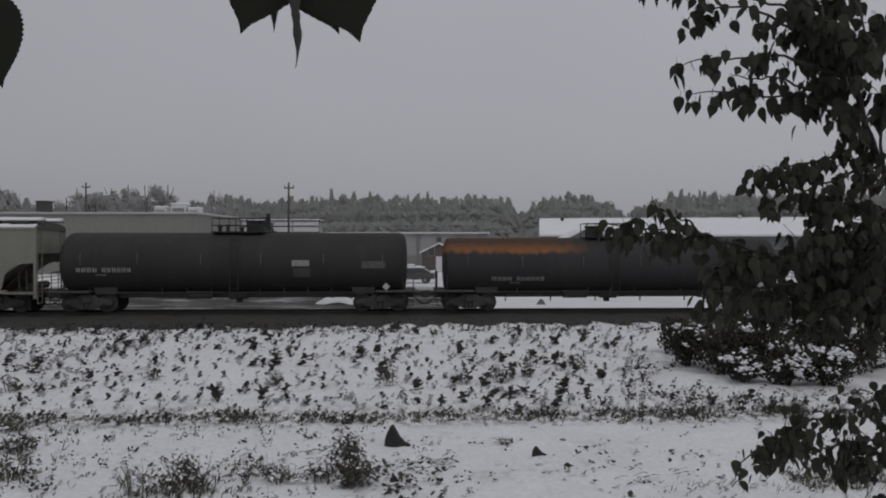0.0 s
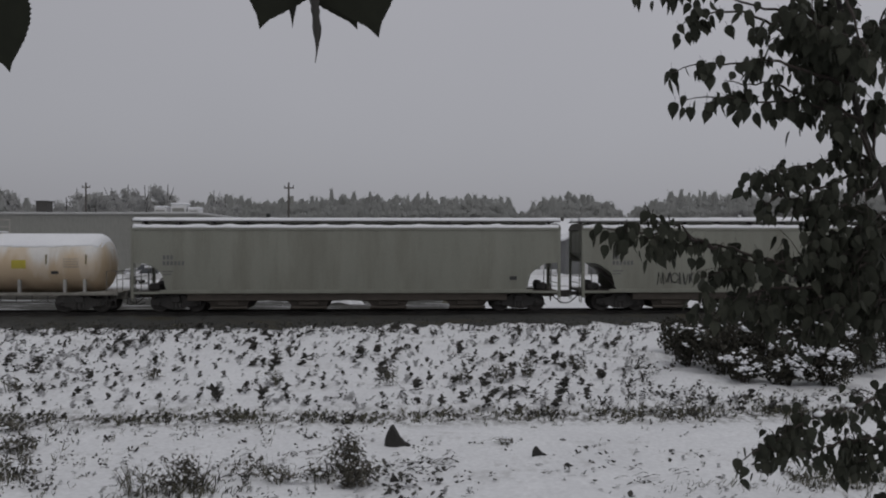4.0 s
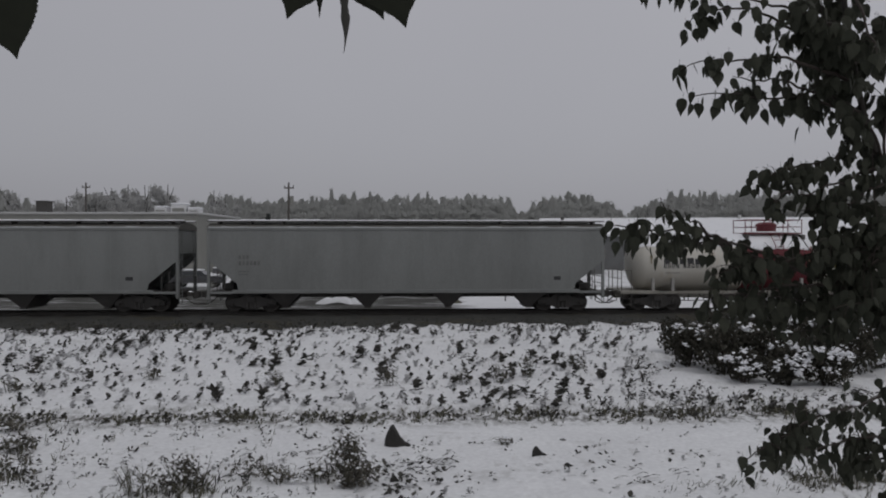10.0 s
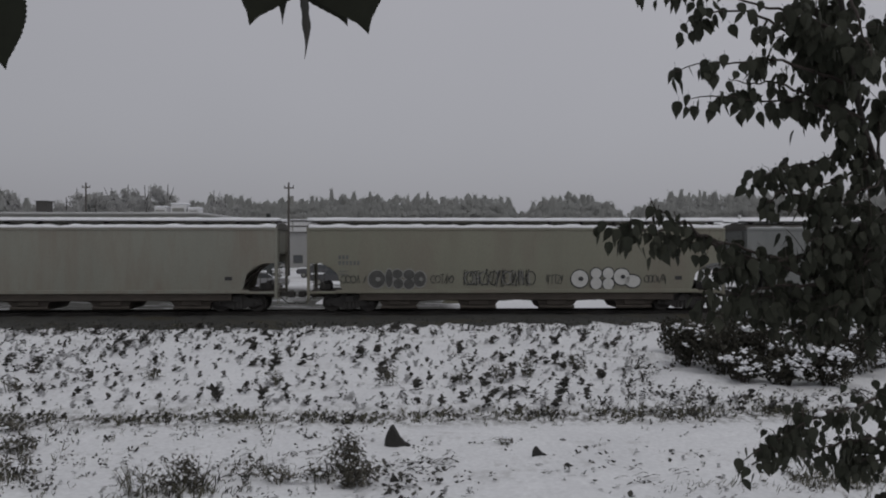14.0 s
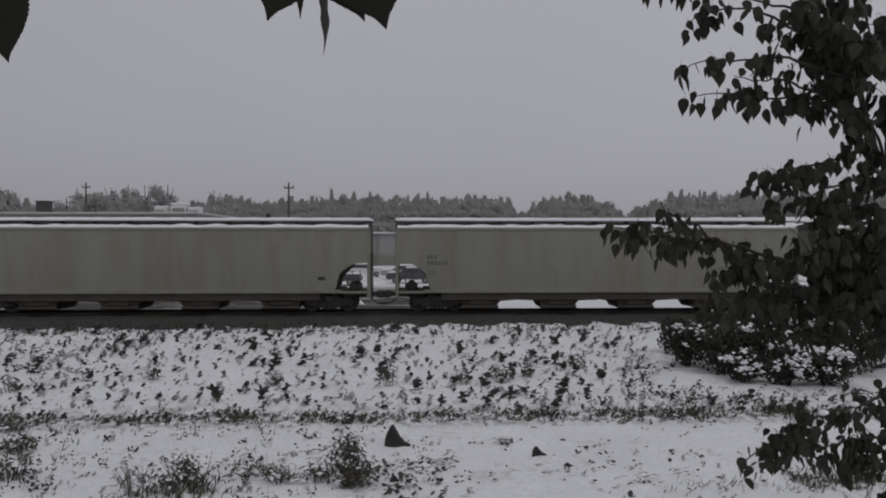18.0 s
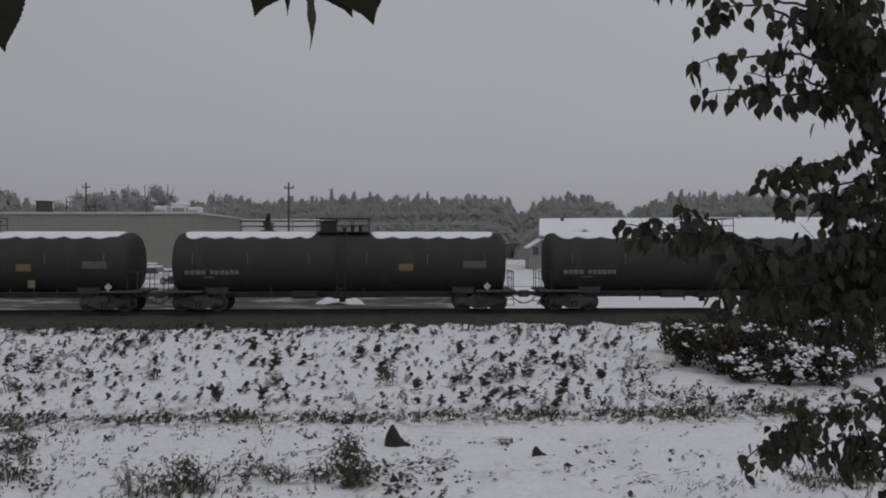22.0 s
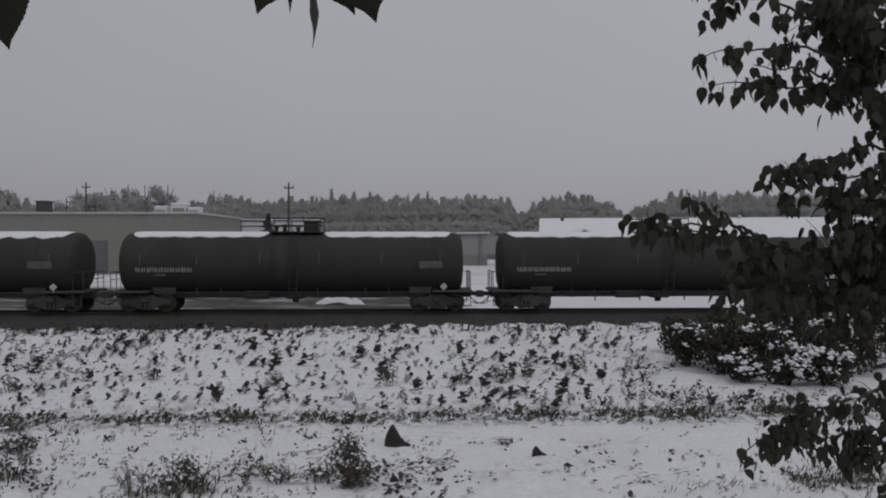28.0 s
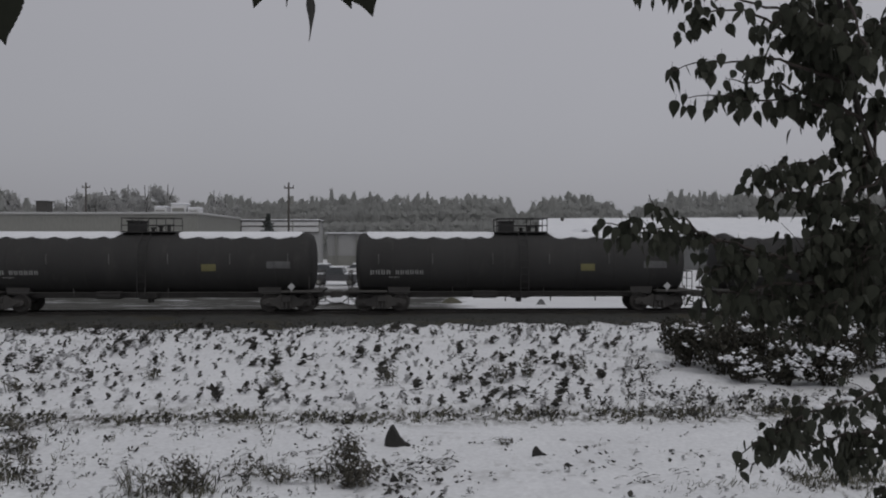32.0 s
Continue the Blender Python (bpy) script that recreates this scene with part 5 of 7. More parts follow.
def clump(f, p, size, rg_, tall=1.0):
    """A bent leaf clump: two crossed, uneven triangles."""
    for _ in range(2):
        a, tilt = rg_.uniform(0, 6.28), rg_.uniform(-0.6, 0.6)
        d1 = Vector((math.cos(a), math.sin(a), tilt)) * size * rg_.uniform(0.6, 1.2)
        d2 = Vector((-math.sin(a) * 0.5, math.cos(a) * 0.5, rg_.uniform(0.4, 1.0) * tall)) * size * rg_.uniform(0.6, 1.2)
        f.put([p - d1 * 0.6, p + d1 * 0.7, p + d2, p - d2 * 0.5 + d1 * 0.1], [(0, 3, 1), (0, 1, 2)])


def spray(f, p, size, rg_):
    """A ragged spray of foliage spread broadside to the light from the open side of the wood."""
    d1 = Vector((rg_.uniform(0.6, 1.2), rg_.uniform(-0.35, 0.35), rg_.uniform(-0.4, 0.2))) * size * rg_.choice((-1, 1))
    d2 = Vector((rg_.uniform(-0.3, 0.3), rg_.uniform(0.1, 0.5), rg_.uniform(0.6, 1.2))) * size
    f.put([p - d1 * 0.6, p - d2 * 0.5 + d1 * 0.1, p + d1 * 0.7, p + d2], [(0, 1, 2), (0, 2, 3)])


def conifer(f, base, h_, w, rg_, n=150, size=0.5, deep=1.0):
    rings = []
    for k in range(9):
        t = k / 8
        r = (0.93 if deep < 1.0 else 0.8) * w * ((1 - t) ** (0.6 if deep < 1.0 else 0.75) * 0.84 + (0.15 if deep < 1.0 else 0.02))
        rings.append([base + Vector((r * math.cos(j * 0.785) * rg_.uniform(0.7, 1.1), r * math.sin(j * 0.785) * deep, h_ * (0.95 * t) + (rg_.uniform(-0.3, 0.3) if k < 8 else 0))) for j in range(8)])
    f.loft(rings)
    for i in range(n):
        t = rg_.random() ** 1.2 * 0.97
        r = w * ((1 - t) ** (0.6 if deep < 1.0 else 0.8) + (0.12 if deep < 1.0 else 0.04)) * rg_.uniform(0.6 if deep < 1.0 else 0.2, 1.08) * (0.85 + 0.15 * math.sin(t * 40))
        a = rg_.choice((0, math.pi)) + rg_.gauss(0, 0.5) if deep < 1.0 else rg_.uniform(0, 6.28)
        q = base + Vector((r * math.cos(a), r * math.sin(a) * deep - 0.2, h_ * (0.05 + 0.95 * t)))
        if deep < 1.0:
            spray(f, q, size * (1.15 - 0.55 * t), rg_)
        else:
            clump(f, q, size * (1.15 - 0.55 * t), rg_, 0.8)


def broadleaf(f, base, h_, w, rg_, n=260, size=0.5, deep=0.5):
    lobes = [(Vector((rg_.gauss(0, w * 0.4), rg_.gauss(0, w * 0.3), h_ * rg_.uniform(0.36, 0.86))), w * rg_.uniform(0.26, 0.5)) for _ in range(11)]
    for c_, r in lobes:
        f.loft([[base + c_ + Vector((0.7 * r * s * math.cos(j * 0.785) * rg_.uniform(0.7, 1.1), 0.7 * r * s * math.sin(j * 0.785) * deep, 1.15 * r * z_ * rg_.uniform(0.8, 1.1))) for j in range(8)]
                for s, z_ in ((0.15, -1.0), (0.8, -0.6), (1.0, 0.0), (0.8, 0.6), (0.15, 1.0))])
    for i in range(n):
        c_, r = lobes[i % 11]
        v = Vector((rg_.gauss(0, 1), rg_.gauss(0, 1), rg_.gauss(0, 1))).normalized() * r * rg_.uniform(0.3, 1.25)
        spray(f, base + c_ + Vector((v.x, v.y * deep - 0.15, v.z * 1.3)), size, rg_)


woods = Form()
rg = random.Random(8)
skyline_x = [-0.75, -0.60, -0.585, -0.565, -0.545, -0.50, -0.33, -0.31, -0.28, -0.25, -0.235, -0.2, -0.15, 0.06, 0.085, 0.1, 0.13, 0.17, 0.2, 0.225, 0.235, 0.26, 0.30, 0.40, 0.6, 0.9]
skyline_z = [0.058, 0.056, 0.068, 0.068, 0.052, 0.05, 0.05, 0.055, 0.064, 0.057, 0.056, 0.058, 0.062, 0.064, 0.056, 0.038, 0.06, 0.065, 0.058, 0.050, 0.036, 0.052, 0.066, 0.068, 0.07, 0.07]
for row, (d, lift) in enumerate(((188, -0.034), (196, -0.017), (205, -0.006), (216, 0.0), (228, 0.003))):
    for i in range(125):
        a = -0.78 + 1.6 * (i + rg.uniform(-0.45, 0.45)) / 125
        group_ = 0.006 * noise.noise((a * 34.0, row * 3.0, 1.0))
        top = np.interp(a, skyline_x, skyline_z) + lift + group_ - rg.random() ** 2 * 0.008 + rg.uniform(0.002, 0.008)
        z = EYE + top * d
        base = Vector((a * d, d + rg.uniform(-3, 3), LAND - 0.5))
        if rg.random() < 0.55:
            conifer(woods, base, z - base.z, rg.uniform(1.6, 3.8), rg, 190, 0.28, 0.35)
        else:
            broadleaf(woods, base, z - base.z, rg.uniform(2.6, 3.8), rg, 220, 0.30, 0.35)
    for i in range(11000):
        a = rg.uniform(-0.78, 0.82)
        up = rg.uniform(-0.015, 0.86) * (np.interp(a, skyline_x, skyline_z) + lift)
        spray(woods, Vector((a * d, d - 1.2 + rg.uniform(-0.6, 0.6), EYE + d * up)), rg.uniform(0.5, 1.0), rg)
solid("far_woods", woods, FARWOOD, "distant mixed woods of spruce and poplar, paled by painted haze", "woods", kind="stuff")


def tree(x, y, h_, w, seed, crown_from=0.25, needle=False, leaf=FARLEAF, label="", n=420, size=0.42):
    rg_ = random.Random(seed)
    t = thing("spruce" if needle else "poplar", label, "tree", at=pose(x, y, LAND))
    tr = Form().tube([(0, 0, -0.4), (0.05 * h_ * rg_.uniform(-0.3, 0.3), 0, h_ * 0.4), (0.02 * h_ * rg_.uniform(-1, 1), 0, h_ * 0.95)], 0.018 * h_, 7, 0.004 * h_)
    for _ in range(9):
        z0 = h_ * rg_.uniform(0.3, 0.75)
        a = rg_.uniform(0, 6.28)
        tr.tube([(0, 0, z0), (w * 0.35 * math.cos(a), w * 0.35 * math.sin(a), z0 + 0.1 * h_), (w * 0.75 * math.cos(a), w * 0.75 * math.sin(a), z0 + 0.2 * h_)], 0.006 * h_, 5, 0.0015 * h_)
    part("trunk", tr, BARK, t)
    f = Form()
    (conifer if needle else broadleaf)(f, Vector((0, 0, 0)), h_, w, rg_, n, size, 1.0 if needle else 0.6)
    part("crown", f, leaf, t)


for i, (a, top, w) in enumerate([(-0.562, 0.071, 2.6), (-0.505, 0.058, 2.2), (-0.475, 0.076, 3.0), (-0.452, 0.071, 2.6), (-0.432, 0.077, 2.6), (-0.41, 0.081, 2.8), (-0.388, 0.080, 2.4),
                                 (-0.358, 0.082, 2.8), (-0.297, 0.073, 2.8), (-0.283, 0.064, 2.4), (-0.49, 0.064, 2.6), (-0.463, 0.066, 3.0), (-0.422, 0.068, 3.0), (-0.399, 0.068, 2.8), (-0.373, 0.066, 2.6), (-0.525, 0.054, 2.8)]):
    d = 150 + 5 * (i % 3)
    tree(a * d, d, EYE + top * d - LAND, w, 40 + i, label="poplar behind the warehouse, its foliage paled by painted haze", n=1100, size=0.34)
tree(-20.0, 88, 7.6, 2.1, 61, needle=True, leaf=SPRUCE, label="small dark spruce standing in the yard", n=900, size=0.3)

# ---- plants on the verge ----


def blade(f, p, tip, w, rg_):
    way = tip - p
    side = Vector((rg_.uniform(-1, 1), rg_.uniform(-0.4, 0.4), 0)).normalized() * w
    m = p + way * 0.55 + Vector((rg_.uniform(-1, 1), rg_.uniform(-1, 1), 0)) * way.length * 0.12
    f.put([p - side * 0.4, p + side * 0.4, m + side, tip, m - side], [(0, 1, 2, 4), (4, 2, 3)])


def land(x, y):
    return float(height(np.float64(x), np.float64(y)))


def tuft(f, x, y, h_, w, n, rg_, lean=0.5, leaf=0.03):
    z = land(x, y)
    for _ in range(n):
        a, r = rg_.uniform(0, 6.28), rg_.uniform(0, w)
        p = Vector((x + 0.4 * r * math.cos(a), y + 0.4 * r * math.sin(a), z - 0.03))
        tip = Vector((x + r * math.cos(a) + lean * h_ * rg_.uniform(-0.2, 1.0), y + r * math.sin(a), z + h_ * rg_.random() ** 1.5))
        blade(f, p + Vector((0, 0, h_ * rg_.uniform(0.0, 0.4))), tip, leaf * rg_.uniform(0.6, 1.3), rg_)


def weed(f, x, y, h_, w, n, rg_, lean, leaf):
    """A broad-leaved weed bent over by the snow: ragged leaves along a leaning stalk."""
    z = land(x, y)
    axis = Vector((h_ * lean, rg_.uniform(-0.1, 0.1), h_))
    for _ in range(n):
        t = rg_.random()
        p = Vector((x, y, z)) + axis * t + Vector((rg_.gauss(0, w), rg_.gauss(0, w), rg_.gauss(0, w * 0.4)))
        p.z = max(p.z, z + 0.01)
        tip = p + Vector((rg_.gauss(0.2, 0.6), rg_.gauss(0, 0.6), rg_.gauss(-0.05, 0.7))) * leaf * 1.5
        blade(f, p, tip, leaf * rg_.uniform(0.6, 1.2), rg_)


def plant(f, x, y, size, rg_, lean):
    """A dead broad-leaved plant sagging under the snow: wide, limp leaves packed along one leaning stalk."""
    base = Vector((x, y, land(x, y) - 0.02))
    axis = Vector((size * lean, rg_.gauss(0, 0.15) * size, size))
    for _ in range(9 + int(34 * size)):
        t = rg_.random() ** 0.8
        p = base + axis * 0.8 * t + Vector((rg_.gauss(0, 0.11), rg_.gauss(0, 0.11), rg_.gauss(0, 0.05))) * size
        tip = p + axis * rg_.uniform(0.08, 0.34) + Vector((rg_.gauss(0, 0.2), rg_.gauss(0, 0.15), rg_.gauss(-0.08, 0.16))) * size
        tip.z = max(tip.z, base.z + 0.03)
        blade(f, p, tip, size * rg_.uniform(0.18, 0.32), rg_)


weeds, grass, buried = Form(), Form(), Form()
rg = random.Random(31)
spots_taken = []
for _ in range(5200):
    x, y = rg.uniform(-20, 12), rg.uniform(20.6, 33.4)
    if abs(x) > 0.62 * y or (x > 0.26 * y and y > 22):
        continue
    if y > 27.5 and rg.random() < (0.55 if x > -5 else 0.4):
        continue
    thick = noise.noise((x * 0.42, y * 0.30, 3.0)) + (0.05 if -3 < x < 7 and y < 26 else -0.05)
    size = 0.15 + 0.30 * rg.random() ** 1.7 * (1.0 if thick > -0.2 else 0.6)
    gap = (0.34 if thick > 0.1 else 0.54 if thick > -0.2 else 0.72) + 0.55 * size
    if any((x - p) ** 2 + ((y - q) * 0.75) ** 2 < gap * gap for p, q in spots_taken):
        continue
    spots_taken.append((x, y))
    lean = rg.gauss(0.55, 0.4) if x < -2 else rg.gauss(0.2, 0.35)
    plant(weeds, x, y, size, rg, lean)
    while rg.random() < 0.35:
        plant(weeds, x + rg.gauss(0, 0.8 * size), y + rg.gauss(0, size), size * rg.uniform(0.3, 0.8), rg, lean)
for _ in range(2400):
    x, y = rg.uniform(-12, 12.5), 19.9 + rg.gauss(0, 0.45)
    y += 0.04 * x
    if noise.noise((x * 0.7, 5.0, 1.0)) + rg.uniform(-0.6, 0.4) > 0.0:
        tuft(grass if rg.random() < 0.7 else weeds, x, y, rg.uniform(0.05, 0.2), 0.12, 4, rg, 0.3, rg.uniform(0.010, 0.024))
for _ in range(520):
    x, y = rg.uniform(-9.5, 9), rg.uniform(12.6, 19)
    if noise.noise((x * 0.45, y * 0.6, 9.0)) + (0.3 if x < -0.3 else -0.35) + rg.uniform(-0.4, 0.4) > 0.15:
        weed(weeds, x, y, rg.uniform(0.05, 0.22), 0.05, rg.randrange(3, 9), rg, rg.uniform(-0.2, 1.0), rg.uniform(0.02, 0.045))
        if rg.random() < 0.5:
            tuft(grass, x + 0.1, y, rg.uniform(0.1, 0.25), 0.1, 4, rg, 0.4, 0.008)
for _ in range(60):
    x, y = rg.gauss(-0.55, 0.5), rg.uniform(13.4, 15.8)
    weed(weeds, x, y, 0.06, 0.08, 3, rg, 0.8, 0.05)
for _ in range(34):
    x, y = rg.uniform(0.3, 7.5), rg.uniform(12.8, 17.5)
    weed(weeds, x, y, rg.uniform(0.03, 0.14), 0.05, rg.randrange(2, 6), rg, 0.6, rg.uniform(0.03, 0.05))
for _ in range(900):
    u = rg.uniform(-24, 24)
    p = on_track(u, 0, rg.uniform(-7.4, -6.2))
    if noise.noise((u * 0.5, 2.0, 7.0)) + rg.uniform(-0.4, 0.4) > 0.0:
        weed(weeds, p.x, p.y, rg.uniform(0.06, 0.22), 0.06, 5, rg, 0.3, rg.uniform(0.03, 0.06))
for _ in range(85):
    y = rg.uniform(13.4, 18.5)
    x = rg.gauss(-0.56, 0.035) * y
    (weed(weeds, x, y, rg.uniform(0.08, 0.3), 0.07, 7, rg, rg.uniform(-0.2, 1.0), rg.uniform(0.03, 0.05)) if rg.random() < 0.45 else
     tuft(grass, x, y, rg.uniform(0.1, 0.32), 0.14, 6, rg, 0.5, 0.010))
for _ in range(460):
    x, y = rg.uniform(6.6, 9.2), 14.6 + rg.gauss(0, 0.45)
    tuft(grass if rg.random() < 0.75 else weeds, x, y, rg.uniform(0.06, 0.2), 0.14, 6, rg, 0.5, 0.010)
for _ in range(130):
    x, y = rg.gauss(-4.75, 0.55), 13.9 + rg.gauss(0, 0.4)
    tuft(grass if rg.random() < 0.6 else weeds, x, y, rg.uniform(0.1, 0.3), 0.14, 6, rg, 0.5, 0.012)
for _ in range(170):
    x, y = rg.uniform(-3.0, 7.5), rg.uniform(20.5, 27.5)
    if x < 0.27 * y and noise.noise((x * 0.9, y * 0.5, 13.0)) + rg.uniform(-0.4, 0.4) > 0.0:
        weed(weeds, x, y, rg.uniform(0.12, 0.34), 0.025, rg.randrange(5, 12), rg, rg.uniform(-0.1, 0.35), rg.uniform(0.03, 0.05))
for _ in range(260):
    x, y = rg.uniform(4.0, 9.5), 20.4 + rg.gauss(0, 0.4)
    tuft(grass if rg.random() < 0.6 else weeds, x, y, rg.uniform(0.08, 0.26), 0.14, 6, rg, 0.4, 0.012)
for _ in range(150):
    x, y = rg.uniform(6.2, 12.5), rg.uniform(20.6, 22.9)
    (weed(weeds, x, y, rg.uniform(0.05, 0.2), 0.04, rg.randrange(3, 9), rg, 0.5, rg.uniform(0.025, 0.05)) if rg.random() < 0.6 else
     tuft(grass, x, y, rg.uniform(0.06, 0.22), 0.12, 5, rg, 0.4, 0.012))
for _ in range(46):
    x, y = rg.uniform(3.9, 6.6), 14.2 + rg.gauss(0, 0.25)
    tuft(grass if rg.random() < 0.8 else weeds, x, y, rg.uniform(0.08, 0.26), 0.1, 4, rg, 0.6, 0.007)
for _ in range(40):
    x, y = rg.uniform(1.2, 6.5), rg.uniform(13.2, 17.0)
    weed(weeds, x, y, 0.03, 0.05, 2, rg, 1.0, rg.uniform(0.03, 0.06))
for _ in range(900):
    x, y = rg.uniform(-19, 9), rg.uniform(20.2, 33.0)
    if abs(x) < 0.6 * y and x < 0.28 * y:
        weed(weeds, x, y, rg.uniform(0.02, 0.07), 0.03, rg.randrange(1, 4), rg, 0.6, rg.uniform(0.016, 0.034))
for _ in range(190):
    x, y = rg.uniform(-18.5, -11), rg.uniform(20.5, 30)
    if abs(x) < 0.6 * y:
        weed(weeds, x, y, rg.uniform(0.08, 0.26), 0.05, rg.randrange(4, 11), rg, 0.6, rg.uniform(0.04, 0.07))
for _ in range(95):
    y = rg.uniform(21.0, 26.0)
    x = y * rg.uniform(0.235, 0.30 if y > 23 else 0.35)
    weed(weeds, x, y, rg.uniform(0.08, 0.28), 0.04, rg.randrange(4, 11), rg, 0.3, rg.uniform(0.03, 0.055))
# plants all but buried, grey under their snow
for _ in range(1000):
    x, y = rg.uniform(-20, 12), rg.uniform(20.4, 33.2)
    if abs(x) < 0.62 * y and not (x > 0.27 * y and y > 22):
        plant(buried, x, y, rg.uniform(0.07, 0.24), rg, rg.gauss(0.4, 0.5))
for _ in range(320):
    x, y = rg.uniform(-9, 8), rg.uniform(13.2, 19.3)
    if noise.noise((x * 0.5, y * 0.5, 21.0)) + (0.15 if x < 0 else -0.1) > 0:
        plant(buried, x, y, rg.uniform(0.05, 0.14), rg, rg.gauss(0.6, 0.5))
solid("buried_weeds", buried, BURIED, "low dead plants almost buried under grey snow", "weeds", kind="stuff")
# the dark mat along the foot of the bank, weeds over the shoulder of the ballast
for _ in range(1100):
    x = rg.uniform(-12, 10)
    y = 20.0 + 0.04 * x + rg.gauss(0, 0.34) + 0.3 * math.sin(x * 0.9)
    if noise.noise((x * 0.6, 8.0, 2.0)) + (0.05 if x < 1 else -0.1) + rg.uniform(-0.35, 0.35) > 0.05:
        plant(weeds if rg.random() < 0.45 else grass, x, y, rg.uniform(0.06, 0.18), rg, rg.gauss(0.4, 0.5))
for _ in range(1500):
    u, s_ = rg.uniform(-24, 24), -6.9 + 3.2 * rg.random() ** 2.2
    p = on_track(u, 0, s_)
    if noise.noise((u * 0.35, s_ * 0.8, 17.0)) + rg.uniform(-0.35, 0.35) > -0.1:
        z0 = RAILTOP + float(np.interp(s_, [q[0] for q in profile], [q[1] for q in profile]))
        for _ in range(4):
            q = Vector((p.x + rg.gauss(0, 0.08), p.y + rg.gauss(0, 0.08), z0 - 0.02))
            blade(grass if rg.random() < 0.25 else weeds, q, q + Vector((rg.gauss(0.03, 0.09), rg.gauss(0, 0.06), rg.uniform(0.05, 0.2))), rg.uniform(0.012, 0.03), rg)
# fallen stalks lying on the flat snow
for x0, x1, y0, y1, n_, lift in ((-1.1, 0.1, 14.6, 16.2, 26, 0.55), (1.5, 2.6, 14.6, 15.9, 12, 0.05), (-4.6, -2.2, 14.4, 16.4, 34, 0.6), (3.2, 4.6, 14.2, 15.2, 10, 0.4)):
    for _ in range(n_):
        x, y = rg.uniform(x0, x1), rg.uniform(y0, y1)
        z0, long_ = land(x, y) + 0.015, rg.uniform(0.12, 0.36)
        p = Vector((x, y, z0))
        for k in range(3):
            q = p + Vector((long_ * (0.45 - 0.1 * k), rg.gauss(0, 0.03), long_ * lift * (0.5, 0.15, -0.35)[k] * rg.uniform(0.6, 1.1)))
            q.z = max(q.z, z0)
            blade(weeds, p, q, rg.uniform(0.016, 0.034), rg)
            p = p.lerp(q, 0.9)
solid("verge_weeds", weeds, WEED, "dead dark weeds poking through the snow on the railway bank", "weeds", kind="stuff")
solid("verge_grass", grass, DRYGRASS, "dry grass showing through the snow", "grass", kind="stuff")


def weed_clump(x, y, h_, w, n, seed, label, leaf=0.03, stalks=30):
    rg_ = random.Random(seed)
    t = thing("weed_clump", label, "weeds")
    f, s, snow_ = Form(), Form(), Form()
    z = land(x, y)
    lobes = [(rg_.uniform(-0.6, 0.6) * w, rg_.uniform(-0.4, 0.4) * w, rg_.uniform(0.15, 0.6) * h_, rg_.uniform(0.35, 0.65)) for _ in range(5)]
    for _ in range(n):
        lx, ly, lz, r = rg_.choice(lobes)
        p = Vector((x + lx + rg_.gauss(0, 0.55 * r * w), y + ly + rg_.gauss(0, 0.5 * r * w), z + max(0.02, lz + rg_.gauss(0, 0.3 * r * h_))))
        tip = p + Vector((rg_.gauss(0.03, 0.085), rg_.gauss(0, 0.08), rg_.gauss(-0.04, 0.075))) * (0.45 + 7 * leaf)
        tip.z = max(tip.z, z + 0.01)
        blade(f, p, tip, leaf * rg_.uniform(0.4, 1.2), rg_)
    for _ in range(stalks):
        a, r = rg_.uniform(0, 6.28), rg_.uniform(0.1, w)
        foot = Vector((x + r * 0.6 * math.cos(a), y + r * 0.6 * math.sin(a), z - 0.05))
        top = foot + Vector((r * 0.5 * math.cos(a) - 0.05, r * 0.3 * math.sin(a), h_ * rg_.uniform(0.45, 1.0)))
        bend = top + Vector((rg_.gauss(-0.02, 0.12), rg_.gauss(0, 0.08), -h_ * rg_.uniform(0.0, 0.22)))
        s.tube([foot, foot.lerp(top, 0.6) + Vector((0.02, 0, 0.05)), top, bend], 0.005, 4, 0.002)
    for _ in range(int(2 + 22 * w)):
        lx, ly, lz, r = rg_.choice(lobes)
        q = Vector((x + lx + rg_.gauss(0, 0.6 * r * w), y + ly - 0.35 * w, z + max(0.03, lz + rg_.gauss(0, 0.3 * r * h_))))
        e = rg_.uniform(0.02, 0.06)
        snow_.put([q + Vector((e * math.cos(k) * rg_.uniform(0.6, 1.7), e * math.sin(k), rg_.uniform(-0.4, 0.4) * e)) for k in (0, 1.26, 2.5, 3.8, 5.0)] + [q + Vector((0, 0, e * 0.6)), q - Vector((0, 0, e * 0.4))],
                  [(k, (k + 1) % 5, 5) for k in range(5)] + [((k + 1) % 5, k, 6) for k in range(5)])
    tagged(part("leaf_mass", f, NEARWEED, t), kind="stuff")
    tagged(part("stalk_mass", s, DRYGRASS, t), kind="stuff")
    tagged(part("caught_snow", snow_, SNOW, t, "small lumps of snow caught in the weeds"), kind="stuff")


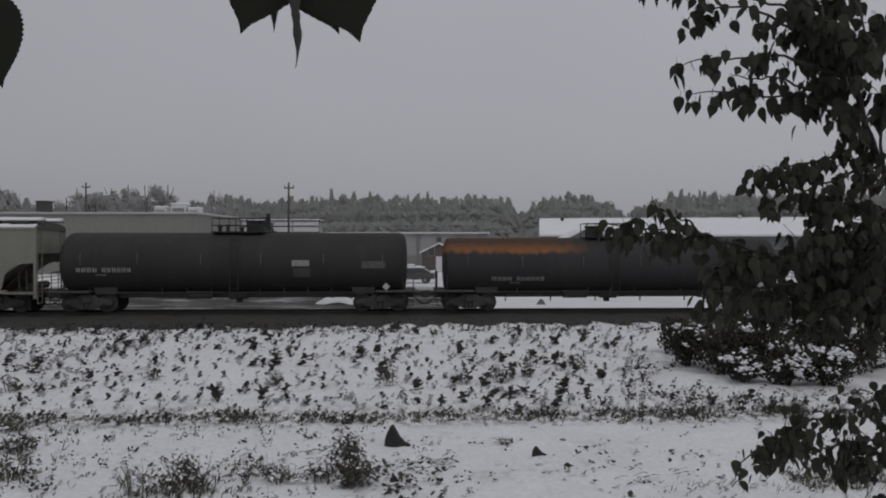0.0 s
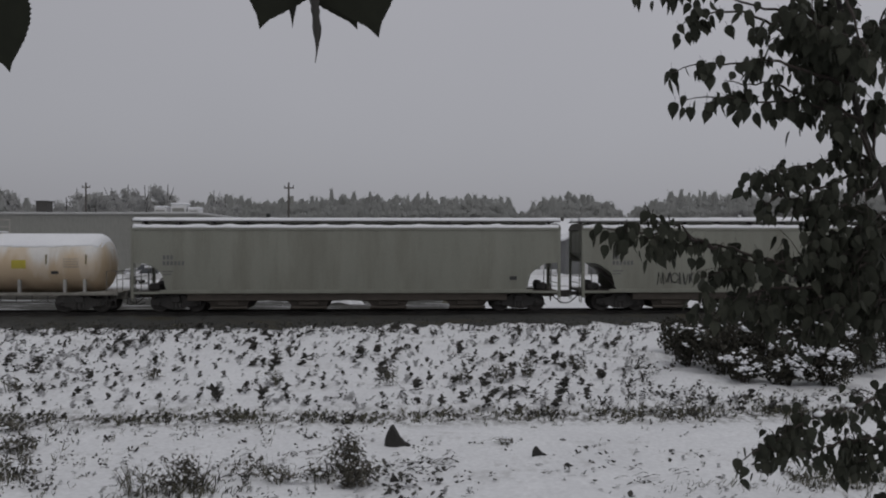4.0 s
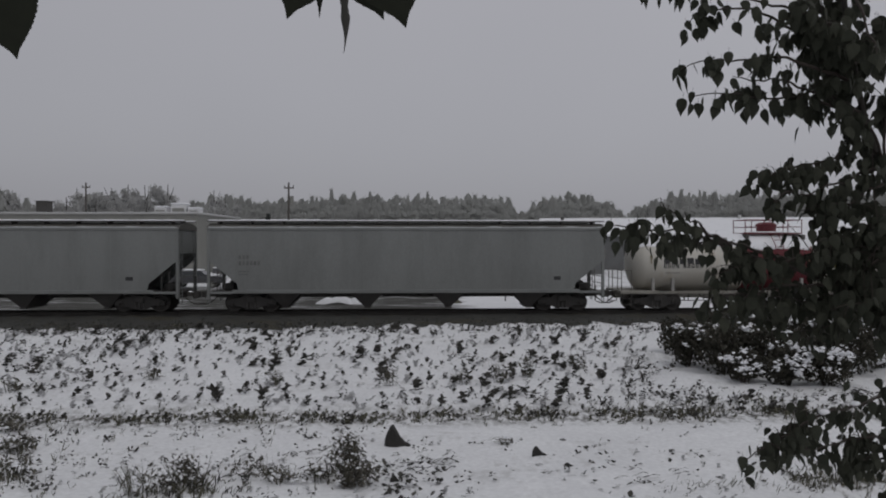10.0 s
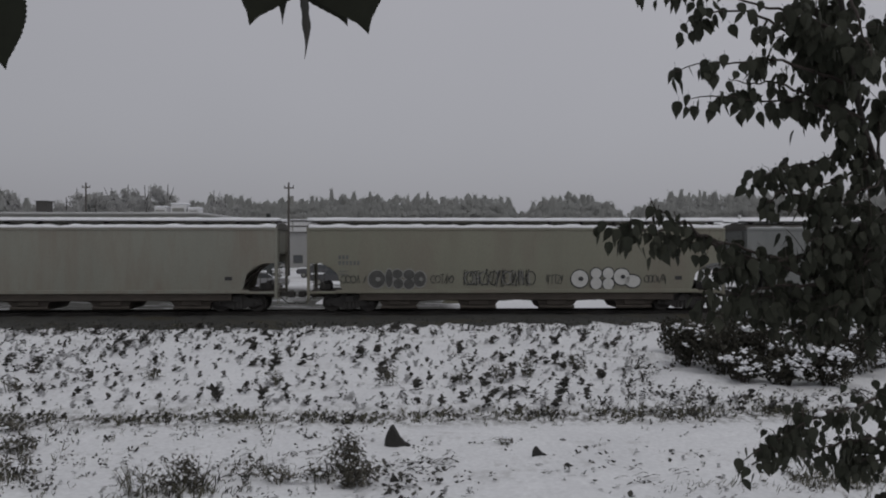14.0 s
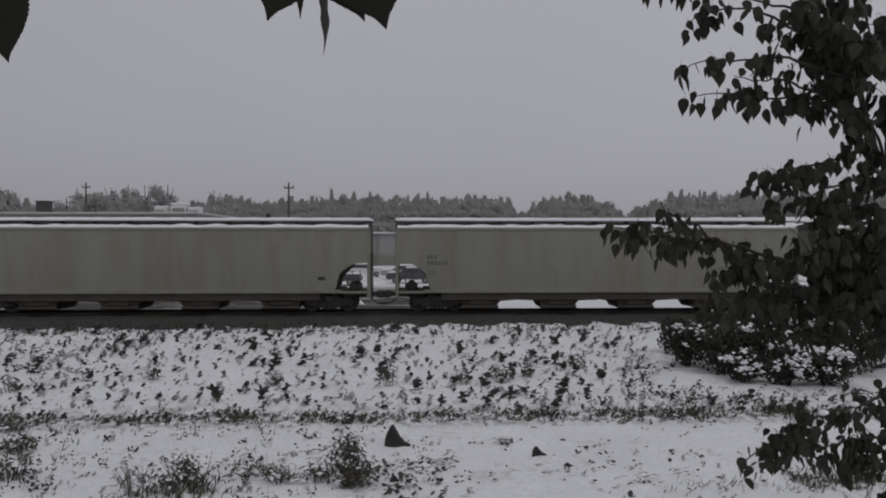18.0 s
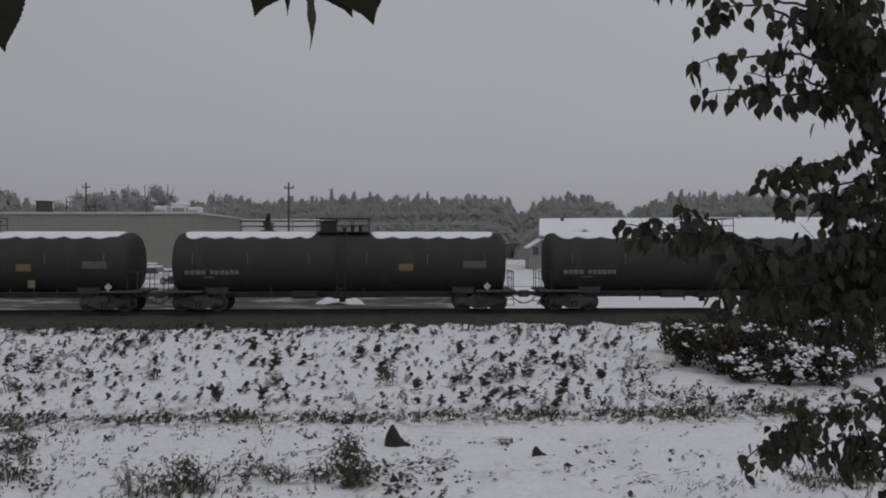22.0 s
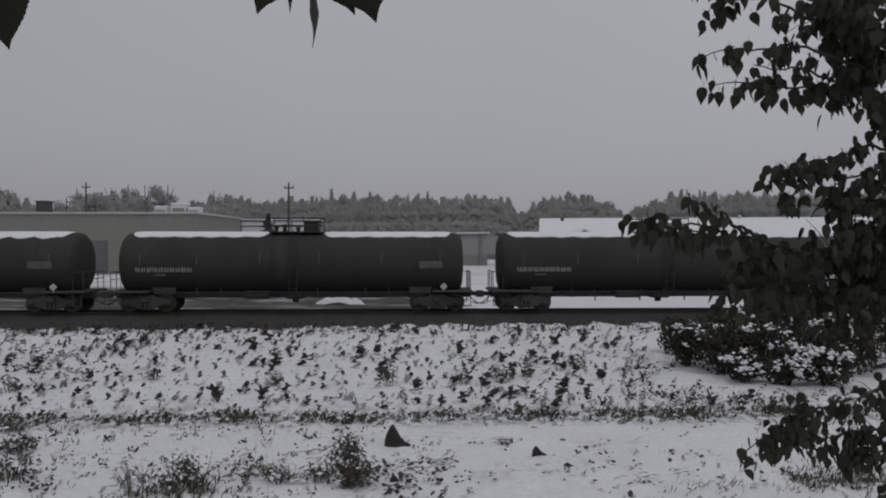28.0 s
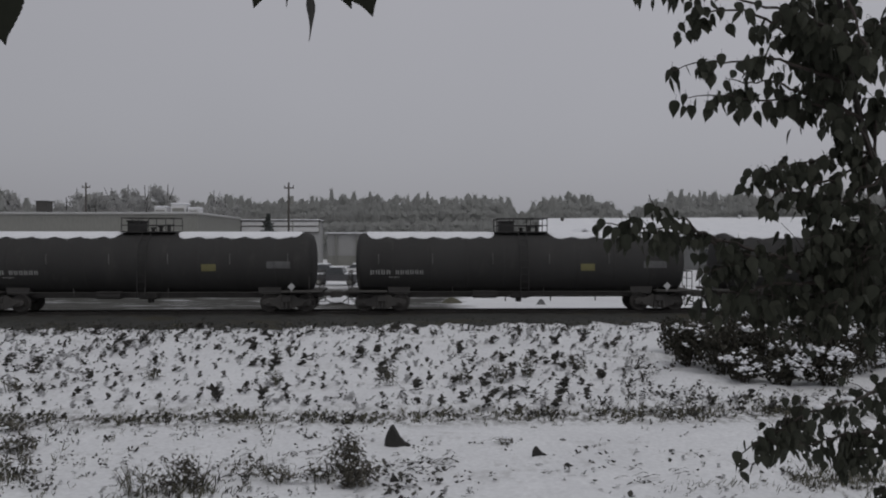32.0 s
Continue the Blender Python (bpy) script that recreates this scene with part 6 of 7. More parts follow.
for x, y, h_, w, n, leaf in ((-1.86, 14.9, 0.95, 0.36, 520, 0.028), (-1.6, 14.25, 0.62, 0.42, 620, 0.028), (-2.3, 14.6, 0.45, 0.4, 150, 0.03), (-4.75, 14.1, 0.75, 0.5, 420, 0.03), (-5.5, 13.8, 0.7, 0.4, 110, 0.018), (-8.35, 14.6, 0.5, 0.5, 170, 0.04), (-9.25, 16.6, 0.45, 0.36, 150, 0.04),
                             (-10.3, 18.4, 0.4, 0.4, 120, 0.04), (-3.6, 15.0, 0.34, 0.5, 150, 0.03), (-3.0, 14.5, 0.36, 0.4, 130, 0.03), (1.4, 17.2, 0.24, 0.14, 14, 0.03),
                             (2.7, 24.6, 0.75, 0.26, 80, 0.06), (4.5, 25.5, 0.6, 0.3, 60, 0.06), (-9.2, 24.2, 0.5, 0.28, 30, 0.06), (-5.2, 23.6, 0.55, 0.3, 50, 0.05), (-1.6, 23.2, 0.6, 0.3, 40, 0.04),
                             (0.6, 23.8, 0.6, 0.3, 60, 0.05), (1.8, 24.0, 0.7, 0.35, 60, 0.05), (-12.6, 22.4, 0.5, 0.3, 30, 0.06), (-5.4, 19.4, 0.5, 0.5, 110, 0.02), (6.0, 20.0, 0.45, 0.5, 110, 0.02)):
    weed_clump(x, y, h_, w, n, int(100 + x * 7 + y * 13), "clump of dead dark weeds standing in the snow" if leaf > 0.025 else "clump of dry grass stalks standing in the snow", leaf)

STONE = surface("dark_wet_stone", (0.022, 0.021, 0.020), (0.038, 0.036, 0.033), scale=5, rough=0.85, grain=30, bump=0.6)


def pointed_stone(x, y, w, h_, seed):
    """A dark slab standing on edge out of the snow: steep on one side, sloping away on the other."""
    rg_ = random.Random(seed)
    f, rings = Form(), []
    outline = [(-0.46, -0.12), (-0.40, 0.35), (-0.24, 0.86), (-0.12, 1.0), (0.10, 0.62), (0.34, 0.28), (0.60, 0.10), (0.64, -0.12)]
    outline = [q for a, b in zip(outline, outline[1:]) for q in (a, (0.5 * (a[0] + b[0]) + rg_.uniform(-0.04, 0.04), 0.5 * (a[1] + b[1]) + rg_.uniform(-0.05, 0.05)))] + outline[-1:]
    for yy, grow in ((-0.20, 0.62), (-0.16, 0.86), (-0.07, 1.0), (0.07, 0.97), (0.16, 0.82)):
        rings.append([(w * (px * grow + rg_.uniform(-0.03, 0.03)), w * yy + 0.12 * w * pz, h_ * (pz * grow + rg_.uniform(-0.04, 0.04))) for px, pz in outline])
    f.loft(rings)
    solid("stone", f, STONE, "dark pointed stone poking out of the snow", "stone", group="stones in the snow", at=pose(x, y, land(x, y), 0, 0, rg_.uniform(-8, 8)))


for x, y, w, h_ in ((-1.05, 16.9, 0.56, 0.47), (2.0, 16.1, 0.30, 0.20), (-0.92, 14.5, 0.2, 0.18), (2.55, 15.5, 0.24, 0.08)):
    pointed_stone(x, y, w, h_, int(50 + 9 * y))


def shrub(x, y, h_, w, seed, snowy=1.0):
    rg_ = random.Random(seed)
    t = thing("shrub", "low leafy shrub with snow caught on its leaves", "shrub", group="shrubs on the bank", at=pose(x, y, land(x, y)))
    st, f, s = Form(), Form(), Form()
    for _ in range(12):
        a, r = rg_.uniform(0, 6.28), w * rg_.uniform(0.2, 0.9)
        st.tube([(0.1 * math.cos(a), 0.1 * math.sin(a), -0.1), (r * 0.5 * math.cos(a), r * 0.5 * math.sin(a), h_ * 0.5), (r * math.cos(a), r * math.sin(a), h_ * rg_.uniform(0.6, 0.95))], 0.02, 5, 0.006)
    lumps = [(rg_.gauss(0, 1), rg_.gauss(0, 1), rg_.gauss(0, 1)) for _ in range(9)]

    def surface_point(low):
        v = Vector((rg_.gauss(0, 1), rg_.gauss(0, 1), rg_.gauss(0, 1))).normalized()
        swell = 0.78 + 0.34 * max(max(v.dot(Vector(q).normalized()), 0) ** 6 for q in lumps)
        r = rg_.uniform(low, 1.0) * swell
        p = Vector((v.x * w * r, v.y * w * 0.8 * r, h_ * 0.5 + v.z * h_ * 0.55 * r + 0.05))
        p.z = max(p.z, 0.04)
        return p, v

    for i in range(1500):
        clump(f, surface_point(0.45)[0], rg_.uniform(0.045, 0.10), rg_)
    for _ in range(int(20 * snowy)):
        c_, v = surface_point(0.97)
        if v.z < -0.45 or v.y > 0.4:
            continue
        big = rg_.random()
        for _ in range(4 + int(17 * big)):
            q = c_ * 1.03 + Vector((rg_.gauss(0, 0.05 + 0.09 * big), rg_.gauss(-0.02, 0.06), rg_.gauss(0, 0.04 + 0.06 * big)))
            e = rg_.uniform(0.02, 0.045 + 0.05 * big)
            s.put([q + Vector((e * math.cos(k) * rg_.uniform(0.5, 1.8), e * math.sin(k), rg_.uniform(-0.6, 0.5) * e)) for k in (0, 1.26, 2.5, 3.8, 5.0)] + [q + Vector((0, 0, e * 0.7)), q - Vector((0, 0, e * 0.4))],
                  [(k, (k + 1) % 5, 5) for k in range(5)] + [((k + 1) % 5, k, 6) for k in range(5)])
    tagged(part("stem_mass", st, TWIGBARK, t), kind="stuff")
    tagged(part("foliage", f, SHRUB, t), kind="stuff")
    if s.v:
        tagged(part("caught_snow", s, SNOW, t, "small lumps of snow caught in the leaves"), kind="stuff")


for i, (x, y, h_, w, snowy) in enumerate([(8.25, 25.9, 1.3, 0.75, 0.15), (9.2, 25.0, 1.6, 1.05, 0.3), (10.5, 25.2, 1.7, 1.15, 1.0), (11.9, 25.0, 1.7, 1.15, 0.8), (13.2, 25.0, 1.65, 1.1, 1.0), (14.6, 25.6, 1.7, 1.1, 1.0),
                                           (9.6, 26.8, 1.75, 1.15, 0.4), (11.2, 27.2, 1.9, 1.25, 0.8), (12.9, 27.0, 1.8, 1.25, 1.0), (8.6, 28.0, 1.3, 0.8, 0.1), (15.9, 26.2, 1.7, 1.2, 1.0),
                                           (9.35, 23.7, 0.9, 0.62, 0.6), (10.5, 23.5, 1.15, 0.8, 1.6), (11.8, 23.5, 1.1, 0.85, 1.6)]):
    shrub(x, y, h_, w, 200 + i, snowy)

# ---- the poplar beside the camera ----


LEAF_T = (0.0, 0.05, 0.14, 0.28, 0.42, 0.56, 0.70, 0.82, 0.91, 1.0)
LEAF_W = (0.0, 0.50, 0.84, 1.0, 0.97, 0.80, 0.52, 0.25, 0.09, 0.0)


LEAF_FULL = (0.0, 0.50, 0.86, 1.0, 0.98, 0.86, 0.63, 0.35, 0.12, 0.0)


def leaf_mesh(seed, length=0.062, width=0.038, teeth=0.07, outline=LEAF_W):
    """A poplar leaf hanging from its stalk at the origin: broad near the stalk, drawn out to a point, cupped along the midrib."""
    rg_ = random.Random(seed)
    n = 17 if length < 0.07 else 41
    left, midl, right = [], [], []
    fold, droop = rg_.uniform(0.1, 0.35), rg_.uniform(-0.2, 0.3)
    for i in range(n):
        t = i / (n - 1)
        w = width * 0.5 * float(np.interp(t, LEAF_T, outline)) * (1 + teeth * (i % 2))
        z, y = -length * t, droop * length * t * t
        left.append((-w, y + fold * w, z + 0.12 * w))
        midl.append((0, y, z))
        right.append((w, y + fold * w, z + 0.12 * w))
    f = Form()
    v = left + midl + right
    faces = []
    for i in range(n - 1):
        faces += [(i, i + 1, n + i + 1, n + i), (n + i, n + i + 1, 2 * n + i + 1, 2 * n + i)]
    f.put(v, faces)
    f.put([(-0.0006, 0, 0), (0.0006, 0, 0), (0.0006, 0.002, 0.018), (-0.0006, 0.002, 0.018)], [(0, 1, 2, 3)])
    return f


def leaf_pose(p, rg_, droop=1.0, size=1.0):
    turn = Euler((rg_.gauss(0, 0.28) * droop, rg_.gauss(0.0, 0.32) * droop, rg_.gauss(0, 0.9)))
    return Matrix.LocRotScale(p, turn, (size, size, size))


LEAVES = []
for k in range(5):
    f = leaf_mesh(k)
    LEAVES.append(mesh_of("leaf", f.v, f.f, LEAF, True))


def curve(points, n):
    """A smooth run of n points through the given ones."""
    out = []
    pts = [Vector(p) for p in points]
    for i in range(n):
        t = i / (n - 1) * (len(pts) - 1)
        k = min(int(t), len(pts) - 2)
        p0, p1, p2, p3 = pts[max(k - 1, 0)], pts[k], pts[k + 1], pts[min(k + 2, len(pts) - 1)]
        s = t - k
        out.append(0.5 * ((2 * p1) + (p2 - p0) * s + (2 * p0 - 5 * p1 + 4 * p2 - p3) * s * s + (3 * p1 - p0 - 3 * p2 + p3) * s ** 3))
    return out


def branch(tree_, points, leaves, massed, seed, twig=0.10, size=1.0, r0=0.006, snowy=()):
    """A branch: single leaves hang along its outer part, leafy twigs fill in towards the stem."""
    rg_ = random.Random(seed)
    line = curve([spot(*p) for p in points], 41)
    ph = rg_.uniform(0, 6)
    line = [p + Vector((0, 0.006 * math.sin(i * 0.33 + ph), 0.006 * math.sin(i * 0.42 + ph) + 0.003 * math.sin(i * 1.3))) for i, p in enumerate(line)]
    b_ = part("branch", Form().tube(line[::2], r0, 6, 0.0012), TWIGBARK, tree_, smooth=True)
    hold = []
    single = int(leaves * 0.72)
    for i in range(single):
        t = 1.0 - 0.8 * (i / single) ** 1.1
        k = min(int(t * 40), 39)
        p = line[k].lerp(line[k + 1], t * 40 - k)
        hold.append(p + Vector((rg_.gauss(0, 0.006), rg_.gauss(0, 0.015), (-0.006, -0.024, 0.012, -0.034)[i % 4] + rg_.gauss(0, 0.005))))
    per = 8
    for i in range((leaves - single + massed + per - 1) // per):
        t = rg_.uniform(0.0, 0.86) if i else 0.8
        k = int(t * 40)
        p = line[k]
        e = p + Vector([max(-1.0, min(1.0, rg_.gauss(m_, d_))) for m_, d_ in ((-0.2, 0.45), (0, 0.6), (-0.05, 0.55))]) * twig * (1.25 - 0.6 * t)
        part("twig", Form().tube([p, p.lerp(e, 0.5) + Vector((0, 0, 0.008)), e], 0.0016, 4, 0.0007), TWIGBARK, b_)
        for s in range(per):
            q = p.lerp(e, 0.15 + 0.85 * s / (per - 1))
            hold.append(q + Vector((rg_.gauss(0, 0.016), rg_.gauss(0, 0.02), -0.012 + rg_.gauss(0, 0.014))))
    mass = Form()
    for i, p in enumerate(hold):
        m = leaf_pose(p, rg_, 1.0, size * rg_.uniform(0.62, 1.08))
        if i < leaves:
            o = part("leaf", LEAVES[rg_.randrange(5)], LEAF, b_)
            o.matrix_basis = m
        else:
            g = leaf_mesh(rg_.randrange(50))
            mass.put([m @ q for q in g.v], g.f)
    for t in snowy:
        g, c_ = Form(), line[int(t * 40)] + Vector((0, -0.006, 0.006))
        long_, tall = rg_.uniform(0.008, 0.014), rg_.uniform(0.003, 0.005)
        g.loft([[c_ + Vector((long_ * s * math.cos(j * 0.785) * rg_.uniform(0.8, 1.2), 0.018 * s * math.sin(j * 0.785), tall * z_ + 0.35 * long_ * s * math.cos(j * 0.785))) for j in range(8)]
                for s, z_ in ((0.3, -0.8), (0.9, -0.4), (1.0, 0.1), (0.75, 0.7), (0.2, 1.0))])
        part("caught_snow", g, SNOW, b_, "small pad of snow lying on the leaves", smooth=True)
    if mass.v:
        tagged(part("leaf_mass", mass, LEAFMASS, b_, smooth=True), kind="stuff")
    return b_


poplar = thing("poplar_tree", "young poplar with dark hanging leaves beside the camera", "tree", at=Matrix.Identity(4))
stem = curve([(2.05, 2.6, 2.7), spot(0.66, -0.28, 2.5), spot(0.60, 0.0, 2.45), spot(0.577, 0.088, 2.42), spot(0.559, 0.125, 2.4), spot(0.538, 0.206, 2.4), spot(0.52, 0.317, 2.4), spot(0.48, 0.50, 2.3), spot(0.40, 0.72, 2.0)], 30)
trunk = part("trunk", Form().tube(stem, 0.014, 10, 0.006), BARK, poplar, smooth=True)
limb = curve([stem[-6], spot(0.30, 0.80, 1.7), spot(0.10, 0.88, 1.1), spot(-0.09, 0.80, 0.8), spot(-0.40, 0.78, 0.78), spot(-0.75, 0.74, 0.76)], 24)
part("limb", Form().tube(limb, 0.009, 8, 0.004), BARK, poplar, smooth=True)
UPPER = [branch(poplar, [(0.535, 0.27, 2.4), (0.46, 0.30, 2.35), (0.36, 0.326, 2.3), (0.258, 0.334, 2.25)], 30, 20, 301, 0.08, 0.84),
         branch(poplar, [(0.54, 0.235, 2.4), (0.47, 0.27, 2.4), (0.40, 0.300, 2.4), (0.345, 0.304, 2.35), (0.314, 0.280, 2.35)], 28, 24, 302, 0.07, 0.84),
         branch(poplar, [(0.545, 0.20, 2.4), (0.483, 0.228, 2.35), (0.42, 0.240, 2.3), (0.36, 0.236, 2.28), (0.302, 0.226, 2.25)], 36, 36, 303, 0.045, 0.84),
         branch(poplar, [(0.555, 0.155, 2.4), (0.51, 0.176, 2.4), (0.45, 0.188, 2.4), (0.38, 0.190, 2.35), (0.318, 0.194, 2.3)], 40, 36, 304, 0.04, 0.86),
         branch(poplar, [(0.55, 0.165, 2.4), (0.50, 0.190, 2.42), (0.45, 0.206, 2.4), (0.41, 0.212, 2.38), (0.375, 0.212, 2.36)], 12, 12, 318, 0.04, 0.84),
         branch(poplar, [(0.53, 0.33, 2.4), (0.55, 0.28, 2.25), (0.565, 0.24, 2.15)], 6, 56, 305, 0.10, 0.86),
         branch(poplar, [(0.55, 0.24, 2.4), (0.575, 0.275, 2.4), (0.59, 0.31, 2.4)], 4, 56, 331, 0.10, 0.86),
         branch(poplar, [(0.545, 0.21, 2.4), (0.515, 0.24, 2.45), (0.495, 0.27, 2.5), (0.49, 0.36, 2.5)], 4, 238, 313, 0.12, 0.90),
         branch(poplar, [(0.53, 0.24, 2.4), (0.51, 0.27, 2.35), (0.48, 0.29, 2.3), (0.45, 0.30, 2.3)], 4, 130, 321, 0.11, 0.90),
         branch(poplar, [(0.575, 0.10, 2.4), (0.572, 0.16, 2.4), (0.575, 0.20, 2.38)], 4, 42, 322, 0.09, 0.88),
         branch(poplar, [(0.577, 0.088, 2.42), (0.558, 0.14, 2.36), (0.54, 0.165, 2.34), (0.515, 0.172, 2.34)], 6, 64, 332, 0.08, 0.86)]
MIDDLE = [branch(poplar, [(0.567, 0.113, 2.4), (0.53, 0.118, 2.4), (0.46, 0.098, 2.35), (0.396, 0.084, 2.3)], 34, 60, 306, 0.06, 0.82),
          branch(poplar, [(0.58, 0.085, 2.4), (0.555, 0.07, 2.35), (0.52, 0.05, 2.35), (0.46, 0.045, 2.3)], 6, 79, 319, 0.11, 0.82),
          branch(poplar, [(0.47, 0.075, 2.35), (0.445, 0.065, 2.3), (0.425, 0.050, 2.3)], 6, 18, 323, 0.05, 0.82),
          branch(poplar, [(0.52, -0.05, 2.35), (0.43, -0.06, 2.3), (0.38, -0.070, 2.25), (0.33, -0.070, 2.2)], 10, 79, 320, 0.09, 0.82),
          branch(poplar, [(0.54, -0.068, 2.45), (0.455, -0.037, 2.3), (0.343, 0.004, 2.2), (0.27, 0.017, 2.1), (0.208, 0.022, 2.05)], 40, 54, 307, 0.06, 0.74, snowy=(0.72,)),
          branch(poplar, [(0.46, -0.03, 2.35), (0.40, -0.008, 2.25), (0.33, 0.002, 2.2), (0.235, 0.010, 2.1)], 22, 30, 316, 0.05, 0.74),
          branch(poplar, [(0.61, 0.0, 2.45), (0.53, -0.02, 2.4), (0.46, -0.02, 2.3), (0.40, -0.03, 2.25), (0.345, -0.040, 2.2)], 14, 173, 308, 0.12, 0.82),
          branch(poplar, [(0.62, -0.04, 2.45), (0.55, -0.06, 2.4), (0.47, -0.075, 2.35), (0.41, -0.07, 2.3)], 8, 209, 309, 0.13, 0.82),
          branch(poplar, [(0.60, 0.05, 2.45), (0.575, 0.01, 2.35), (0.545, -0.03, 2.3)], 4, 137, 314, 0.17, 0.86),
          branch(poplar, [(0.62, -0.08, 2.45), (0.555, -0.10, 2.4), (0.46, -0.115, 2.35)], 4, 36, 315, 0.10, 0.84),
          branch(poplar, [(0.62, 0.02, 2.45), (0.585, 0.0, 2.35), (0.555, -0.03, 2.3), (0.525, -0.05, 2.3)], 4, 120, 325, 0.11, 0.84),
          branch(poplar, [(0.60, 0.045, 2.45), (0.56, 0.03, 2.35), (0.52, 0.01, 2.3), (0.48, 0.0, 2.25)], 6, 90, 327, 0.08, 0.82),
          branch(poplar, [(0.57, 0.10, 2.4), (0.53, 0.085, 2.35), (0.49, 0.07, 2.3), (0.455, 0.06, 2.3)], 8, 30, 328, 0.05, 0.82),
          branch(poplar, [(0.63, -0.05, 2.45), (0.59, -0.07, 2.35), (0.55, -0.08, 2.3), (0.50, -0.085, 2.25)], 4, 190, 326, 0.12, 0.84),
          branch(poplar, [(0.36, 0.002, 2.2), (0.325, 0.016, 2.15), (0.297, 0.036, 2.1), (0.277, 0.054, 2.1)], 8, 0, 310, 0.03, 0.72),
          branch(poplar, [(0.37, 0.0, 2.2), (0.345, 0.008, 2.15), (0.325, 0.024, 2.12), (0.308, 0.036, 2.1)], 7, 0, 324, 0.03, 0.72)]
LOWER = [branch(poplar, [(0.66, -0.18, 2.4), (0.575, -0.200, 2.1), (0.505, -0.222, 1.9), (0.445, -0.252, 1.85), (0.385, -0.290, 1.8)], 70, 210, 311, 0.05, 0.60, snowy=(0.40, 0.55)),
         branch(poplar, [(0.67, -0.22, 2.4), (0.60, -0.245, 2.1), (0.52, -0.262, 2.0), (0.445, -0.276, 1.95)], 10, 220, 312, 0.06, 0.60),
         branch(poplar, [(0.68, -0.25, 2.4), (0.60, -0.275, 2.1), (0.55, -0.285, 2.05), (0.52, -0.29, 2.0)], 8, 120, 317, 0.06, 0.60),
         branch(poplar, [(0.68, -0.30, 2.4), (0.61, -0.325, 2.1), (0.57, -0.335, 2.05)], 4, 60, 330, 0.06, 0.60)]

# ---- the large leaves hanging close over the lens ----
BIGLEAF = leafy("near_poplar_leaf", (0.016, 0.019, 0.011), (0.024, 0.026, 0.016), through_light=0.1)
near_twig = thing("hanging_twig", "drooping poplar twig with large dark wet leaves", "twig", at=Matrix.Identity(4))
part("twig_stem", Form().tube(curve([spot(-0.09, 0.80, 0.8), spot(-0.15, 0.50, 0.75), spot(-0.19, 0.40, 0.72)], 10), 0.004, 6, 0.002), TWIGBARK, near_twig)


def big_leaf(parent, tip, d, length, width, lean, seed, fold=None):
    f = leaf_mesh(seed, length, width, 0.05, LEAF_FULL if width > 0.05 else LEAF_W)
    o = part("leaf", mesh_of("leaf", f.v, f.f, BIGLEAF, True), BIGLEAF, parent)
    p = spot(tip[0], tip[1], d)
    o.matrix_basis = Matrix.Translation(p) @ Euler((0.1, radians(lean), fold if fold is not None else 0.1)).to_matrix().to_4x4() @ Matrix.Translation((0, 0, length))
    return o


big_leaf(near_twig, (-0.2437, 0.2894), 0.72, 0.115, 0.096, 19, 71)
big_leaf(near_twig, (-0.0847, 0.278), 0.72, 0.125, 0.112, -19, 72)
big_leaf(near_twig, (-0.112, 0.2925), 0.73, 0.10, 0.075, -26, 76)


def curled_leaf(parent, tip, d, length, wide, seed):
    """A dead leaf rolled up along its midrib, knobbly, drawn out to a thin hanging tip."""
    rg_ = random.Random(seed)
    p, rings = spot(tip[0], tip[1], d), []
    for i in range(22):
        t = i / 21
        w = wide * float(np.interp(t, (0, 0.12, 0.2, 0.33, 0.42, 0.55, 0.8, 1.0), (0.03, 0.10, 0.22, 0.50, 0.38, 0.55, 0.9, 1.0))) * rg_.uniform(0.86, 1.14)
        c_ = p + Vector((0.003 * math.sin(5 * t + 1) + 0.007 * t, 0.003 * math.sin(7 * t), length * t))
        rings.append([c_ + Vector((w * math.cos(k * 0.698 + 2.2 * t) * (1.0 if k % 3 else 0.7), 0.6 * w * math.sin(k * 0.698 + 2.2 * t), 0)) for k in range(9)])
    return part("curled_leaf", Form().loft(rings), CURLED, parent, "grey curled dead leaf", smooth=True)


CURLED = leafy("curled_dead_leaf", (0.055, 0.055, 0.050), (0.075, 0.073, 0.066), through_light=0.1)
curled_leaf(near_twig, (-0.172, 0.2425), 0.70, 0.10, 0.0095, 73)
big_leaf(near_twig, (-0.1915, 0.287), 0.74, 0.10, 0.045, -8, 74, 1.1)
edge_twig = thing("hanging_twig", "single large dark poplar leaf on a drooping twig", "twig", at=Matrix.Identity(4))
part("twig_stem", Form().tube(curve([spot(-0.70, 0.745, 0.765), spot(-0.62, 0.45, 0.72), spot(-0.60, 0.38, 0.7)], 10), 0.004, 6, 0.002), TWIGBARK, edge_twig)
big_leaf(edge_twig, (-0.564, 0.233), 0.68, 0.082, 0.062, -14, 75)


# ---- what moves ----


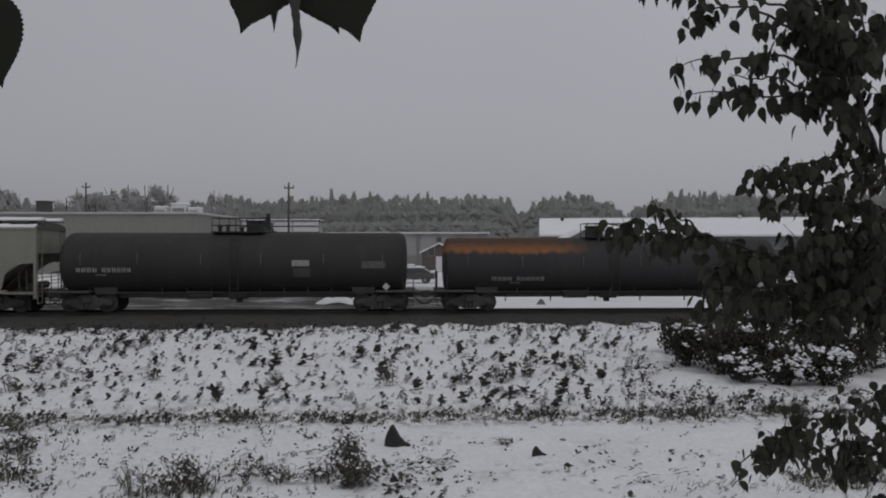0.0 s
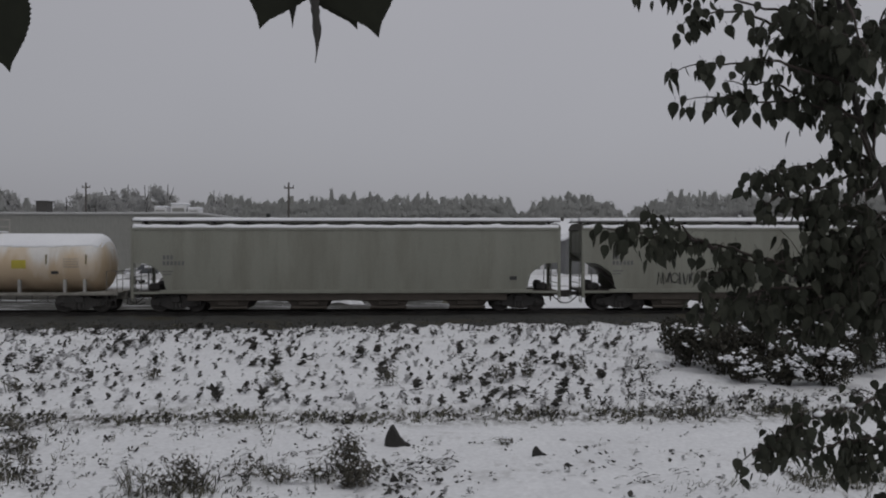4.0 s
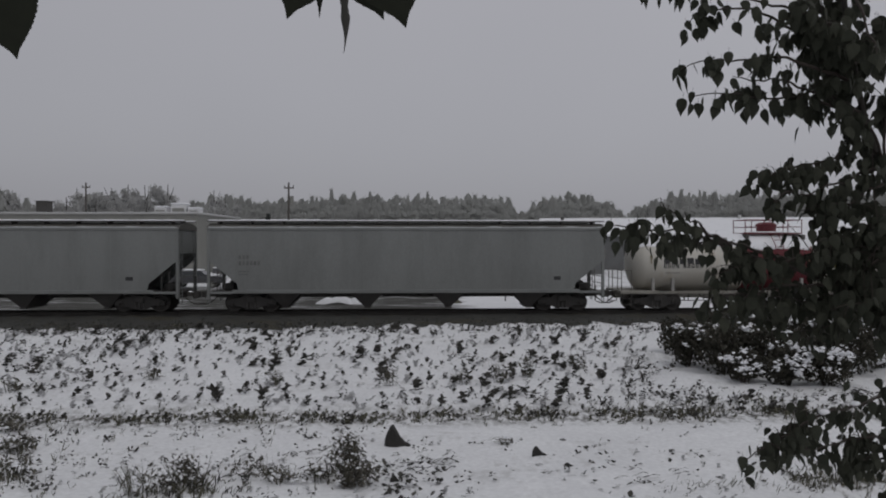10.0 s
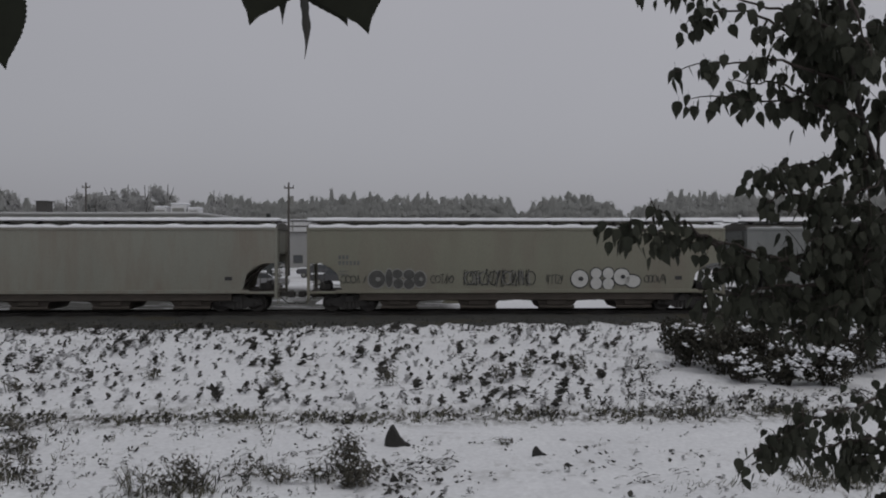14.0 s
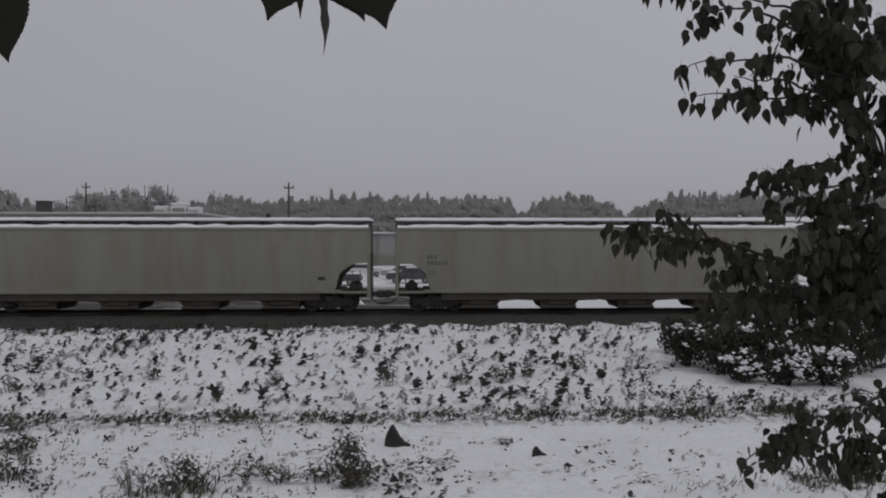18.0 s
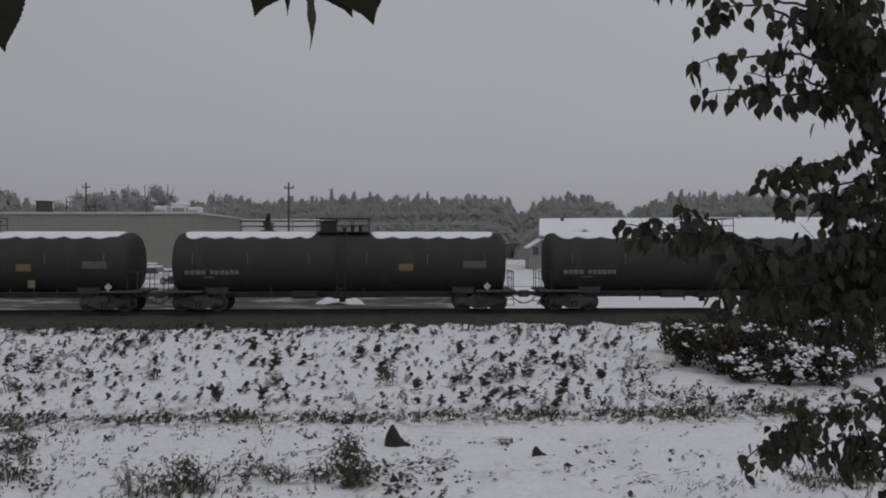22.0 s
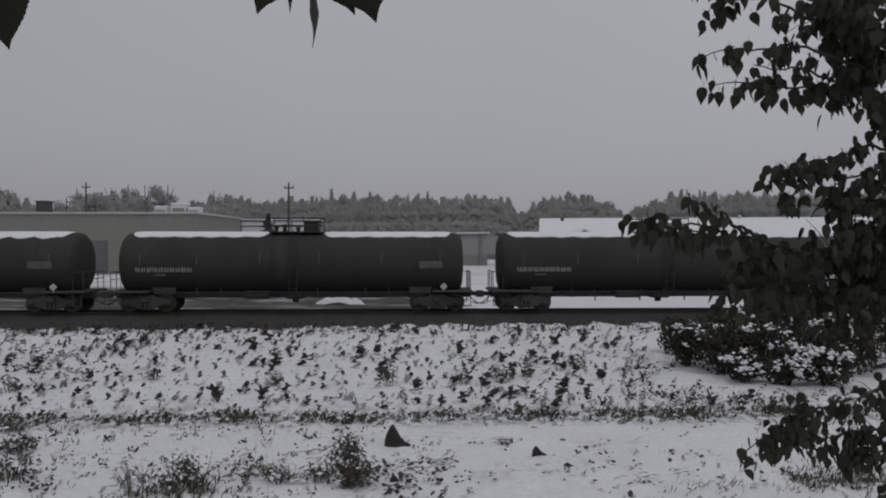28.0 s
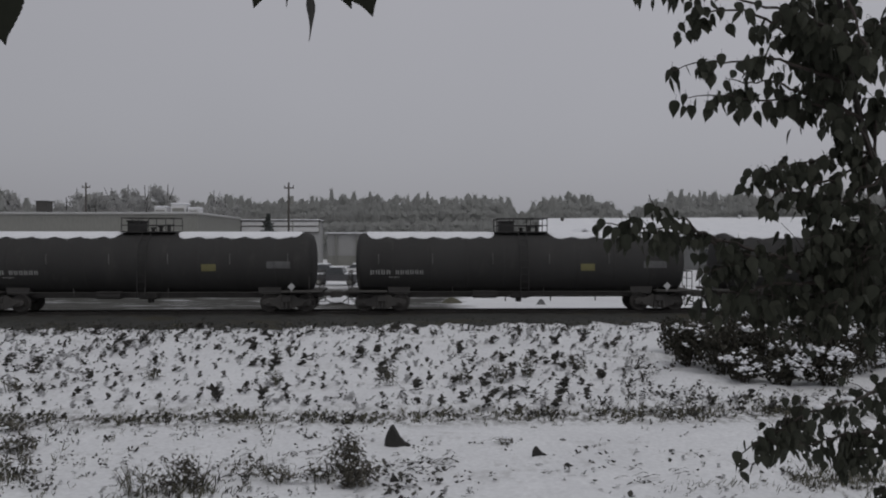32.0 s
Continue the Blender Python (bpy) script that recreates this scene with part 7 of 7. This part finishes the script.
def motions():
    """The train rolls by; branches and hanging leaves sway in the wind."""
    run = [(0.0,-0.0),(0.5,5.84),(1.0,11.7),(1.5,17.92),(2.0,23.75),(2.5,29.61),(3.0,35.41),(3.5,41.28),
            (5.5,64.95),(6.0,70.78),(6.5,76.66),(7.0,82.52),(7.5,88.35),(8.0,94.59),(8.5,100.45),(9.0,106.3),
            (9.5,112.15),(10.0,118.0),(10.5,123.8),(11.0,129.87),(11.5,135.89),(12.0,141.74),(12.5,147.64),(13.0,153.51),
            (13.5,159.38),(14.0,165.3),(14.5,171.11),(16.5,194.77),(17.0,200.46),(17.5,206.48),(18.0,212.56),(18.5,218.46),
            (19.0,224.38),(19.5,230.31),(20.0,236.21),(20.5,242.12),(21.0,248.07),(21.5,254.44),(22.0,260.38),(22.5,266.31),
            (23.0,272.29),(23.5,278.22),(24.0,284.16),(24.5,290.12),(25.0,296.42),(25.5,302.36),(27.5,326.03),(28.0,331.99),
            (28.5,338.33),(29.0,344.3),(29.5,350.27),(30.0,356.21),(30.5,362.2),(31.0,368.16),(31.5,374.51),(32.0,380.49)]
    for car, start in TRAIN:
        walk(car, [(t, track_pose(start + u)) for t, u in run])
        # the wheels turn while the car is near
        def gone(t):
            return start + float(np.interp(t, [r[0] for r in run], [r[1] for r in run]))
        near = [k / FPS for k in range(0, 32 * FPS + 1) if abs(gone(k / FPS)) < 33]
        turns = [(t, gone(t)) for t in near]
        if turns and turns[0][0] > 0.0:
            turns.insert(0, (0.0, turns[0][1]))
        if turns and turns[-1][0] < 32.0:
            turns.append((32.0, turns[-1][1]))
        for w in car.children:
            if turns and w.name.startswith("wheelset"):
                x = w.location.x
                walk(w, [(t, pose(x, 0, 0.457, 0, math.degrees(u / 0.457), 0)) for t, u in turns])

    def sway(thing_, rows, reach, lean=0.0):
        walk(thing_, [(t, pose(0.01 * reach * a, 0, 0.01 * reach * b, 0, lean * a, 0)) for t, a, b in rows])

    rows = [(0.0,-0.21,0.32),(0.5,-0.43,0.1),(1.0,-0.77,-0.13),(1.5,-0.88,-0.47),(2.0,-0.77,-0.35),(2.5,-0.77,-0.35),(3.0,-0.88,-0.47),(3.5,-0.88,-0.35),
            (5.5,-0.88,-0.35),(6.0,-0.88,-0.35),(6.5,-0.66,-0.47),(7.0,-0.54,-0.24),(7.5,-0.32,-0.13),(8.0,0.01,-0.02),(8.5,0.13,-0.02),(9.0,0.24,0.21),
            (9.5,0.24,0.21),(10.0,0.13,0.1),(10.5,0.24,0.21),(11.0,0.35,0.1),(11.5,0.24,0.1),(12.0,0.01,-0.02),(12.5,-0.21,-0.13),(13.0,-0.54,-0.35),
            (13.5,-0.32,-0.24),(14.0,-0.43,-0.24),(14.5,-0.43,-0.35),(16.5,0.24,-0.13),(17.0,0.01,0.1),(17.5,0.13,0.1),(18.0,0.35,0.1),(18.5,0.35,0.43),
            (19.0,0.24,0.21),(19.5,-0.21,0.54),(20.0,-0.1,-0.02),(20.5,0.58,-0.24),(21.0,1.37,-0.35),(21.5,1.94,1.78),(22.0,1.83,0.54),(22.5,1.83,0.66),
            (23.0,0.92,-0.02),(23.5,0.13,-0.02),(24.0,0.01,0.21),(24.5,0.47,0.1),(25.0,0.13,0.1),(25.5,-0.32,-0.24),(27.5,2.61,1.22),(28.0,2.61,1.45),
            (28.5,1.6,0.66),(29.0,0.47,0.1),(29.5,-0.88,-0.13),(30.0,0.13,0.54),(30.5,0.24,0.66),(31.0,0.13,0.54),(31.5,-0.88,0.54),(32.0,-0.77,-0.13)]
    for i, b in enumerate(UPPER):
        sway(b, rows, 2.35 * (0.9 + 0.05 * i))
    sway(trunk, rows, 1.5)
    rows = [(0.0,-0.32,0.15),(0.5,-0.43,0.04),(1.0,-0.77,-0.07),(1.5,-0.88,-0.41),(2.0,-0.66,-0.3),(2.5,-0.88,-0.3),(3.0,-0.88,-0.53),(3.5,-0.88,-0.3),
            (5.5,-0.77,-0.3),(6.0,-0.88,-0.3),(6.5,-0.54,-0.3),(7.0,-0.43,-0.3),(7.5,-0.43,-0.19),(8.0,0.01,-0.07),(8.5,0.13,-0.07),(9.0,0.35,-0.07),
            (9.5,0.35,0.15),(10.0,0.35,0.04),(10.5,0.35,0.15),(11.0,0.47,0.04),(11.5,0.35,0.04),(12.0,0.13,0.04),(12.5,-0.1,-0.19),(13.0,-0.32,0.04),
            (13.5,-0.21,-0.19),(14.0,-0.43,0.04),(14.5,-0.1,-0.07),(16.5,0.47,0.15),(17.0,0.35,0.15),(17.5,0.24,0.38),(18.0,0.35,-0.19),(18.5,0.35,0.6),
            (19.0,0.13,0.27),(19.5,0.01,0.49),(20.0,-0.43,0.04),(20.5,0.35,-0.19),(21.0,1.03,0.27),(21.5,1.83,0.38),(22.0,1.71,0.15),(22.5,1.15,0.94),
            (23.0,1.6,0.82),(23.5,0.35,-0.19),(24.0,-0.1,-0.07),(24.5,0.47,0.49),(25.0,0.13,0.15),(25.5,0.01,-0.07),(27.5,2.35,0.61),(28.0,2.35,0.73),
            (28.5,1.44,0.33),(29.0,0.42,0.05),(29.5,-0.8,-0.07),(30.0,0.35,0.82),(30.5,0.24,0.6),(31.0,0.47,0.82),(31.5,-0.88,0.6),(32.0,-0.54,0.27)]
    for i, b in enumerate(MIDDLE):
        sway(b, rows, 2.2 * (0.9 + 0.05 * i))
    rows = [(0.0,-0.46,-0.28),(0.5,-0.57,0.51),(1.0,-0.34,-0.28),(1.5,-0.57,-0.17),(2.0,-0.68,0.28),(2.5,-0.34,-0.28),(3.0,-0.57,0.17),(3.5,-0.46,0.06),
            (5.5,0.0,-0.17),(6.0,-0.12,0.06),(6.5,-0.23,-0.17),(7.0,-0.12,-0.06),(7.5,0.0,0.06),(8.0,0.11,-0.06),(8.5,0.11,-0.06),(9.0,0.22,-0.39),
            (9.5,0.45,-0.39),(10.0,0.34,0.17),(10.5,0.0,-0.06),(11.0,0.11,-0.17),(11.5,0.56,0.06),(12.0,0.22,0.06),(12.5,-0.12,-0.17),(13.0,0.0,0.06),
            (13.5,0.0,0.17),(14.0,-0.12,-0.06),(14.5,0.0,-0.17),(16.5,0.68,0.06),(17.0,0.56,0.06),(17.5,0.22,-0.17),(18.0,0.22,0.06),(18.5,0.11,0.06),
            (19.0,-0.34,-0.06),(19.5,-0.23,-0.62),(20.0,0.34,0.4),(20.5,0.9,0.06),(21.0,0.45,-0.62),(21.5,0.11,1.19),(22.0,0.34,0.4),(22.5,-0.12,-0.39),
            (23.0,0.0,0.4),(23.5,0.56,-0.39),(24.0,0.45,-0.39),(24.5,0.68,-0.62),(25.0,0.45,-0.28),(25.5,-0.12,-0.06),(27.5,0.34,0.17),(28.0,0.22,1.19),
            (28.5,0.11,-0.28),(29.0,-0.34,0.17),(29.5,-0.57,0.96),(30.0,-0.57,-0.39),(30.5,-0.46,0.85),(31.0,-0.12,0.4),(31.5,-0.46,0.28),(32.0,-0.34,0.85)]
    for b in LOWER:
        sway(b, rows, 1.9)
    rows = [(0.0,-2.27,-1.51),(0.5,-1.82,-1.85),(1.0,-0.35,-1.17),(1.5,-0.01,-1.96),(2.0,-1.25,-1.73),(2.5,-1.14,-1.28),(3.0,-0.46,-1.39),(3.5,0.32,-1.17),
            (5.5,-1.25,-0.38),(6.0,-1.7,-0.6),(6.5,-0.91,-0.38),(7.0,-0.35,-0.15),(7.5,-0.46,-0.27),(8.0,-0.01,-0.04),(8.5,0.66,0.18),(9.0,1.79,0.41),
            (9.5,2.92,0.18),(10.0,3.82,0.41),(10.5,2.36,0.97),(11.0,1.0,0.07),(11.5,0.89,-0.27),(12.0,0.66,-0.15),(12.5,-0.13,-0.94),(13.0,0.21,-0.38),
            (13.5,-0.35,-0.72),(14.0,-1.14,-0.38),(14.5,-1.14,-0.49),(16.5,1.23,0.07),(17.0,1.0,0.07),(17.5,0.55,0.52),(18.0,1.23,0.18),(18.5,1.46,0.63),
            (19.0,1.68,0.52),(19.5,2.58,0.41),(20.0,3.59,1.76),(20.5,4.16,1.76),(21.0,2.47,1.2),(21.5,0.78,0.86),(22.0,-0.46,0.75),(22.5,0.32,0.41),
            (23.0,0.55,0.75),(23.5,-0.24,0.52),(24.0,-0.46,-0.04),(24.5,-0.8,0.18),(25.0,-1.02,0.29),(25.5,-0.8,0.29),(27.5,0.55,0.63),(28.0,-0.13,1.08),
            (28.5,0.32,0.75),(29.0,-0.91,0.86),(29.5,-2.15,0.41),(30.0,-1.36,0.75),(30.5,-1.14,0.86),(31.0,-1.93,0.75),(31.5,-2.38,0.52),(32.0,-0.57,1.88)]
    sway(near_twig, rows, 0.72)
    rows = [(0.0,-0.99,-3.18),(0.5,-0.76,-2.39),(1.0,-0.2,-1.94),(1.5,0.25,-1.83),(2.0,0.03,-2.05),(2.5,0.37,-1.61),(3.0,-0.09,-1.83),(3.5,0.03,-1.38),
            (5.5,-0.42,-0.93),(6.0,-0.54,-0.93),(6.5,-0.42,-0.59),(7.0,0.03,-0.47),(7.5,0.03,-0.59),(8.0,0.14,-0.25),(8.5,0.37,-0.13),(9.0,0.93,0.09),
            (9.5,1.61,0.2),(10.0,0.93,0.54),(10.5,1.61,0.66),(11.0,0.48,-0.13),(11.5,0.48,-0.47),(12.0,0.71,-0.13),(12.5,-0.42,-1.15),(13.0,0.25,-0.47),
            (13.5,-0.2,-0.81),(14.0,-0.54,-0.81),(14.5,-0.54,-0.59),(16.5,0.03,-0.13),(17.0,0.03,0.32),(17.5,-0.09,0.43),(18.0,-0.2,0.09),(18.5,0.48,0.77),
            (19.0,1.05,0.77),(19.5,0.71,0.54),(20.0,0.93,2.0),(20.5,0.82,2.57),(21.0,0.71,1.55),(21.5,0.48,1.55),(22.0,-0.65,1.44),(22.5,0.25,1.67),
            (23.0,0.25,1.33),(23.5,0.03,0.66),(24.0,-0.31,0.09),(24.5,-0.2,0.09),(25.0,-0.42,0.2),(25.5,-0.65,0.2),(27.5,-0.54,0.88),(28.0,-0.09,1.78),
            (28.5,-0.65,1.33),(29.0,-0.54,1.44),(29.5,-1.1,-0.47),(30.0,-0.54,0.88),(30.5,-0.88,0.43),(31.0,-1.1,0.09),(31.5,-0.88,2.8),(32.0,-0.54,2.34)]
    sway(edge_twig, rows, 0.68)


motions()
